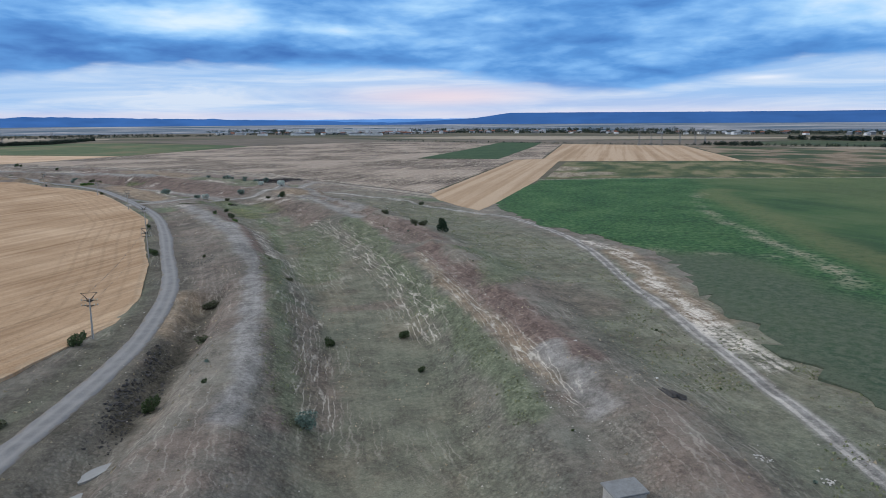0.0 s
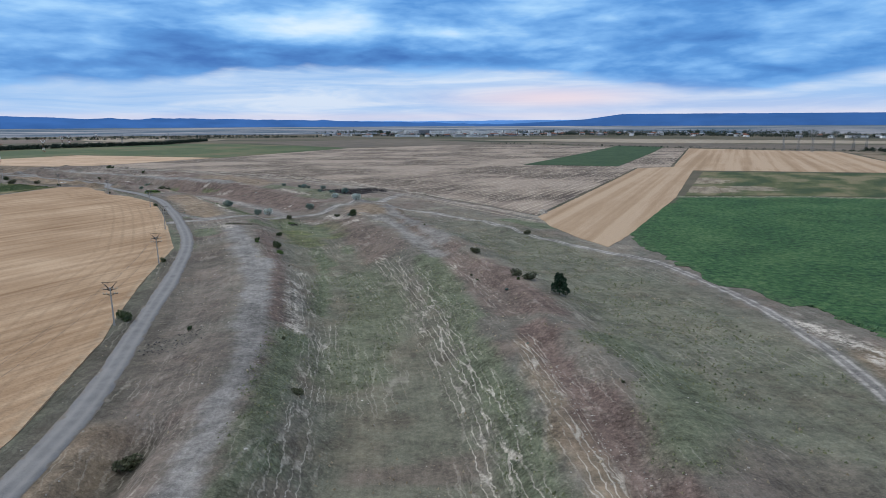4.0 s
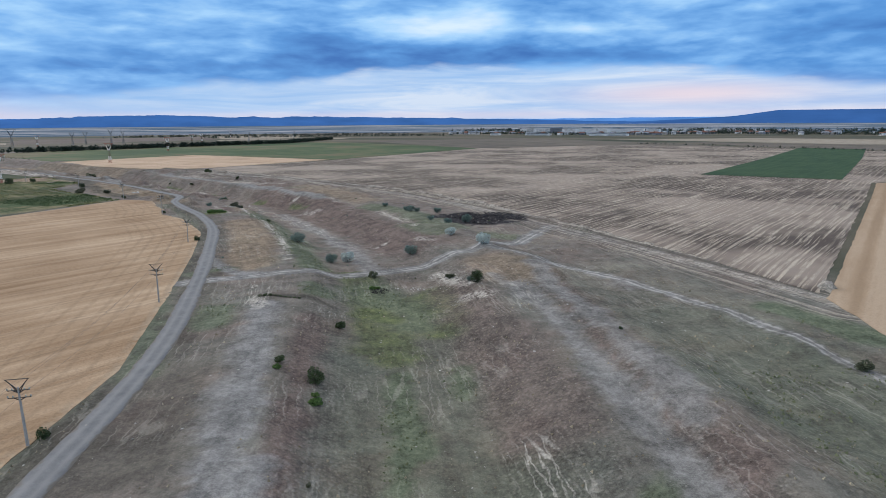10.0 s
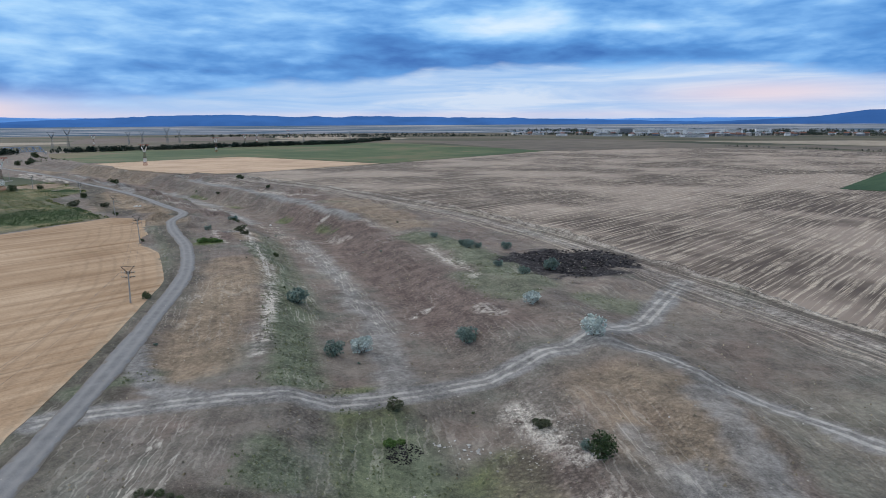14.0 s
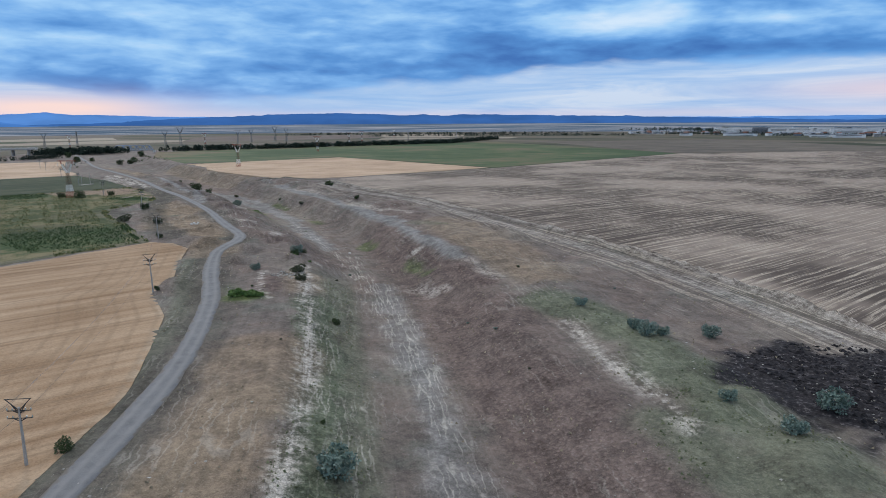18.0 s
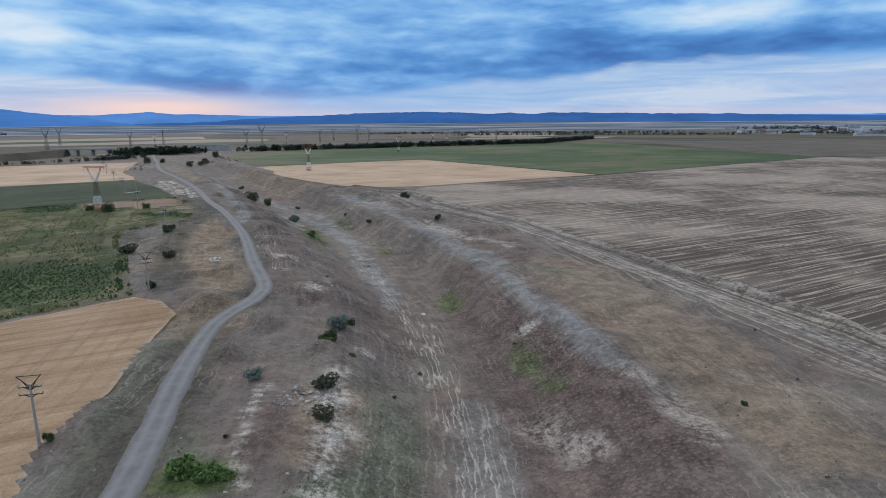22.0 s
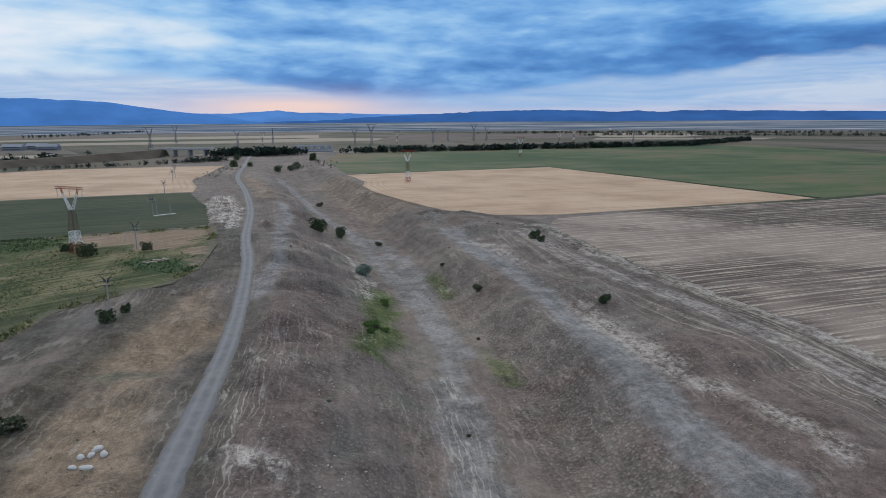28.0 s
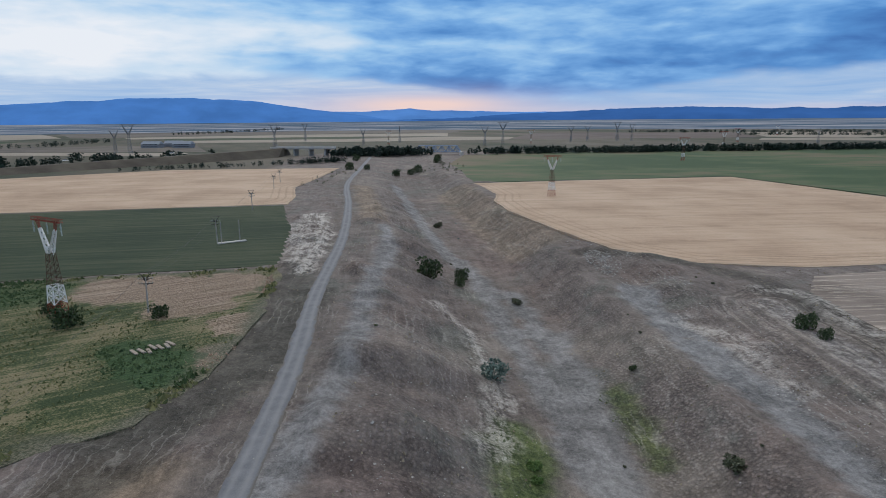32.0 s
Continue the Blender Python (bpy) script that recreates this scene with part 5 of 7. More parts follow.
hill_range("backdrop_hills_far", 4400, [(-40, 52), (-6, 56), (0, 58), (10, 54), (20, 58), (40, 70), (58, 72), (62, 80), (65, 88), (67, 98), (70, 84), (74, 80), (110, 80)], (0.10, 0.24, 0.56), "pale haze-blue far mountain line", 2)
hill_range("backdrop_hills", 4250, [(-40, 34), (2, 36), (8, 42), (14, 52), (22, 66), (31, 78), (38, 76), (44, 92), (50, 84), (55, 66), (60, 52), (64, 40), (68, 30), (110, 30)], (0.045, 0.125, 0.34), "dark haze-blue range of low wooded hills", 5, 0.10)
hill_range("backdrop_mesa", 4150, [(-40, 82), (-30, 85), (-16, 91), (-8.2, 93), (-7.0, 80), (-5, 60), (-2, 46), (3, 30), (5, 2)], (0.040, 0.110, 0.30), "flat-topped haze-blue plateau", 9, 0.015)
hill_range("backdrop_mountain", 4200, [(66, 4), (69, 40), (72.6, 74), (75, 96), (80, 150), (84.5, 167), (88, 163), (94.6, 136), (100.5, 111), (115, 100)], (0.075, 0.20, 0.50), "long haze-blue mountain ridge", 13, 0.04)



# ---------- small tools for things ----------
def part(name, bm, mat, parent, label=""):
    """Link a bmesh as one mesh object under a thing or a part."""
    me = bpy.data.meshes.new(name)
    bm.to_mesh(me)
    bm.free()
    me.materials.append(mat)
    ob = new(name, me)
    ob.parent = parent
    return tagged(ob, label) if label else ob


def empty(name, m, label, category, group=""):
    ob = new(name)
    ob.matrix_basis = m
    return tagged(ob, label, category, group)


def floor_at(x, y):
    return float(height(np.array([x]), np.array([y]))[0])


def rod(bm, a, b, r0, r1=None, sides=6):
    """A tapered bar from a to b."""
    a, b = Vector(a), Vector(b)
    r1 = r0 if r1 is None else r1
    q = (b - a).to_track_quat("Z", "Y")
    rings = []
    for c, r in ((a, r0), (b, r1)):
        rings.append([bm.verts.new(c + q @ Vector((r * math.cos(2 * math.pi * i / sides), r * math.sin(2 * math.pi * i / sides), 0))) for i in range(sides)])
    for i in range(sides):
        bm.faces.new((rings[0][i - 1], rings[0][i], rings[1][i], rings[1][i - 1]))
    bm.faces.new(rings[0][::-1])
    bm.faces.new(rings[1])


def box(bm, centre, size, turn=0.0, bevel=0.0):
    made = bmesh.ops.create_cube(bm, size=1, matrix=Matrix.Translation(centre) @ Matrix.Rotation(turn, 4, "Z") @ Matrix.Diagonal((*size, 1)))
    if bevel:
        edges = {e for v in made["verts"] for e in v.link_edges}
        bmesh.ops.bevel(bm, geom=list(edges), offset=bevel, segments=1, affect="EDGES")


def bar_mesh(pairs, r, sides=4):
    bm = bmesh.new()
    for a, b in pairs:
        rod(bm, a, b, r, sides=sides)
    return bm


def plain(name, colour, rough=0.8, metal=0.0, spread=0.25, scale=2.0):
    """Paint, concrete or steel with grime at two scales."""
    m, g = material(name)
    p = g.place()
    f = g.math("ADD", g.math("MULTIPLY", g.noise(p, scale, 5, 0.65), 0.7), g.math("MULTIPLY", g.noise(p, scale * 9, 3, 0.6), 0.3))
    g.surface(g.ramp(f, (0.3, tuple(c * (1 - spread) for c in colour)), (0.7, tuple(min(1, c * (1 + spread)) for c in colour))), rough, metal, g.bump(f, 0.3, 0.02))
    return m


def leafy(name, dark, light, sheen=0.55):
    m, g = material(name)
    r = g.add("ShaderNodeNewGeometry").outputs["Random Per Island"]
    o = g.add("ShaderNodeObjectInfo").outputs["Random"]
    f = g.math("ADD", g.math("MULTIPLY", r, 0.75), g.math("MULTIPLY", o, 0.25))
    n = g.surface(g.ramp(f, (0.0, dark), (0.6, tuple((a + b) / 2 for a, b in zip(dark, light))), (1.0, light)), sheen, specular=0.2)
    return m


m_concrete = plain("pole_concrete", (0.36, 0.35, 0.33), 0.9)
m_pale_concrete = plain("pale_concrete", (0.52, 0.50, 0.47), 0.9)
m_steel = plain("dark_steel", (0.06, 0.06, 0.06), 0.6, 0.3)
m_glass = plain("insulator_glass", (0.30, 0.36, 0.36), 0.3)
m_white = plain("white_paint", (0.74, 0.74, 0.72), 0.6)
m_red = plain("red_paint", (0.26, 0.055, 0.035), 0.7)
m_rust = plain("rusty_steel", (0.13, 0.085, 0.06), 0.85)
m_galvanised = plain("galvanised_steel", (0.22, 0.23, 0.24), 0.6, 0.3)
m_bark = plain("bark", (0.10, 0.075, 0.055), 0.95)
m_leaf = leafy("dark_leaves", (0.026, 0.046, 0.020), (0.092, 0.130, 0.055))
m_leaf_dull = leafy("dull_leaves", (0.05, 0.06, 0.036), (0.15, 0.165, 0.10))
m_leaf_silver = leafy("silver_leaves", (0.30, 0.36, 0.34), (0.68, 0.75, 0.72))
m_leaf_teal = leafy("grey_green_leaves", (0.075, 0.125, 0.105), (0.26, 0.34, 0.30))
m_leaf_pine = leafy("pine_needles", (0.008, 0.026, 0.014), (0.030, 0.065, 0.032))
m_far_leaf = leafy("far_leaves", (0.010, 0.022, 0.018), (0.034, 0.056, 0.038))
m_dry = leafy("dry_grass_blades", (0.17, 0.145, 0.10), (0.48, 0.42, 0.31), 0.9)
m_dry_green = leafy("green_grass_blades", (0.105, 0.125, 0.070), (0.225, 0.240, 0.140), 0.9)
m_stone = leafy("pale_stones", (0.20, 0.19, 0.175), (0.56, 0.54, 0.50), 0.9)
m_white_stone = leafy("white_rubble", (0.36, 0.35, 0.335), (0.66, 0.65, 0.63), 0.9)
m_ash = leafy("burnt_debris", (0.006, 0.006, 0.008), (0.050, 0.047, 0.053), 0.9)
m_weed = leafy("weed_leaves", (0.060, 0.125, 0.034), (0.205, 0.300, 0.100))

# ---------- bushes and trees ----------
def foliage(rng, lumps, count, leaf):
    """Leaves as small bent blades spread over the outside of several lumps (centre, radii)."""
    verts, faces = [], []
    for centre, radii in lumps:
        n = int(count * (radii[0] * radii[2]) / sum(q[1][0] * q[1][2] for q in lumps)) + 3
        for _ in range(n):
            v = Vector((rng.gauss(0, 1), rng.gauss(0, 1), rng.gauss(0, 1) + 0.25)).normalized()
            r = 0.45 + 0.6 * rng.random() ** 0.5 + 0.16 * noise.noise(v * 3 + Vector(centre))
            p = Vector(centre) + Vector((v.x * radii[0], v.y * radii[1], v.z * radii[2])) * r
            if p.z < 0.02:
                p.z = 0.02 + 0.1 * rng.random()
            a = (v + 0.9 * Vector((rng.gauss(0, 1), rng.gauss(0, 1), rng.gauss(0, 1)))).normalized()
            b = a.cross(Vector((rng.gauss(0, 1), rng.gauss(0, 1), rng.gauss(0, 1)))).normalized()
            s = leaf * (0.6 + 0.8 * rng.random())
            i = len(verts)
            verts += [p - b * s * 0.5, p + a * s * 0.7 - b * s * 0.1, p + b * s * 0.5 + a * s * 0.15, p - a * s * 0.45 + b * s * 0.2]
            faces += [(i, i + 1, i + 2), (i, i + 2, i + 3)]
    return verts, faces


def bush_plan(rng, r, h, lumps):
    out = [((0, 0, h * 0.45), (r * 0.55, r * 0.55, h * 0.45))]
    for i in range(lumps):
        a = 2 * math.pi * (i + rng.random() * 0.6) / lumps
        k = r * (0.20 + 0.32 * rng.random())
        out.append(((math.cos(a) * r * 0.55, math.sin(a) * r * 0.62, h * (0.22 + 0.55 * rng.random())), (k, k, h * (0.25 + 0.15 * rng.random()))))
    return out


def bush(seed, r, h, mat, count, leaf, name="bush", lumps=6):
    """A shrub about the origin: short stems and a broken crown. Returns the Empty."""
    rng = random.Random(seed)
    ob = new(name)
    bm = bmesh.new()
    for i in range(5):
        a = i * 1.3 + rng.random()
        k = Vector((math.cos(a) * r * 0.25, math.sin(a) * r * 0.25, h * 0.3))
        rod(bm, (0, 0, -0.3), k, 0.05 * h / 2 + 0.02, 0.03, 5)
        rod(bm, k, (k.x * 2.2, k.y * 2.2, h * (0.6 + 0.3 * rng.random())), 0.03, 0.012, 5)
    part("stems", bm, m_bark, ob)
    v, f = foliage(rng, bush_plan(rng, r, h, lumps), count, leaf)
    me = bpy.data.meshes.new("crown")
    me.from_pydata(v, [], f)
    me.materials.append(mat)
    crown = new("crown", me)
    crown.parent = ob
    return ob


BUSHES = {"dark": bush(1, 1.0, 1.3, m_leaf, 1000, 0.13, lumps=9), "dull": bush(2, 1.0, 1.1, m_leaf_dull, 650, 0.16, lumps=7), "silver": bush(3, 1.0, 1.25, m_leaf_silver, 1100, 0.12, lumps=9),
          "teal": bush(4, 1.0, 1.2, m_leaf_teal, 1100, 0.12, lumps=9), "round": bush(5, 1.0, 1.7, m_leaf, 1200, 0.13, lumps=10), "weed": bush(6, 1.0, 0.7, m_weed, 800, 0.17, "weed_clump", 9)}
WORDS = {"dark": "dark green low bush on dry ground", "dull": "dull green scrubby bush on dry grass", "silver": "pale silvery oleaster bush beside the track",
         "teal": "grey-green oleaster shrub on the bank", "round": "tall dark green bush with dense leaves", "weed": "low fresh green weed clump on bare ground"}
for q in BUSHES.values():
    q.location = (-60, -300, 0)
first = dict.fromkeys(BUSHES, True)


def plant(kind, x, y, r, stretch=1.0):
    m = pose(x, y, floor_at(x, y) - 0.05, 0, 0, (x * 37 + y * 91) % 360) @ Matrix.Diagonal((r, r * (0.85 + 0.3 * ((x * 13.7) % 1)), r * stretch, 1))
    if first[kind]:
        ob, first[kind] = BUSHES[kind], False
        ob.matrix_basis = m
    else:
        ob = copy_thing(BUSHES[kind], m)
        ob.matrix_basis = m
    tagged(ob, WORDS[kind], "weeds" if kind == "weed" else "bush", "weeds" if kind == "weed" else "bushes")
    return ob


for kind, places in {
    "dark": [(-63, 102, 1.6), (-83, 175, 1.5), (-8, 118, 1.3), (-4, 101, 0.8), (-22, 114, 1.2), (-67, 171, 0.6), (-97, 277, 1.2), (-86, 251, 1.5), (-93, 252, 0.9), (-107, 224, 0.9),
             (-183, 334, 1.1), (-198, 392, 1.0), (-303, 415, 1.2), (-328, 534, 1.5), (-386, 570, 2.0), (-381, 568, 1.4), (-397, 542, 0.8), (-245, 422, 1.4),
             (-41, 81, 1.6), (-240, 378, 0.8), (-377, 452, 1.3)],
    "dull": [(-51, 131, 1.8), (-43, 106, 1.3), (-39, 153, 1.1), (-10, 211, 1.6), (-7, 208, 1.8), (-22, 233, 1.6), (-109, 314, 1.4), (-89, 316, 1.3), (-10, 281, 1.5), (-253, 430, 1.7), 
             (-366, 531, 1.7), (-357, 496, 1.0), (-347, 426, 3.0), (-334, 432, 2.2), (-230, 410, 2.2), (-222, 404, 1.6), (-547, 571, 2.2), (-446, 548, 1.6), (-56, 72, 1.2)],
    "silver": [(-127, 333, 2.3), (-89, 343, 2.4), (-105, 360, 1.9)],
    "teal": [(-130, 329, 2.1), (-111, 342, 2.2), (-252, 429, 2.0), (-112, 396, 2.2), (-115, 384, 1.6), (-140, 408, 2.0), (-138, 410, 1.3), (-143, 410, 1.4), (-132, 417, 1.7), (-19, 79, 1.7),
             (-156, 351, 2.5), (-239, 404, 1.4), (-156, 417, 1.3), (-408, 521, 2.7), (-123, 388, 1.2), (-82, 311, 0.9)],
    "round": [(-255, 434, 0.9), (-466, 533, 3.3), (-471, 545, 2.2), (-464, 541, 1.5), (-372, 448, 1.6), (-442, 453, 2.6), (-441, 468, 1.8), (-453, 449, 1.8), (-764, 596, 3.5), (-853, 627, 3.5),
              (-755, 606, 2.4), (-80, 310, 1.7), (-724, 617, 3.0), (-741, 640, 3.5), (-729, 630, 2.6), (-816, 689, 3.5), (-790, 676, 3), (-933, 659, 4)]}.items():
    for x, y, r in places:
        plant(kind, x, y, r, 0.8 if kind == "dull" else 1.0)
for x, y, r in ((-361, 498, 1.5), (-358, 495.5, 1.6), (-355, 493, 1.3), (-358, 498.6, 1.1), (-352, 492, 1.0), (-381, 512, 1.2), (-378, 510.5, 0.9), (-245.6, 422.3, 1.3), (-244.3, 420.8, 1.1), (-247, 421.6, 0.8), (-238, 421, 0.6),
                (-222, 386, 1.9), (-219, 387, 1.6), (-217.5, 388.5, 1.0), (-105.5, 307, 0.9), (-104.6, 308, 0.6), (-82.7, 245.7, 1.1), (-84, 247.5, 0.7), (-92, 250, 0.7)):
    plant("weed", x, y, r)
# a dark scrubby bank below the crossing
for i in range(9):
    plant("dark" if i % 3 else "dull", -119.5 + 1.05 * i, 282.4 + 0.42 * i - 0.02 * i * i, 0.62 - 0.03 * i, 0.6)
# many small shrubs of a hand's height or two
rng = random.Random(8)
for i in range(80):
    s = rng.uniform(30, len(AXIS) - 30)
    ax, ay = AXIS[int(s)]
    x, y = ax + rng.uniform(-40, 55), ay + rng.uniform(-40, 40)
    if not any(inside(poly, np.array([x]), np.array([y]))[0] for poly in FIELDS.values()) and abs(along_line(ROAD, np.array([x]), np.array([y]))[0][0]) > 4:
        plant(rng.choice(("dark", "dull", "dull", "teal")), x, y, rng.uniform(0.2, 0.5))

# the pine on the right bank
tree = empty("pine_tree", pose(-0.5, 199, floor_at(-0.5, 199)), "dark green young pine on the bank's ridge", "tree")
bm = bmesh.new()
rod(bm, (0, 0, -0.4), (0.1, 0, 2.2), 0.16, 0.10, 8)
rod(bm, (0.1, 0, 2.2), (0, 0.1, 4.2), 0.10, 0.03, 8)
for i in range(12):
    a, z = i * 2.4, 0.7 + i * 0.27
    rod(bm, (0, 0, z), (math.cos(a) * (2.3 - z * 0.4), math.sin(a) * (2.3 - z * 0.4), z + 0.4), 0.05, 0.015, 5)
part("trunk", bm, m_bark, tree)
rng = random.Random(21)
lumps = [((math.cos(i * 2.4) * (1.5 - 0.25 * z), math.sin(i * 2.4) * (1.5 - 0.25 * z), z), (0.95 - 0.1 * z, 0.95 - 0.1 * z, 0.7)) for i, z in enumerate(np.linspace(0.8, 4.0, 13))]
v, f = foliage(rng, lumps, 2600, 0.24)
me = bpy.data.meshes.new("crown")
me.from_pydata([q for q in v], [], f)
me.materials.append(m_leaf_pine)
new("crown", me).parent = tree

# ---------- line of concrete power poles ----------
def power_pole():
    ob = new("power_pole")
    bm = bmesh.new()
    rod(bm, (0, 0, -0.5), (0, 0, 7.4), 0.19, 0.11, 10)
    part("shaft", bm, m_concrete, ob)
    for s in (-1, 1):
        part("v_arm", bar_mesh([((0, 0, 7.0), (s * 1.25, 0, 8.35)), ((s * 0.1, 0, 6.75), (s * 0.75, 0, 7.8))], 0.055, 5), m_steel, ob, "dark steel arm")
    part("top_bar", bar_mesh([((-1.35, 0, 8.35), (1.35, 0, 8.35))], 0.05, 5), m_steel, ob)
    for z, w in ((7.0, 1.2), (6.1, 1.25)):
        arm = part("crossarm", bar_mesh([((-w, 0, z), (w, 0, z)), ((-w * 0.5, 0, z), (0, 0, z - 0.35)), ((w * 0.5, 0, z), (0, 0, z - 0.35))], 0.06, 5), m_steel, ob)
        for x in (-w, -w * 0.55, w * 0.55, w):
            bm = bmesh.new()
            rod(bm, (x, 0, z + 0.05), (x, 0, z + 0.12), 0.03, 0.09, 8)
            rod(bm, (x, 0, z + 0.12), (x, 0, z + 0.30), 0.09, 0.05, 8)
            part("insulator", bm, m_glass, arm)
    return ob


POLES = [(-62, 105), (-83, 172), (-107, 222), (-139, 274), (-183, 330), (-240, 377), (-302, 414), (-376, 449), (-445, 466), (-512, 484), (-580, 503), (-656, 524), (-689, 533)]
pole = None
for i, (x, y) in enumerate(POLES):
    a, b = POLES[max(i - 1, 0)], POLES[min(i + 1, len(POLES) - 1)]
    m = pose(x, y, floor_at(x, y), 1.2 * math.sin(i * 2.1), 1.5 * math.cos(i * 1.7), math.degrees(math.atan2(b[1] - a[1], b[0] - a[0])) - 90)
    if pole is None:
        pole = power_pole()
        pole.matrix_basis = m
    else:
        copy_thing(pole, m)
for ob in [o for o in scene.objects if o.name.startswith("power_pole")]:
    tagged(ob, "grey concrete power pole with dark steel crossarms", "power pole", "power poles along the road")

# thin sagging wires from pole to pole
for (ax, ay), (bx, by) in zip(POLES[:-1], POLES[1:]):
    side = Vector((by - ay, ax - bx, 0)).normalized()
    for off, z in ((-1.2, 7.25), (0.0, 8.45), (1.2, 7.25)):
        a, b = Vector((ax, ay, floor_at(ax, ay) + z)) + side * off, Vector((bx, by, floor_at(bx, by) + z)) + side * off
        line = [a.lerp(b, i / 10) - Vector((0, 0, 4 * 1.1 * (i / 10) * (1 - i / 10))) for i in range(11)]
        bm = bmesh.new()
        rings = [[bm.verts.new(q + side * 0.016 * math.cos(v) + Vector((0, 0, 0.016 * math.sin(v)))) for v in (0.5, 2.6, 4.7)] for q in line]
        for r0, r1 in zip(rings, rings[1:]):
            for i in range(3):
                bm.faces.new((r0[i - 1], r0[i], r1[i], r1[i - 1]))
        me = bpy.data.meshes.new("wire")
        bm.to_mesh(me)
        bm.free()
        me.materials.append(m_steel)
        tagged(new("wire", me), "thin dark sagging power line wire", "wire", "power line wires")

# two bare posts on a slab in the maize
slab = empty("post_slab", pose(-511, 488, 0.15, 0, 0, 10), "pale concrete slab with two bare posts", "slab")
bm = bmesh.new()
box(bm, (0, 0, 0.1), (1.6, 8.5, 0.3), bevel=0.04)
part("plinth", bm, m_pale_concrete, slab)
for y in (-3.0, 2.4):
    bm = bmesh.new()
    rod(bm, (0, y, 0), (0, y, 6.2), 0.16, 0.12, 8)
    box(bm, (0, y, 6.25), (0.5, 0.2, 0.18))
    part("post", bm, m_concrete, slab)

# ---------- lattice pylons ----------
def lattice_box(ob, mat, z0, z1, w0, w1, bays, r, label=""):
    """Four legs and four braced sides between two heights."""
    corners = ((-1, -1), (1, -1), (1, 1), (-1, 1))
    for k in range(4):
        (ax, ay), (bx, by) = corners[k], corners[(k + 1) % 4]
        part("leg", bar_mesh([((ax * w0, ay * w0, z0), (ax * w1, ay * w1, z1))], r * 1.3), mat, ob, label)
        pairs = []
        for i in range(bays):
            za, zb = z0 + (z1 - z0) * i / bays, z0 + (z1 - z0) * (i + 1) / bays
            wa, wb = w0 + (w1 - w0) * i / bays, w0 + (w1 - w0) * (i + 1) / bays
            pairs += [((ax * wa, ay * wa, za), (bx * wb, by * wb, zb)), ((bx * wa, by * wa, za), (ax * wb, ay * wb, zb)), ((ax * wb, ay * wb, zb), (bx * wb, by * wb, zb))]
        tagged(part("bracing", bar_mesh(pairs, r), mat, ob, label), kind="stuff")


def pylon(banded=True):
    ob = new("pylon")
    red, white, rust = (m_red, m_white, m_rust) if banded else (m_galvanised,) * 3
    lattice_box(ob, red, -0.4, 3.1, 1.3, 1.15, 2, 0.05)
    lattice_box(ob, white, 3.1, 6.5, 1.15, 0.95, 2, 0.085)
    lattice_box(ob, rust, 6.5, 12.5, 0.95, 0.6, 5, 0.04)
    for s in (-1, 1):
        pairs = []
        p0, p1 = Vector((s * 0.35, 0, 12.5)), Vector((s * 2.5, 0, 16.9))
        n = Vector((p1.z - p0.z, 0, -(p1.x - p0.x))).normalized()
        for i in range(4):
            ca, cb = p0.lerp(p1, i / 4), p0.lerp(p1, (i + 1) / 4)
            wa, wb = 0.55 - 0.06 * i, 0.55 - 0.06 * (i + 1)
            low = [ca + n * wa, ca + Vector((0, wa, 0)), ca - n * wa, ca - Vector((0, wa, 0))]
            top = [cb + n * wb, cb + Vector((0, wb, 0)), cb - n * wb, cb - Vector((0, wb, 0))]
            for k in range(4):
                pairs += [(low[k], top[k]), (low[k], top[(k + 1) % 4]), (top[k], top[(k + 1) % 4])]
        part("arm", bar_mesh(pairs, 0.085), white, ob, "white painted lattice arm")
        part("arm_tip", bar_mesh([(p1 + n * 0.3, (s * 3.1, 0.3, 18.4)), (p1 - n * 0.3, (s * 3.1, -0.3, 18.4)), (p1 + n * 0.3, (s * 3.3, -0.3, 19.0)), (p1 - n * 0.3, (s * 3.3, 0.3, 19.0))], 0.06), red, ob)
    pairs = [((-4.9, y, z), (4.9, y, z)) for y in (-0.3, 0.3) for z in (18.4, 19.0)]
    for i in range(10):
        x = -4.9 + i * 0.98
        pairs += [((x, -0.3, 18.4), (x + 0.98, -0.3, 19.0)), ((x, 0.3, 19.0), (x + 0.98, 0.3, 18.4)), ((x, -0.3, 18.4), (x, 0.3, 18.4))]
    beam = part("crossbeam", bar_mesh(pairs, 0.05), red, ob)
    for x in (-4.6, 0, 4.6):
        bm = bmesh.new()
        rod(bm, (x, 0, 18.4), (x, 0, 18.0), 0.03, sides=5)
        for i in range(8):
            rod(bm, (x, 0, 18.0 - i * 0.24), (x, 0, 17.85 - i * 0.24), 0.07, 0.19, 8)
        part("insulator", bm, m_glass, beam, "string of grey glass insulator discs")
    return ob


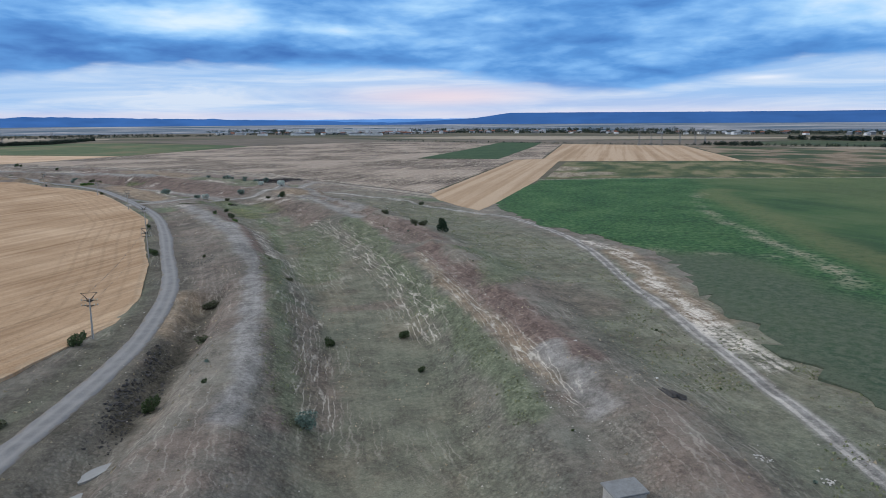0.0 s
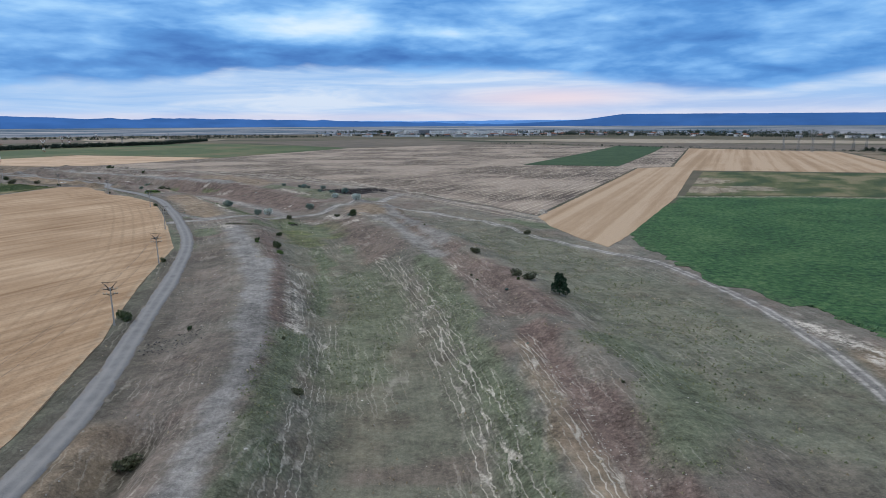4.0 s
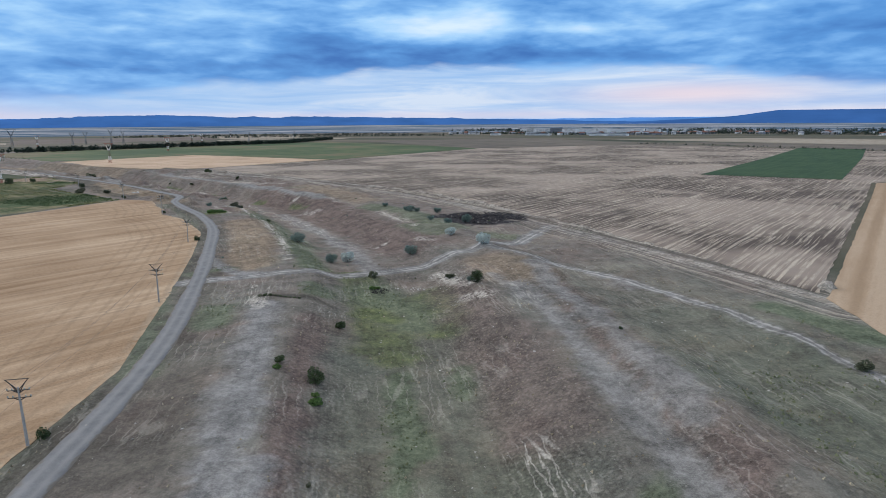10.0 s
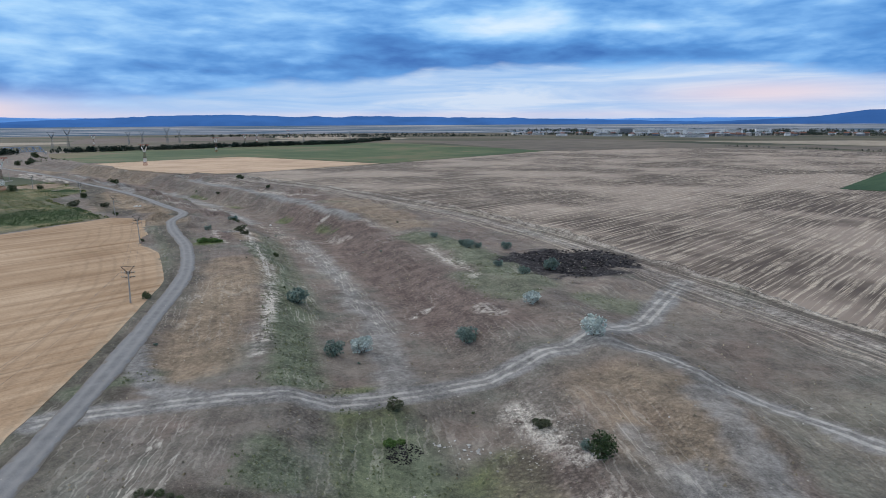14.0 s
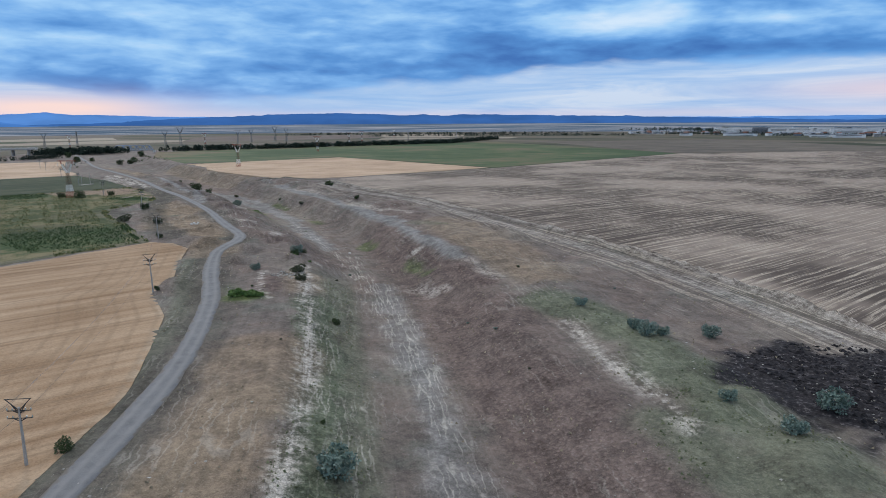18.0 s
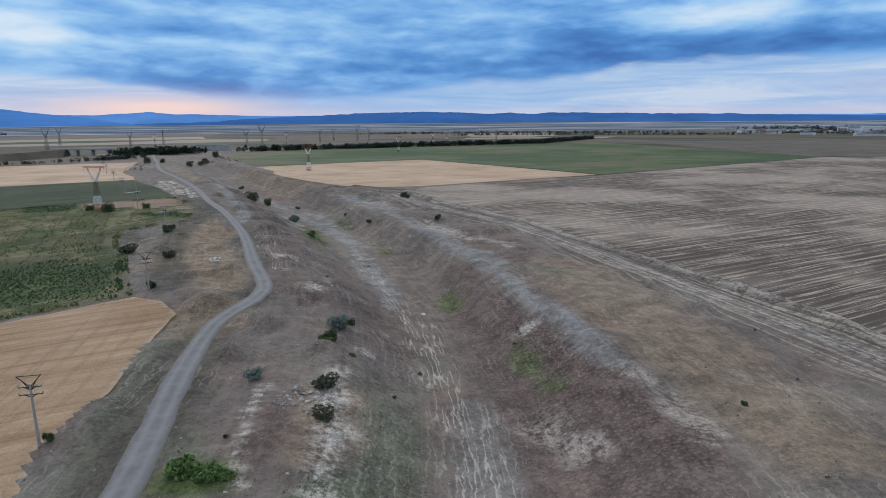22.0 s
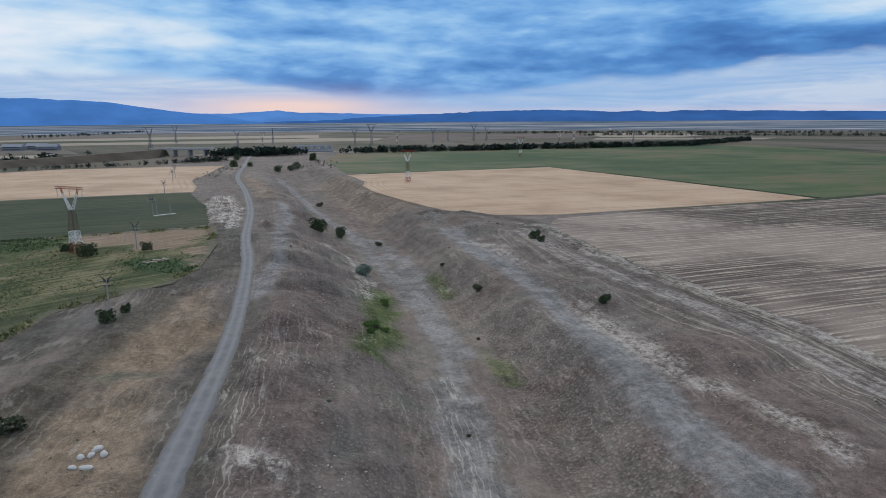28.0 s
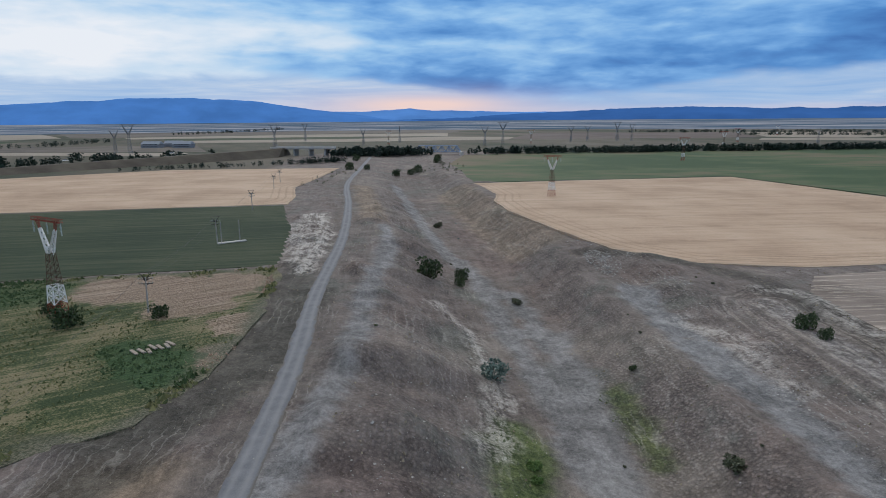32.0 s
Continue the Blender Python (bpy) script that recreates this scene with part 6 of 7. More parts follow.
big = pylon()
big.matrix_basis = pose(-448, 451, 0, 0, 0, 35)
grey = pylon(False)
grey.matrix_basis = pose(-1068, 593, 0, 0, 0, 40) @ Matrix.Diagonal((1.6, 1.6, 1.6, 1))
PYLONS = [copy_thing(big, pose(x, y, 0, 0, 0, a)) for x, y, a in ((-560, 634, 20), (-711, 863, 25), (-851, 1063, 25), (-957, 1206, 25), (-1174, 769, 60), (-1091, 954, 60), (-1137, 1513, 30))]
for k, (x, y, s) in enumerate(((-1394, 697, 1.5), (-1159, 727, 1.2), (-1063, 865, 1.3), (-1080, 902, 1.6), (-1092, 1023, 1.2), (-1114, 1069, 1.2), (-1088, 1104, 1.5), (-1075, 1121, 1.3), (-1110, 440, 1.7),
                                (-1120, 425, 1.4), (292, 946, 1.2), (309, 943, 1.2), (317, 920, 1.2), (365, 979, 1.2), (387, 975, 1.2), (401, 972, 1.2), (-820, 1180, 1.1), (-800, 1300, 1.1), (-1240, 810, 1.3))):
    ob = copy_thing(grey, pose(x, y, 0, 0, 0, 40 + 7 * k))
    ob.matrix_basis = pose(x, y, 0, 0, 0, 40 + 7 * k) @ Matrix.Diagonal((s, s, s, 1))
for ob in [o for o in scene.objects if o.name.startswith("pylon") and o.parent is None]:
    tagged(ob, "tall steel lattice pylon standing in a field", "pylon", "pylons")
tagged(big, "red and white lattice pylon with V-shaped head", "pylon", "pylons")
for ob in PYLONS:
    tagged(ob, "red and white lattice pylon with V-shaped head", "pylon", "pylons")


# ---------- far woods, one mesh of leafy clumps for each belt ----------
def woods(name, line, count, spread, h0, h1, label, seed, leaf=1.9, per=60, mat=None):
    rng = random.Random(seed)
    verts, faces = [], []
    p = [Vector((*q, 0)) for q in line]
    lens = [(b - a).length for a, b in zip(p, p[1:])]
    for _ in range(count):
        u = rng.random() * sum(lens)
        for (a, b), n in zip(zip(p, p[1:]), lens):
            if u <= n:
                break
            u -= n
        c = a.lerp(b, min(u / n, 1)) + Vector((rng.gauss(0, spread), rng.gauss(0, spread), 0))
        h = rng.uniform(h0, h1)
        k = leaf * h / 9
        lumps = [(c + Vector((0, 0, h * 0.55)), (h * 0.46, h * 0.46, h * 0.46)), (c + Vector((h * 0.25, 0, h * 0.4)), (h * 0.26, h * 0.26, h * 0.3)), (c + Vector((-h * 0.2, h * 0.15, h * 0.35)), (h * 0.28, h * 0.28, h * 0.32))]
        v, f = foliage(rng, lumps, per, k)
        i = len(verts)
        verts += v
        faces += [tuple(j + i for j in q) for q in f]
    me = bpy.data.meshes.new(name)
    me.from_pydata(verts, [], faces)
    me.materials.append(mat or m_far_leaf)
    return tagged(new(name, me), label, "trees", kind="stuff")


woods("tree_belt", [(-935, 630), (-905, 705)], 130, 8, 5, 9.5, "dark green belt of trees beside the railway", 31)
woods("tree_belt", [(-893, 765), (-840, 905), (-800, 1030), (-740, 1190)], 420, 6, 3.5, 8, "long dark tree belt behind the crop field", 32)
woods("tree_belt", [(-740, 1190), (-765, 1300), (-790, 1430)], 150, 6, 4, 7.5, "long dark tree belt behind the crop field", 33)
woods("scrub_belt", [(-900, 330), (-940, 390), (-962, 450), (-985, 500)], 60, 14, 4, 9, "scrubby trees behind the road bank", 34)
woods("tree_line", [(-1300, 240), (-1390, 335), (-1560, 380)], 50, 10, 5, 8, "far row of trees", 35, 1.6, 30)
woods("tree_row", [(-2000, 510), (-2190, 645), (-2640, 880)], 70, 10, 6, 9, "far row of roadside trees", 36, 1.8, 24)
woods("hedge", [(-830, 440), (-830, 480), (-831, 520), (-837, 562), (-842, 612)], 80, 2.0, 2.2, 4.4, "young trees in a row behind the wheat", 37, 1.6, 26)
woods("hedge", [(-838, 570), (-842, 612)], 40, 3.0, 3.5, 6, "dense dark hedge behind the wheat", 38, 1.6, 30)
woods("hedgerow", [(-110, 1262), (40, 1165), (191, 1048), (380, 938)], 130, 2.5, 1.5, 3.2, "thin dark hedgerow along a field edge", 39, 2.2, 16)
woods("tree_belt", [(390, 950), (425, 925), (455, 905)], 36, 4, 4, 7, "dark bushy belt beyond the fields", 40)
woods("tree_belt", [(640, 1180), (720, 1090), (820, 1010)], 90, 7, 6, 9, "dark bushy belt beyond the fields", 41)
woods("hedgerow", [(380, 938), (470, 880), (570, 830), (680, 790)], 90, 3, 2.5, 5, "dark bushy hedgerow along a field edge", 50, 1.9, 24)
woods("far_wood", [(-1500, 1500), (-1250, 1750), (-900, 2000)], 330, 20, 4, 7.5, "far dark woods on the plain", 42, 2.0, 18)
woods("far_wood", [(-1200, 1500), (-950, 1700), (-650, 1850)], 240, 14, 4, 7, "far dark woods on the plain", 43, 2.0, 18)
woods("town_trees", [(-700, 2040), (-480, 2030), (-300, 1960), (-140, 2020), (40, 2120), (400, 1980), (640, 1720), (880, 1620), (1150, 1480)], 1150, 36, 4, 7.5, "dark trees among the town's houses", 44, 1.9, 18)
woods("town_trees", [(-620, 2330), (-420, 2290), (-200, 2250), (60, 2260), (420, 2110), (700, 1850), (960, 1740), (1300, 1560)], 1000, 50, 5, 10, "dark trees between the town's blocks", 48, 1.9, 18)
woods("town_trees", [(-900, 2600), (-500, 2620), (-200, 2560), (200, 2500), (500, 2350), (800, 2100)], 420, 80, 8, 14, "dark woods behind the town", 49, 2.1, 14)
woods("heap_scrub", [(-735, 640), (-715, 628), (-700, 616)], 16, 4, 1.5, 3, "scrub on an earth heap", 45, 1.4, 40, m_leaf_dull)
woods("roadside_weeds", [(-770, 600), (-700, 562), (-650, 545)], 26, 5, 1.0, 2.2, "green weeds beside the wheat", 46, 1.5, 30, m_leaf_dull)
woods("bank_weeds", [(-800, 680), (-740, 662), (-690, 645)], 40, 5, 1.0, 2.4, "green weeds on the channel's edge", 47, 1.5, 30, m_leaf_dull)

# ---------- far fields ----------
m_band = {"straw": crop("far_straw", ((0.35, (0.29, 0.25, 0.20)), (0.65, (0.40, 0.355, 0.29))), 70, 18, 0.5, 0.004),
          "earth": crop("far_earth", ((0.35, (0.13, 0.105, 0.095)), (0.65, (0.20, 0.165, 0.145))), 70, 25, 0.5, 0.004),
          "green": crop("far_green", ((0.35, (0.050, 0.075, 0.045)), (0.65, (0.095, 0.115, 0.065))), 70, 25, 0.5, 0.004),
          "tan": crop("far_tan", ((0.35, (0.125, 0.112, 0.098)), (0.65, (0.205, 0.18, 0.15))), 70, 25, 0.5, 0.004)}
NAMES = {"straw": "far pale straw field on the plain", "earth": "far ploughed brown field", "green": "far dull green field", "tan": "far tan stubble field"}
for kind, poly in (
        ("straw", [(-1429, 486), (-1308, 770), (-1255, 1012), (-1359, 1084), (-1478, 997), (-1450, 813), (-1551, 488)]),
        ("green", [(-1570, 480), (-1470, 815), (-1560, 860), (-1700, 480)]), ("straw", [(-1600, 860), (-1500, 1010), (-1740, 1120), (-1850, 800), (-1850, 400), (-1710, 420)]),
        ("earth", [(-1250, 1020), (-1370, 1095), (-1620, 1300), (-1350, 1650), (-1080, 1400)]), ("tan", [(-1880, 300), (-1880, 800), (-1760, 1130), (-2300, 1500), (-2600, 700), (-2500, 200)]),
        ("straw", [(-1330, 1660), (-1100, 1440), (-980, 1500), (-1000, 1640), (-1250, 1900)]), ("green", [(-2650, 600), (-2350, 1500), (-2900, 1900), (-3300, 700)]),
        ("straw", [(-2000, 1650), (-1500, 2100), (-1450, 2300), (-2200, 1800)]), ("tan", [(-1260, 1950), (-960, 2100), (-800, 2500), (-1400, 2300)]),
        ("straw", [(-1500, 2450), (-900, 2700), (-900, 2800), (-1600, 2560)]), ("tan", [(-1250, 250), (-1100, 520), (-1300, 520), (-1420, 240)]),
        ("straw", [(-1150, 300), (-1020, 480), (-1080, 500), (-1210, 300)]), ("tan", [(-320, 1045), (-150, 1206), (36, 1156), (-60, 1300), (-400, 1600), (-650, 1330)]),
        ("straw", [(-1000, 1300), (-800, 1500), (-830, 1600), (-1060, 1380)]), ("straw", [(-180, 1500), (200, 1290), (700, 1250), (900, 1100), (960, 1180), (600, 1450), (100, 1640)]),
        ("tan", [(60, 1160), (195, 1055), (400, 985), (620, 1160), (200, 1280), (-50, 1380)]), ("green", [(440, 980), (620, 830), (760, 900), (640, 1140)]),
        ("straw", [(460, 845), (480, 820), (640, 690), (760, 720), (590, 840)]),
        ("green", [(-1700, 250), (-1420, 200), (-1250, -50), (-1700, -100)]), ("straw", [(-2500, 150), (-1900, 280), (-1750, 100), (-2500, -200)])):
    field("far_field", poly, m_band[kind], NAMES[kind], 0.05, 0)

field("far_field", [(360, 930), (278, 578), (304, 408), (425, 342), (900, 380), (760, 660), (640, 684), (470, 812), (440, 850)], m_mixed, "mixed green and brown fallow field", 0.05, 0)

# ---------- town ----------
m_render = [plain("pale_render", (0.78, 0.79, 0.80), 0.9), plain("grey_render", (0.22, 0.24, 0.27), 0.9), plain("cream_render", (0.36, 0.35, 0.34), 0.9)]
m_tiles = [plain("tile_roof", (0.20, 0.10, 0.075), 0.9), plain("sheet_roof", (0.30, 0.33, 0.37), 0.6)]
m_pane = plain("dark_panes", (0.04, 0.05, 0.06), 0.25)


def building(x, y, w, d, h, turn, wall, roof, gable):
    ob = empty("building", pose(x, y, 0, 0, 0, turn), "long pale flat-roofed block in the far town" if not gable else "small house with a pitched roof in the far town", "building", "town buildings")
    bm = bmesh.new()
    box(bm, (0, 0, h / 2 - 0.5), (w, d, h + 1))
    part("wall", bm, wall, ob)
    bm = bmesh.new()
    if gable:
        v = [bm.verts.new(q) for q in ((-w / 2 - 0.4, -d / 2 - 0.4, h + 0.51), (w / 2 + 0.4, -d / 2 - 0.4, h + 0.51), (w / 2 + 0.4, d / 2 + 0.4, h + 0.51), (-w / 2 - 0.4, d / 2 + 0.4, h + 0.51), (-w / 2, 0, h + d * 0.35), (w / 2, 0, h + d * 0.35))]
        for q in ((0, 1, 5, 4), (2, 3, 4, 5), (1, 2, 5), (3, 0, 4), (3, 2, 1, 0)):
            bm.faces.new([v[i] for i in q])
    else:
        box(bm, (0, 0, h + 0.8), (w + 0.6, d + 0.6, 0.5))
    part("roof", bm, roof, ob)
    for s in (-1, 1):
        for i in range(max(2, int(h / 3.2))):
            bm = bmesh.new()
            box(bm, (0, s * (d / 2 + 0.02), 1.6 + 3.0 * i), (w * 0.8, 0.1, 0.8))
            part("window_band", bm, m_pane, ob)
    return ob


rng = random.Random(77)
for x, y, w, h in ((-470, 2225, 62, 15), (-428, 2210, 40, 16), (-372, 2200, 70, 13), (-330, 2175, 60, 14), (-290, 2190, 40, 17), (-262, 2150, 55, 15), (-222, 2130, 75, 14), (-180, 2150, 50, 15), (-130, 2160, 42, 13), (-520, 2270, 40, 13), (-560, 2330, 30, 12),
                   (-400, 2330, 70, 16), (-300, 2360, 60, 15), (-200, 2330, 50, 14), (-60, 2330, 40, 13), (30, 2280, 36, 12)):
    building(x, y, w, rng.uniform(12, 16), h, rng.uniform(-14, 14), rng.choice(m_render[:2] + m_render[:1]), m_tiles[1], False)
for x, y, w in ((-416, 1890, 70), (-200, 1820, 55), (-536, 1890, 26), (-250, 1840, 40), (-700, 2060, 60), (-640, 2010, 34), (760, 1640, 60), (700, 1690, 44), (1080, 1500, 40)):
    building(x, y, w, rng.uniform(12, 18), rng.uniform(4, 6), rng.uniform(-12, 12), m_render[0], m_tiles[1], False)
line = [(-720, 2060), (-480, 2010), (-300, 1950), (-140, 1990), (30, 2110), (400, 1980), (640, 1720), (880, 1620), (1120, 1500)]
for i in range(110):
    j = min(int(rng.random() * 8), 7)
    t = rng.random()
    x = line[j][0] + (line[j + 1][0] - line[j][0]) * t + rng.gauss(0, 30)
    y = line[j][1] + (line[j + 1][1] - line[j][1]) * t + rng.gauss(0, 45)
    building(x, y, rng.uniform(9, 16), rng.uniform(8, 11), rng.uniform(3.5, 6), rng.uniform(-60, 60), rng.choice(m_render), rng.choice(m_tiles), True)
for x, y in ((-1258, 462), (-1236, 500), (-1270, 490)):
    building(x, y, 26, 12, 4.5, 60, m_render[1], m_tiles[1], True)

# ---------- road bank, underpass and railway bridge ----------
m_bank = crop("bank_grass", ((0.35, (0.10, 0.085, 0.07)), (0.65, (0.16, 0.14, 0.11))), 90, 8, 0.3, 0.05)
bank_line = [(-760, 200), (-830, 330), (-880, 430), (-930, 530), (-962, 585)]
verts, faces = [], []
for i, (x, y) in enumerate(smooth(bank_line, 20)):
    h = 1.0 + 7.0 * min(1, i / 20)
    for o, z in ((26, -0.5), (8, h), (-8, h), (-26, -0.5)):
        verts.append((x + o * 0.9, y - o * 0.42, z))
n = len(verts) // 4
for i in range(n - 1):
    for j in range(3):
        faces.append((i * 4 + j, i * 4 + j + 1, i * 4 + j + 5, i * 4 + j + 4))
faces += [(0, 3, 2, 1), (n * 4 - 4, n * 4 - 3, n * 4 - 2, n * 4 - 1)]
me = bpy.data.meshes.new("road_bank")
me.from_pydata(verts, [], faces)
me.materials.append(m_bank)
tagged(new("road_bank", me), "brown grassy road embankment rising to an overpass", "embankment", kind="structure")

overpass = empty("overpass", pose(-958, 603, 0, 0, 0, 58), "grey concrete overpass on square piers", "bridge")
bm = bmesh.new()
box(bm, (0, 0, 7.4), (64, 14, 1.4), bevel=0.1)
part("deck", bm, m_concrete, overpass)
for y in (-6.8, 6.8):
    bm = bmesh.new()
    box(bm, (0, y, 8.6), (64, 0.3, 1.0))
    part("parapet", bm, m_pale_concrete, overpass)
for x in (-24, -8, 8, 24):
    bm = bmesh.new()
    box(bm, (x, 0, 3.2), (1.6, 11, 7), bevel=0.1)
    part("pier", bm, m_concrete, overpass)

m_bridge = plain("blue_grey_paint", (0.26, 0.32, 0.42), 0.6)
bridge = empty("truss_bridge", pose(-903, 727, 0, 0, 0, 57), "blue-grey steel truss railway bridge", "bridge")
for y in (-3, 3):
    pairs = [((-23, y, 3), (23, y, 3)), ((-19, y, 9), (19, y, 9)), ((-23, y, 3), (-19, y, 9)), ((23, y, 3), (19, y, 9))]
    for i in range(6):
        x = -23 + i * 7.67
        pairs += [((x, y, 3), (x + 3.83, y, 9)), ((x + 3.83, y, 9), (x + 7.67, y, 3)), ((x + 3.83, y, 3), (x + 3.83, y, 9))]
    part("truss", bar_mesh(pairs, 0.32), m_bridge, bridge)
bm = bmesh.new()
box(bm, (0, 0, 2.7), (48, 7, 0.7))
part("deck", bm, m_galvanised, bridge)
part("top_bracing", bar_mesh([((x, -3, 9), (x + 7, 3, 9)) for x in (-19, -12, -5, 2, 9)], 0.15), m_bridge, bridge)
for x in (-24, 24):
    bm = bmesh.new()
    box(bm, (x, 0, 1.2), (3, 9, 3.2), bevel=0.1)
    part("abutment", bm, m_pale_concrete, bridge)

# ---------- cars on the bank road ----------
m_tyre = plain("tyre_rubber", (0.02, 0.02, 0.02), 0.9)
for k, (x, y, h, colour, words) in enumerate(((-868, 405, 6.3, m_white, "white car on the bank road"), (-905, 480, 8.0, m_white, "white van on the bank road"))):
    car = empty("car", pose(x, y, h, 0, 0, 116), words, "car")
    bm = bmesh.new()
    box(bm, (0, 0, 0.75), (4.3, 1.75, 0.7), bevel=0.15)
    part("body", bm, colour, car)
    bm = bmesh.new()
    box(bm, (-0.2, 0, 1.35), (2.3, 1.55, 0.6), bevel=0.2)
    part("cabin", bm, m_pane, car)
    for sx in (-1.35, 1.35):
        for sy in (-0.8, 0.8):
            bm = bmesh.new()
            rod(bm, (sx, sy - 0.1, 0.33), (sx, sy + 0.1, 0.33), 0.33, sides=12)
            part("wheel", bm, m_tyre, car)

# ---------- loose stones, rubble and debris ----------
def stones(name, places, mat, label, seed, flat_z=0.6):
    """Irregular small rocks joined into one object."""
    rng = random.Random(seed)
    base = [(-1, 0, 0), (1, 0, 0), (0, -1, 0), (0, 1, 0), (0, 0, -1), (0, 0, 1)]
    tri = [(0, 2, 5), (2, 1, 5), (1, 3, 5), (3, 0, 5), (2, 0, 4), (1, 2, 4), (3, 1, 4), (0, 3, 4)]
    xy = np.array([p[:2] for p in places])
    zs = height(xy[:, 0], xy[:, 1])
    verts, faces = [], []
    for (x, y, r), z in zip(places, zs):
        a = rng.random() * 6.28
        c, s = math.cos(a), math.sin(a)
        i = len(verts)
        for v in base:
            k = [q * r * rng.uniform(0.6, 1.3) + rng.uniform(-0.25, 0.25) * r for q in v]
            verts.append((x + c * k[0] - s * k[1], y + s * k[0] + c * k[1], z + flat_z * k[2] + r * 0.15))
        faces += [tuple(i + j for j in q) for q in tri]
    me = bpy.data.meshes.new(name)
    me.from_pydata(verts, [], faces)
    me.materials.append(mat)
    return tagged(new(name, me), label, "stones", kind="stuff")


rng = random.Random(5)


def strew(n, lo, hi, d0, d1, r0, r1):
    """Random places along the channel between two offsets."""
    out = []
    axis = np.array(AXIS)
    arc = np.concatenate([[0], np.cumsum(np.hypot(*np.diff(axis, axis=0).T))])
    for _ in range(n):
        s, d = rng.uniform(lo, hi), rng.uniform(d0, d1)
        i = min(int(np.searchsorted(arc, s)), len(axis) - 1)
        v = axis[i] - axis[i - 1]
        v = v / np.hypot(*v)
        c = axis[i - 1] + v * (s - arc[i - 1])
        out.append((c[0] + v[1] * d, c[1] - v[0] * d, r0 + (r1 - r0) * rng.random() ** 3))
    return out


m_water = plain("murky_water", (0.30, 0.31, 0.32), 0.08, spread=0.1)
m_slag = leafy("slag", (0.028, 0.028, 0.030), (0.125, 0.122, 0.125), 0.9)
stones("scattered_stones", strew(5200, 440, 1250, -48, 62, 0.05, 0.22), m_stone, "pale stones scattered over the ground", 61)
stones("scattered_stones", strew(1800, 1000, 1200, 24, 36, 0.06, 0.25) + strew(900, 980, 1130, -34, -18, 0.06, 0.25) + strew(900, 460, 560, 20, 25, 0.05, 0.2), m_stone, "grey rubble strewn along the bank", 62)
stones("scattered_litter", strew(260, 440, 1200, -40, 50, 0.08, 0.3), m_white_stone, "small white litter on the ground", 63, 0.3)


def heap(cx, cy, rx, ry, n, r0, r1, turn=0.0):
    out = []
    for _ in range(n):
        a, q = rng.random() * 6.28, rng.random() ** 0.6
        u, v = math.cos(a) * q * rx, math.sin(a) * q * ry
        c, s = math.cos(turn), math.sin(turn)
        out.append((cx + c * u - s * v, cy + s * u + c * v, r0 + (r1 - r0) * rng.random() ** 2))
    return out


BURNT = [(-127, 408), (-121, 420), (-114, 426), (-104, 427), (-97, 421), (-93, 411), (-97, 402), (-103, 389), (-107, 392), (-113, 398), (-120, 402)]
burnt = [q for q in heap(-110, 408, 19, 21, 2600, 0.10, 0.5) if inside(BURNT, np.array([q[0] + 2 * noise.noise((q[0] * 0.3, q[1] * 0.3, 0))]), np.array([q[1]]))[0]]
stones("burnt_heap", burnt, m_ash, "black burnt dump of charred debris", 64, 0.5)
stones("burnt_litter", [q for q in heap(-110, 408, 16, 17, 150, 0.06, 0.22) if inside(BURNT, np.array([q[0]]), np.array([q[1]]))[0]], m_stone, "pale scraps in the burnt dump", 65)
stones("black_spoil", heap(-44, 83, 2.6, 10, 520, 0.08, 0.38, 0.12) + heap(-46.5, 96, 2.0, 6, 220, 0.08, 0.34, 0.3) + heap(-42.5, 72, 1.8, 5, 140, 0.08, 0.3, 0.1), m_slag, "dark slag tipped down the ditch side", 66, 0.6)
stones("slag_patch", heap(-66, 165, 5, 7, 200, 0.06, 0.26), m_slag, "dark slag patch on the left bank", 67)
stones("dark_gravel", heap(-103, 306, 2.4, 2.4, 260, 0.06, 0.2), m_ash, "small dark gravel patch", 68)
stones("white_litter", heap(-97, 310, 4, 2, 26, 0.12, 0.4), m_white_stone, "white rubbish bags in the channel", 69)
stones("pale_scree", heap(-88, 314, 9, 5, 420, 0.04, 0.18, 2.4) + heap(-80, 300, 3, 3, 120, 0.04, 0.16), m_stone, "pale stony scree on the slope", 70, 0.3)
stones("pale_scree", heap(-224, 451, 4, 3, 160, 0.04, 0.16) + heap(-123, 346, 1.5, 1.5, 60, 0.06, 0.2), m_stone, "pale stony patch on the slope", 71, 0.3)
stones("pale_scree", strew(700, 1000, 1110, 26, 34, 0.04, 0.16), m_stone, "pale stony scree beside the crest track", 74, 0.4)
stones("grey_rubble", heap(-448, 575, 12, 4, 500, 0.1, 0.4, -0.4) + heap(-228, 406, 5, 5, 200, 0.1, 0.4), m_stone, "grey tipped rubble among weeds", 72)


def boulder(x, y, size, turn, words, mat, name="boulder"):
    bm = bmesh.new()
    bmesh.ops.create_icosphere(bm, subdivisions=2, radius=1)
    for v in bm.verts:
        k = 1 + 0.28 * noise.noise(v.co * 1.4 + Vector((x, y, 0)))
        v.co = Vector((v.co.x * size[0] * k, v.co.y * size[1] * k, max(v.co.z, -0.5) * size[2] * k))
    me = bpy.data.meshes.new(name)
    bm.to_mesh(me)
    bm.free()
    me.materials.append(mat)
    ob = tagged(new(name, me), words, "rubble", "white rubble")
    ob.matrix_basis = pose(x, y, floor_at(x, y) + size[2] * 0.4, 0, 0, turn)
    return ob


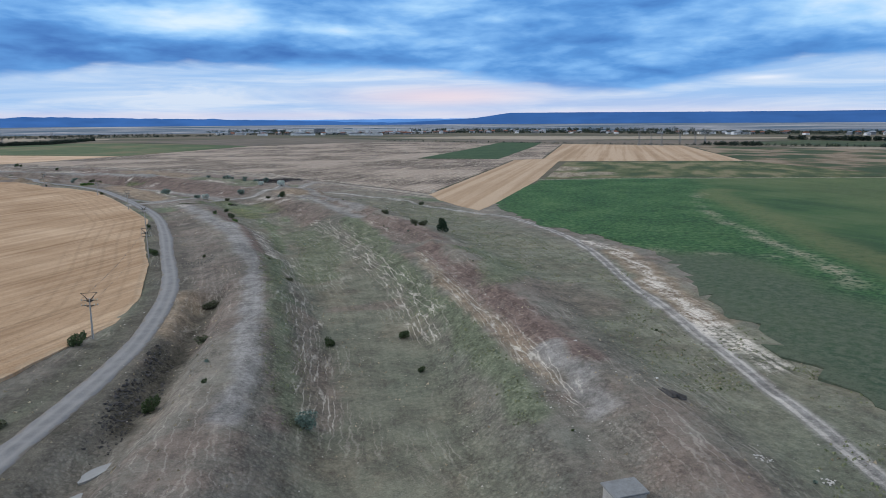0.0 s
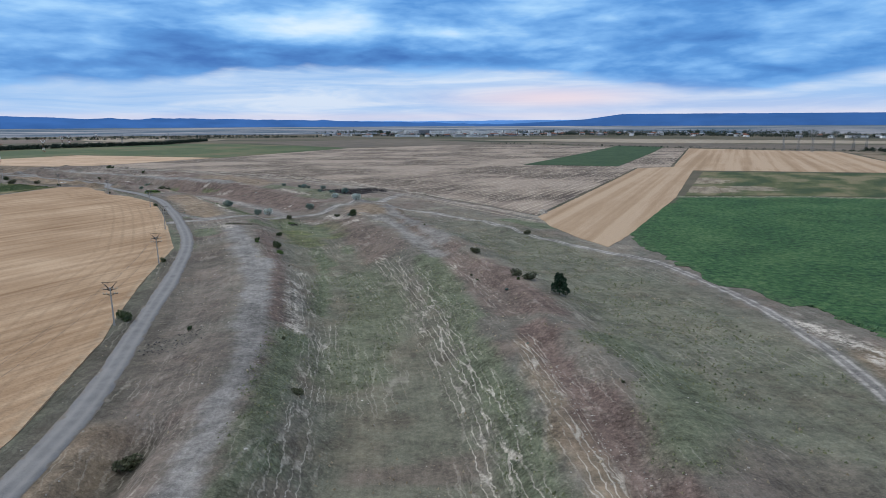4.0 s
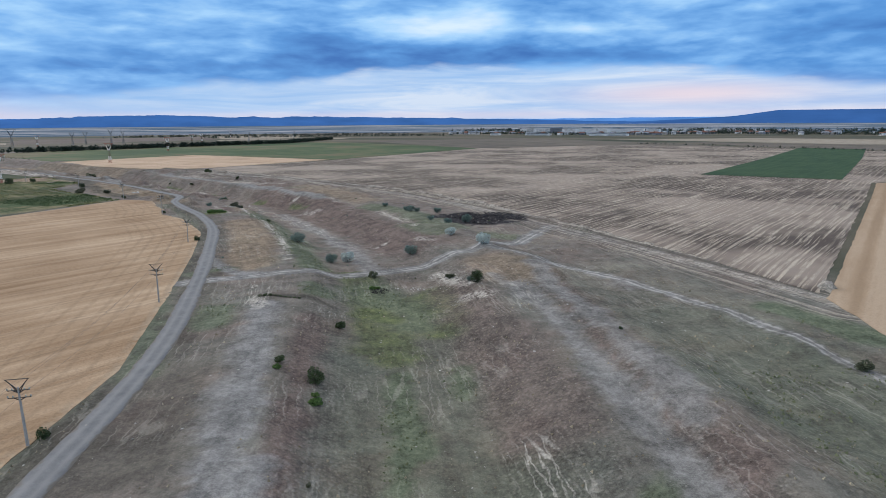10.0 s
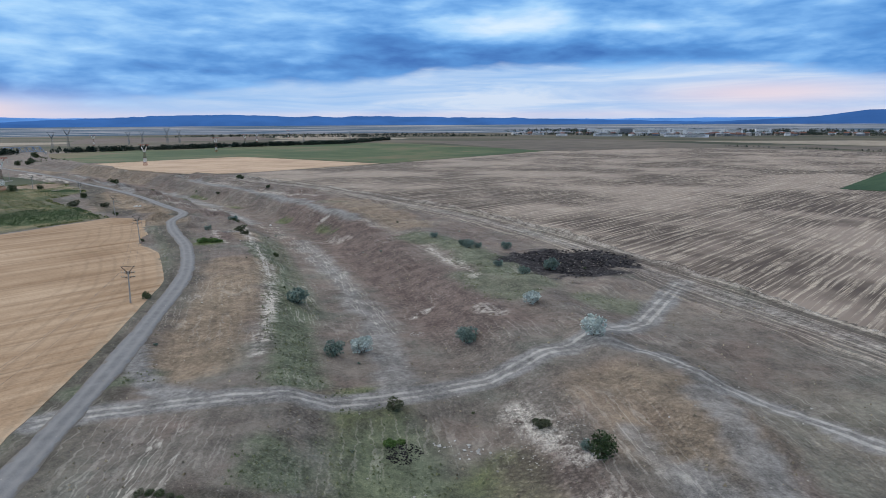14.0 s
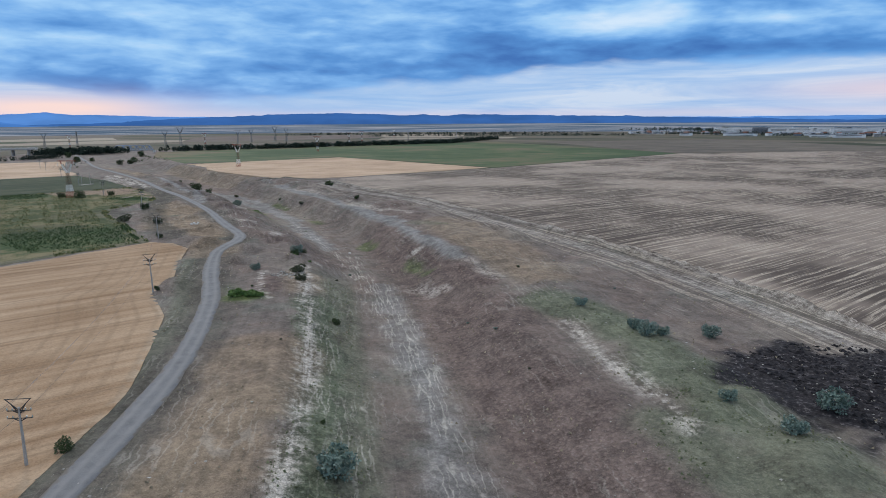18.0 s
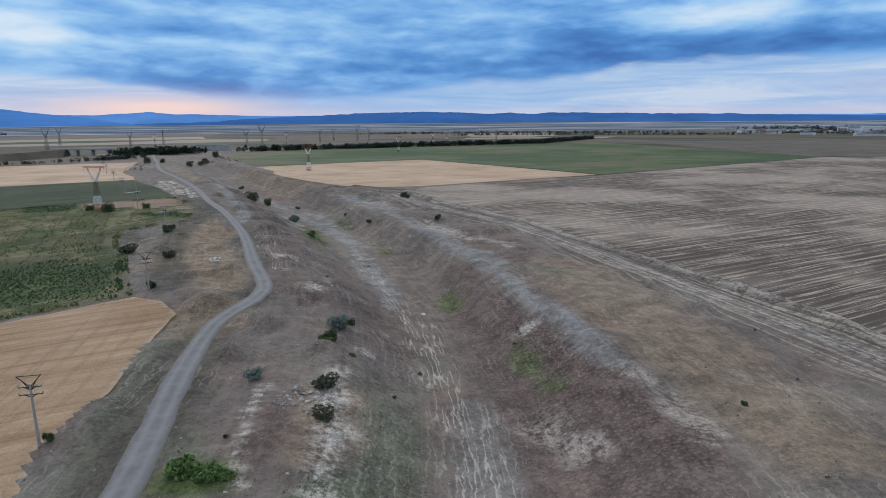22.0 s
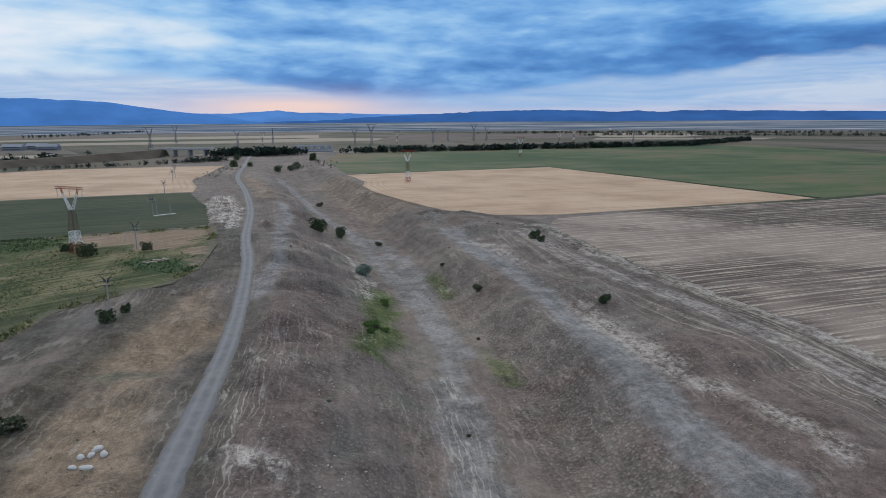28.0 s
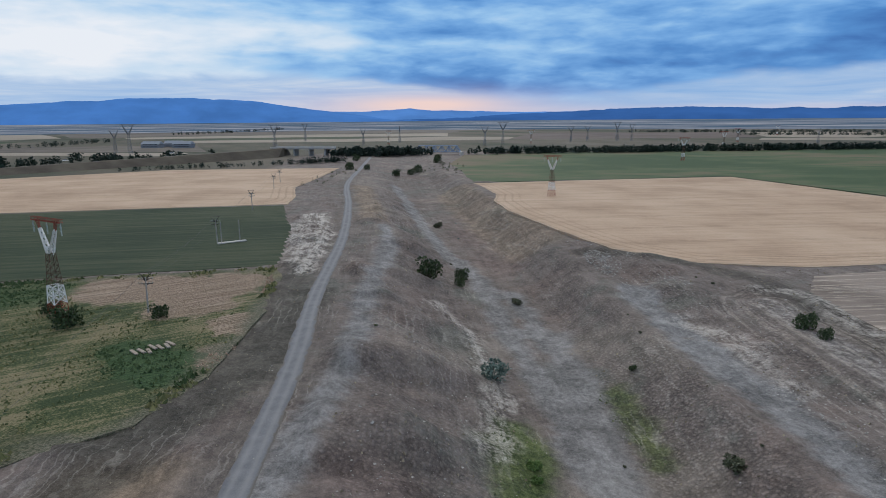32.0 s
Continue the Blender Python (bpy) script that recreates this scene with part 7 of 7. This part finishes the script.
for x, y, sx, sy, sz, a in ((-322.6, 440, 0.7, 1.0, 0.6, 20), (-321.4, 439.2, 0.6, 0.9, 0.5, 70), (-320.6, 440.4, 0.8, 0.6, 0.6, 10), (-321.6, 438.2, 0.55, 0.8, 0.5, 120), (-318.6, 438.4, 0.6, 1.2, 0.4, 150), (-319.5, 437.2, 0.9, 0.5, 0.35, 40)):
    boulder(x, y, (sx * 0.65, sy * 0.65, sz * 0.7), a, "broken white concrete lump on dry grass", m_white_stone)
m_old_slab = plain("weathered_slab", (0.36, 0.31, 0.25), 0.9)
pile = empty("slab_pile", pose(-423, 467, 0.05, 0, 0, 20), "pile of pale broken slabs in the maize", "slabs")
for k in range(7):
    bm = bmesh.new()
    box(bm, (0.55 * (k % 3) - 0.5, 0.95 * k - 2.8, 0.18 + 0.12 * (k % 2)), (2.6 - 0.2 * (k % 3), 0.55, 0.22), 0.12 * math.sin(k * 2.3), 0.03)
    part("slab", bm, m_old_slab, pile)
boulder(-261, 460, (0.6, 0.4, 0.3), 20, "white bag lying on the track", m_white, "bag")

# concrete leftovers near the start
m_dark_concrete = plain("wet_concrete", (0.085, 0.085, 0.088), 0.85)
for x, y, a in ((29.0, 76.2, 108), (30.1, 75.9, 112)):
    ob = empty("concrete_trough", pose(x, y, floor_at(x, y) - 0.12, 0, 6, a), "dark concrete trough lying on the grass", "trough")
    for sy in (-0.34, 0.34):
        bm = bmesh.new()
        box(bm, (0, sy, 0.24), (2.9, 0.10, 0.5), bevel=0.03)
        part("side", bm, m_dark_concrete, ob)
    bm = bmesh.new()
    box(bm, (0, 0, 0.05), (2.9, 0.57, 0.12), bevel=0.02)
    part("bottom", bm, m_dark_concrete, ob)
stones("litter", heap(34.5, 62, 1.2, 0.8, 22, 0.08, 0.25) + heap(40, 59, 0.9, 0.9, 14, 0.08, 0.28), m_white_stone, "pale rubbish scattered on dark earth", 73, 0.5)
shed = empty("chamber", pose(17.5, 55.2, floor_at(17.5, 55), 0, 0, 15), "grey concrete chamber with a flat lid", "chamber")
bm = bmesh.new()
box(bm, (0, 0, 0.6), (3.4, 2.4, 1.8), bevel=0.05)
part("wall", bm, m_concrete, shed)
bm = bmesh.new()
box(bm, (0, 0, 1.6), (3.8, 2.8, 0.2), bevel=0.04)
part("lid", bm, m_galvanised, shed)
for x, y, rx, ry, turn in ((-40.2, 65.6, 0.8, 2.3, 0.5), (-40.0, 59.8, 0.7, 1.6, 0.6)):
    bm = bmesh.new()
    ring = []
    for k in range(28):
        a = k * math.tau / 28
        q = 1 + 0.35 * noise.noise((math.cos(a) * 1.3 + x, math.sin(a) * 1.3, y))
        u, v = math.cos(a) * rx * q, math.sin(a) * ry * q
        ring.append(bm.verts.new((u * math.cos(turn) + v * math.sin(turn), -u * math.sin(turn) + v * math.cos(turn), 0)))
    face = bm.faces.new(ring)
    side = bmesh.ops.extrude_face_region(bm, geom=[face])
    bmesh.ops.translate(bm, vec=(0, 0, -0.35), verts=[q for q in side["geom"] if isinstance(q, bmesh.types.BMVert)])
    bmesh.ops.recalc_face_normals(bm, faces=bm.faces)
    me = bpy.data.meshes.new("puddle")
    bm.to_mesh(me)
    bm.free()
    me.materials.append(m_water)
    tagged(new("puddle", me), "pale still water puddle in the ditch", "puddle", kind="structure").matrix_basis = pose(x, y, floor_at(x, y) + 0.22)

m_maize = leafy("maize_leaves", (0.050, 0.075, 0.030), (0.330, 0.300, 0.140), 0.9)
m_rank = leafy("rank_leaves", (0.028, 0.055, 0.024), (0.088, 0.125, 0.052), 0.9)
m_withered = leafy("withered_leaves", (0.20, 0.135, 0.095), (0.54, 0.41, 0.31), 0.9)
m_lucerne = leafy("lucerne_leaf", (0.026, 0.075, 0.036), (0.070, 0.155, 0.066))

# ---------- dry grass ----------
def grass(name, places, mat, label, seed, h0=0.14, h1=0.42):
    rng = np.random.default_rng(seed)
    p = np.array([q[:2] for q in places])
    z = height(p[:, 0], p[:, 1])
    n = len(p)
    verts = np.zeros((n, 4, 3))
    a = rng.random(n) * 6.28
    h = h0 + (h1 - h0) * rng.random(n) ** 2
    w = h * (0.6 + 0.5 * rng.random(n))
    lean = rng.normal(0, 0.35, (n, 2)) * h[:, None]
    c, s = np.cos(a), np.sin(a)
    base = np.stack([p[:, 0], p[:, 1], z], -1)
    verts[:, 0] = base + np.stack([c * w, s * w, -0.03 * np.ones(n)], -1)
    verts[:, 1] = base + np.stack([np.cos(a + 2.1) * w, np.sin(a + 2.1) * w, -0.03 * np.ones(n)], -1)
    verts[:, 2] = base + np.stack([np.cos(a + 4.2) * w, np.sin(a + 4.2) * w, -0.03 * np.ones(n)], -1)
    verts[:, 3] = base + np.stack([lean[:, 0], lean[:, 1], h], -1)
    i = np.arange(n)[:, None] * 4
    faces = np.concatenate([i + [0, 1, 3], i + [1, 2, 3], i + [2, 0, 3]]).tolist()
    me = bpy.data.meshes.new(name)
    me.from_pydata(verts.reshape(-1, 3).tolist(), [], faces)
    me.materials.append(mat)
    return tagged(new(name, me), label, "grass", kind="stuff")


def clear_of(places, lush=False):
    p = np.array(places)
    keep = np.ones(len(p), bool)
    for poly in FIELDS.values():
        keep &= ~inside(poly, p[:, 0], p[:, 1])
    for line, half in ((ROAD, 2.8), (CROSSING, 1.8), (BANK_TRACK, 2.2), (CREST_TRACK, 2.4), (BED_TRACK, 1.8)):
        keep &= np.abs(along_line(line, p[:, 0], p[:, 1], 20.0)[0]) > half
    ix, iy = np.clip(np.searchsorted(gx, p[:, 0]), 0, nx - 1), np.clip(np.searchsorted(gy, p[:, 1]), 0, ny - 1)
    keep &= (np.maximum(turf, layers["lush"])[iy, ix] > 0.45) if lush else (worn[iy, ix] < 0.5) & (turf[iy, ix] < 0.6)
    keep &= lattice(p[:, 0], p[:, 1], 7, 40) + 0.6 * lattice(p[:, 0], p[:, 1], 2.5, 41) > -0.25
    return p[keep]


rng = random.Random(15)
grass("dry_grass", clear_of(strew(18000, 430, 1240, -60, 75, 0, 1)), m_dry, "sparse tufts of dry straw-coloured grass", 81, 0.10, 0.32)
grass("green_grass", clear_of(strew(60000, 430, 800, -45, 75, 0, 1) + strew(30000, 800, 1240, -45, 60, 0, 1), True), m_dry_green, "low tufts of dull green grass", 82, 0.10, 0.32)
spots = np.random.default_rng(4).uniform((-486, 380), (-300, 497), (70000, 2))
spots = spots[inside(FIELDS["maize"], spots[:, 0], spots[:, 1])]
wither = np.min([np.hypot(spots[:, 0] - q[0], spots[:, 1] - q[1]) / q[2] for q in BLOBS if q[4] is WITHERED], 0) + 0.4 * lattice(spots[:, 0], spots[:, 1], 7, 53)
rank = np.min([np.hypot(spots[:, 0] - q[0], spots[:, 1] - q[1]) / q[2] for q in BLOBS if q[4] is RANK], 0) + 0.3 * lattice(spots[:, 0], spots[:, 1], 7, 54)
rows = lattice(spots[:, 0] * 0.35 + spots[:, 1] * 0.94, spots[:, 0] * 0.02, 2.6, 50) + 0.5 * lattice(spots[:, 0], spots[:, 1], 9, 55) > -0.25
grass("maize_plants", spots[(wither > 1) & (rank > 1) & rows], m_maize, "yellowing green maize plants in rows", 83, 0.3, 0.8)
grass("withered_maize", spots[(wither <= 1) & rows], m_withered, "withered pinkish straw-coloured maize", 85, 0.25, 0.6)
grass("rank_maize", spots[(wither > 1) & (rank <= 1)], m_rank, "dense dark green maize patch", 86, 0.4, 0.9)
spots = np.random.default_rng(6).uniform((50, 95), (150, 330), (60000, 2))
spots = spots[inside(FIELDS["green_right"], spots[:, 0], spots[:, 1]) & (lattice(spots[:, 0], spots[:, 1], 5, 51) + 0.6 * lattice(spots[:, 0], spots[:, 1], 2, 52) > 0) & (spots[:, 0] < 118 + 0.22 * (spots[:, 1] - 170)) & (spots[:, 1] > 165 - (spots[:, 0] - 72) * 1.2)]
grass("lucerne_plants", spots, m_lucerne, "thick green lucerne plants", 84, 0.25, 0.6)
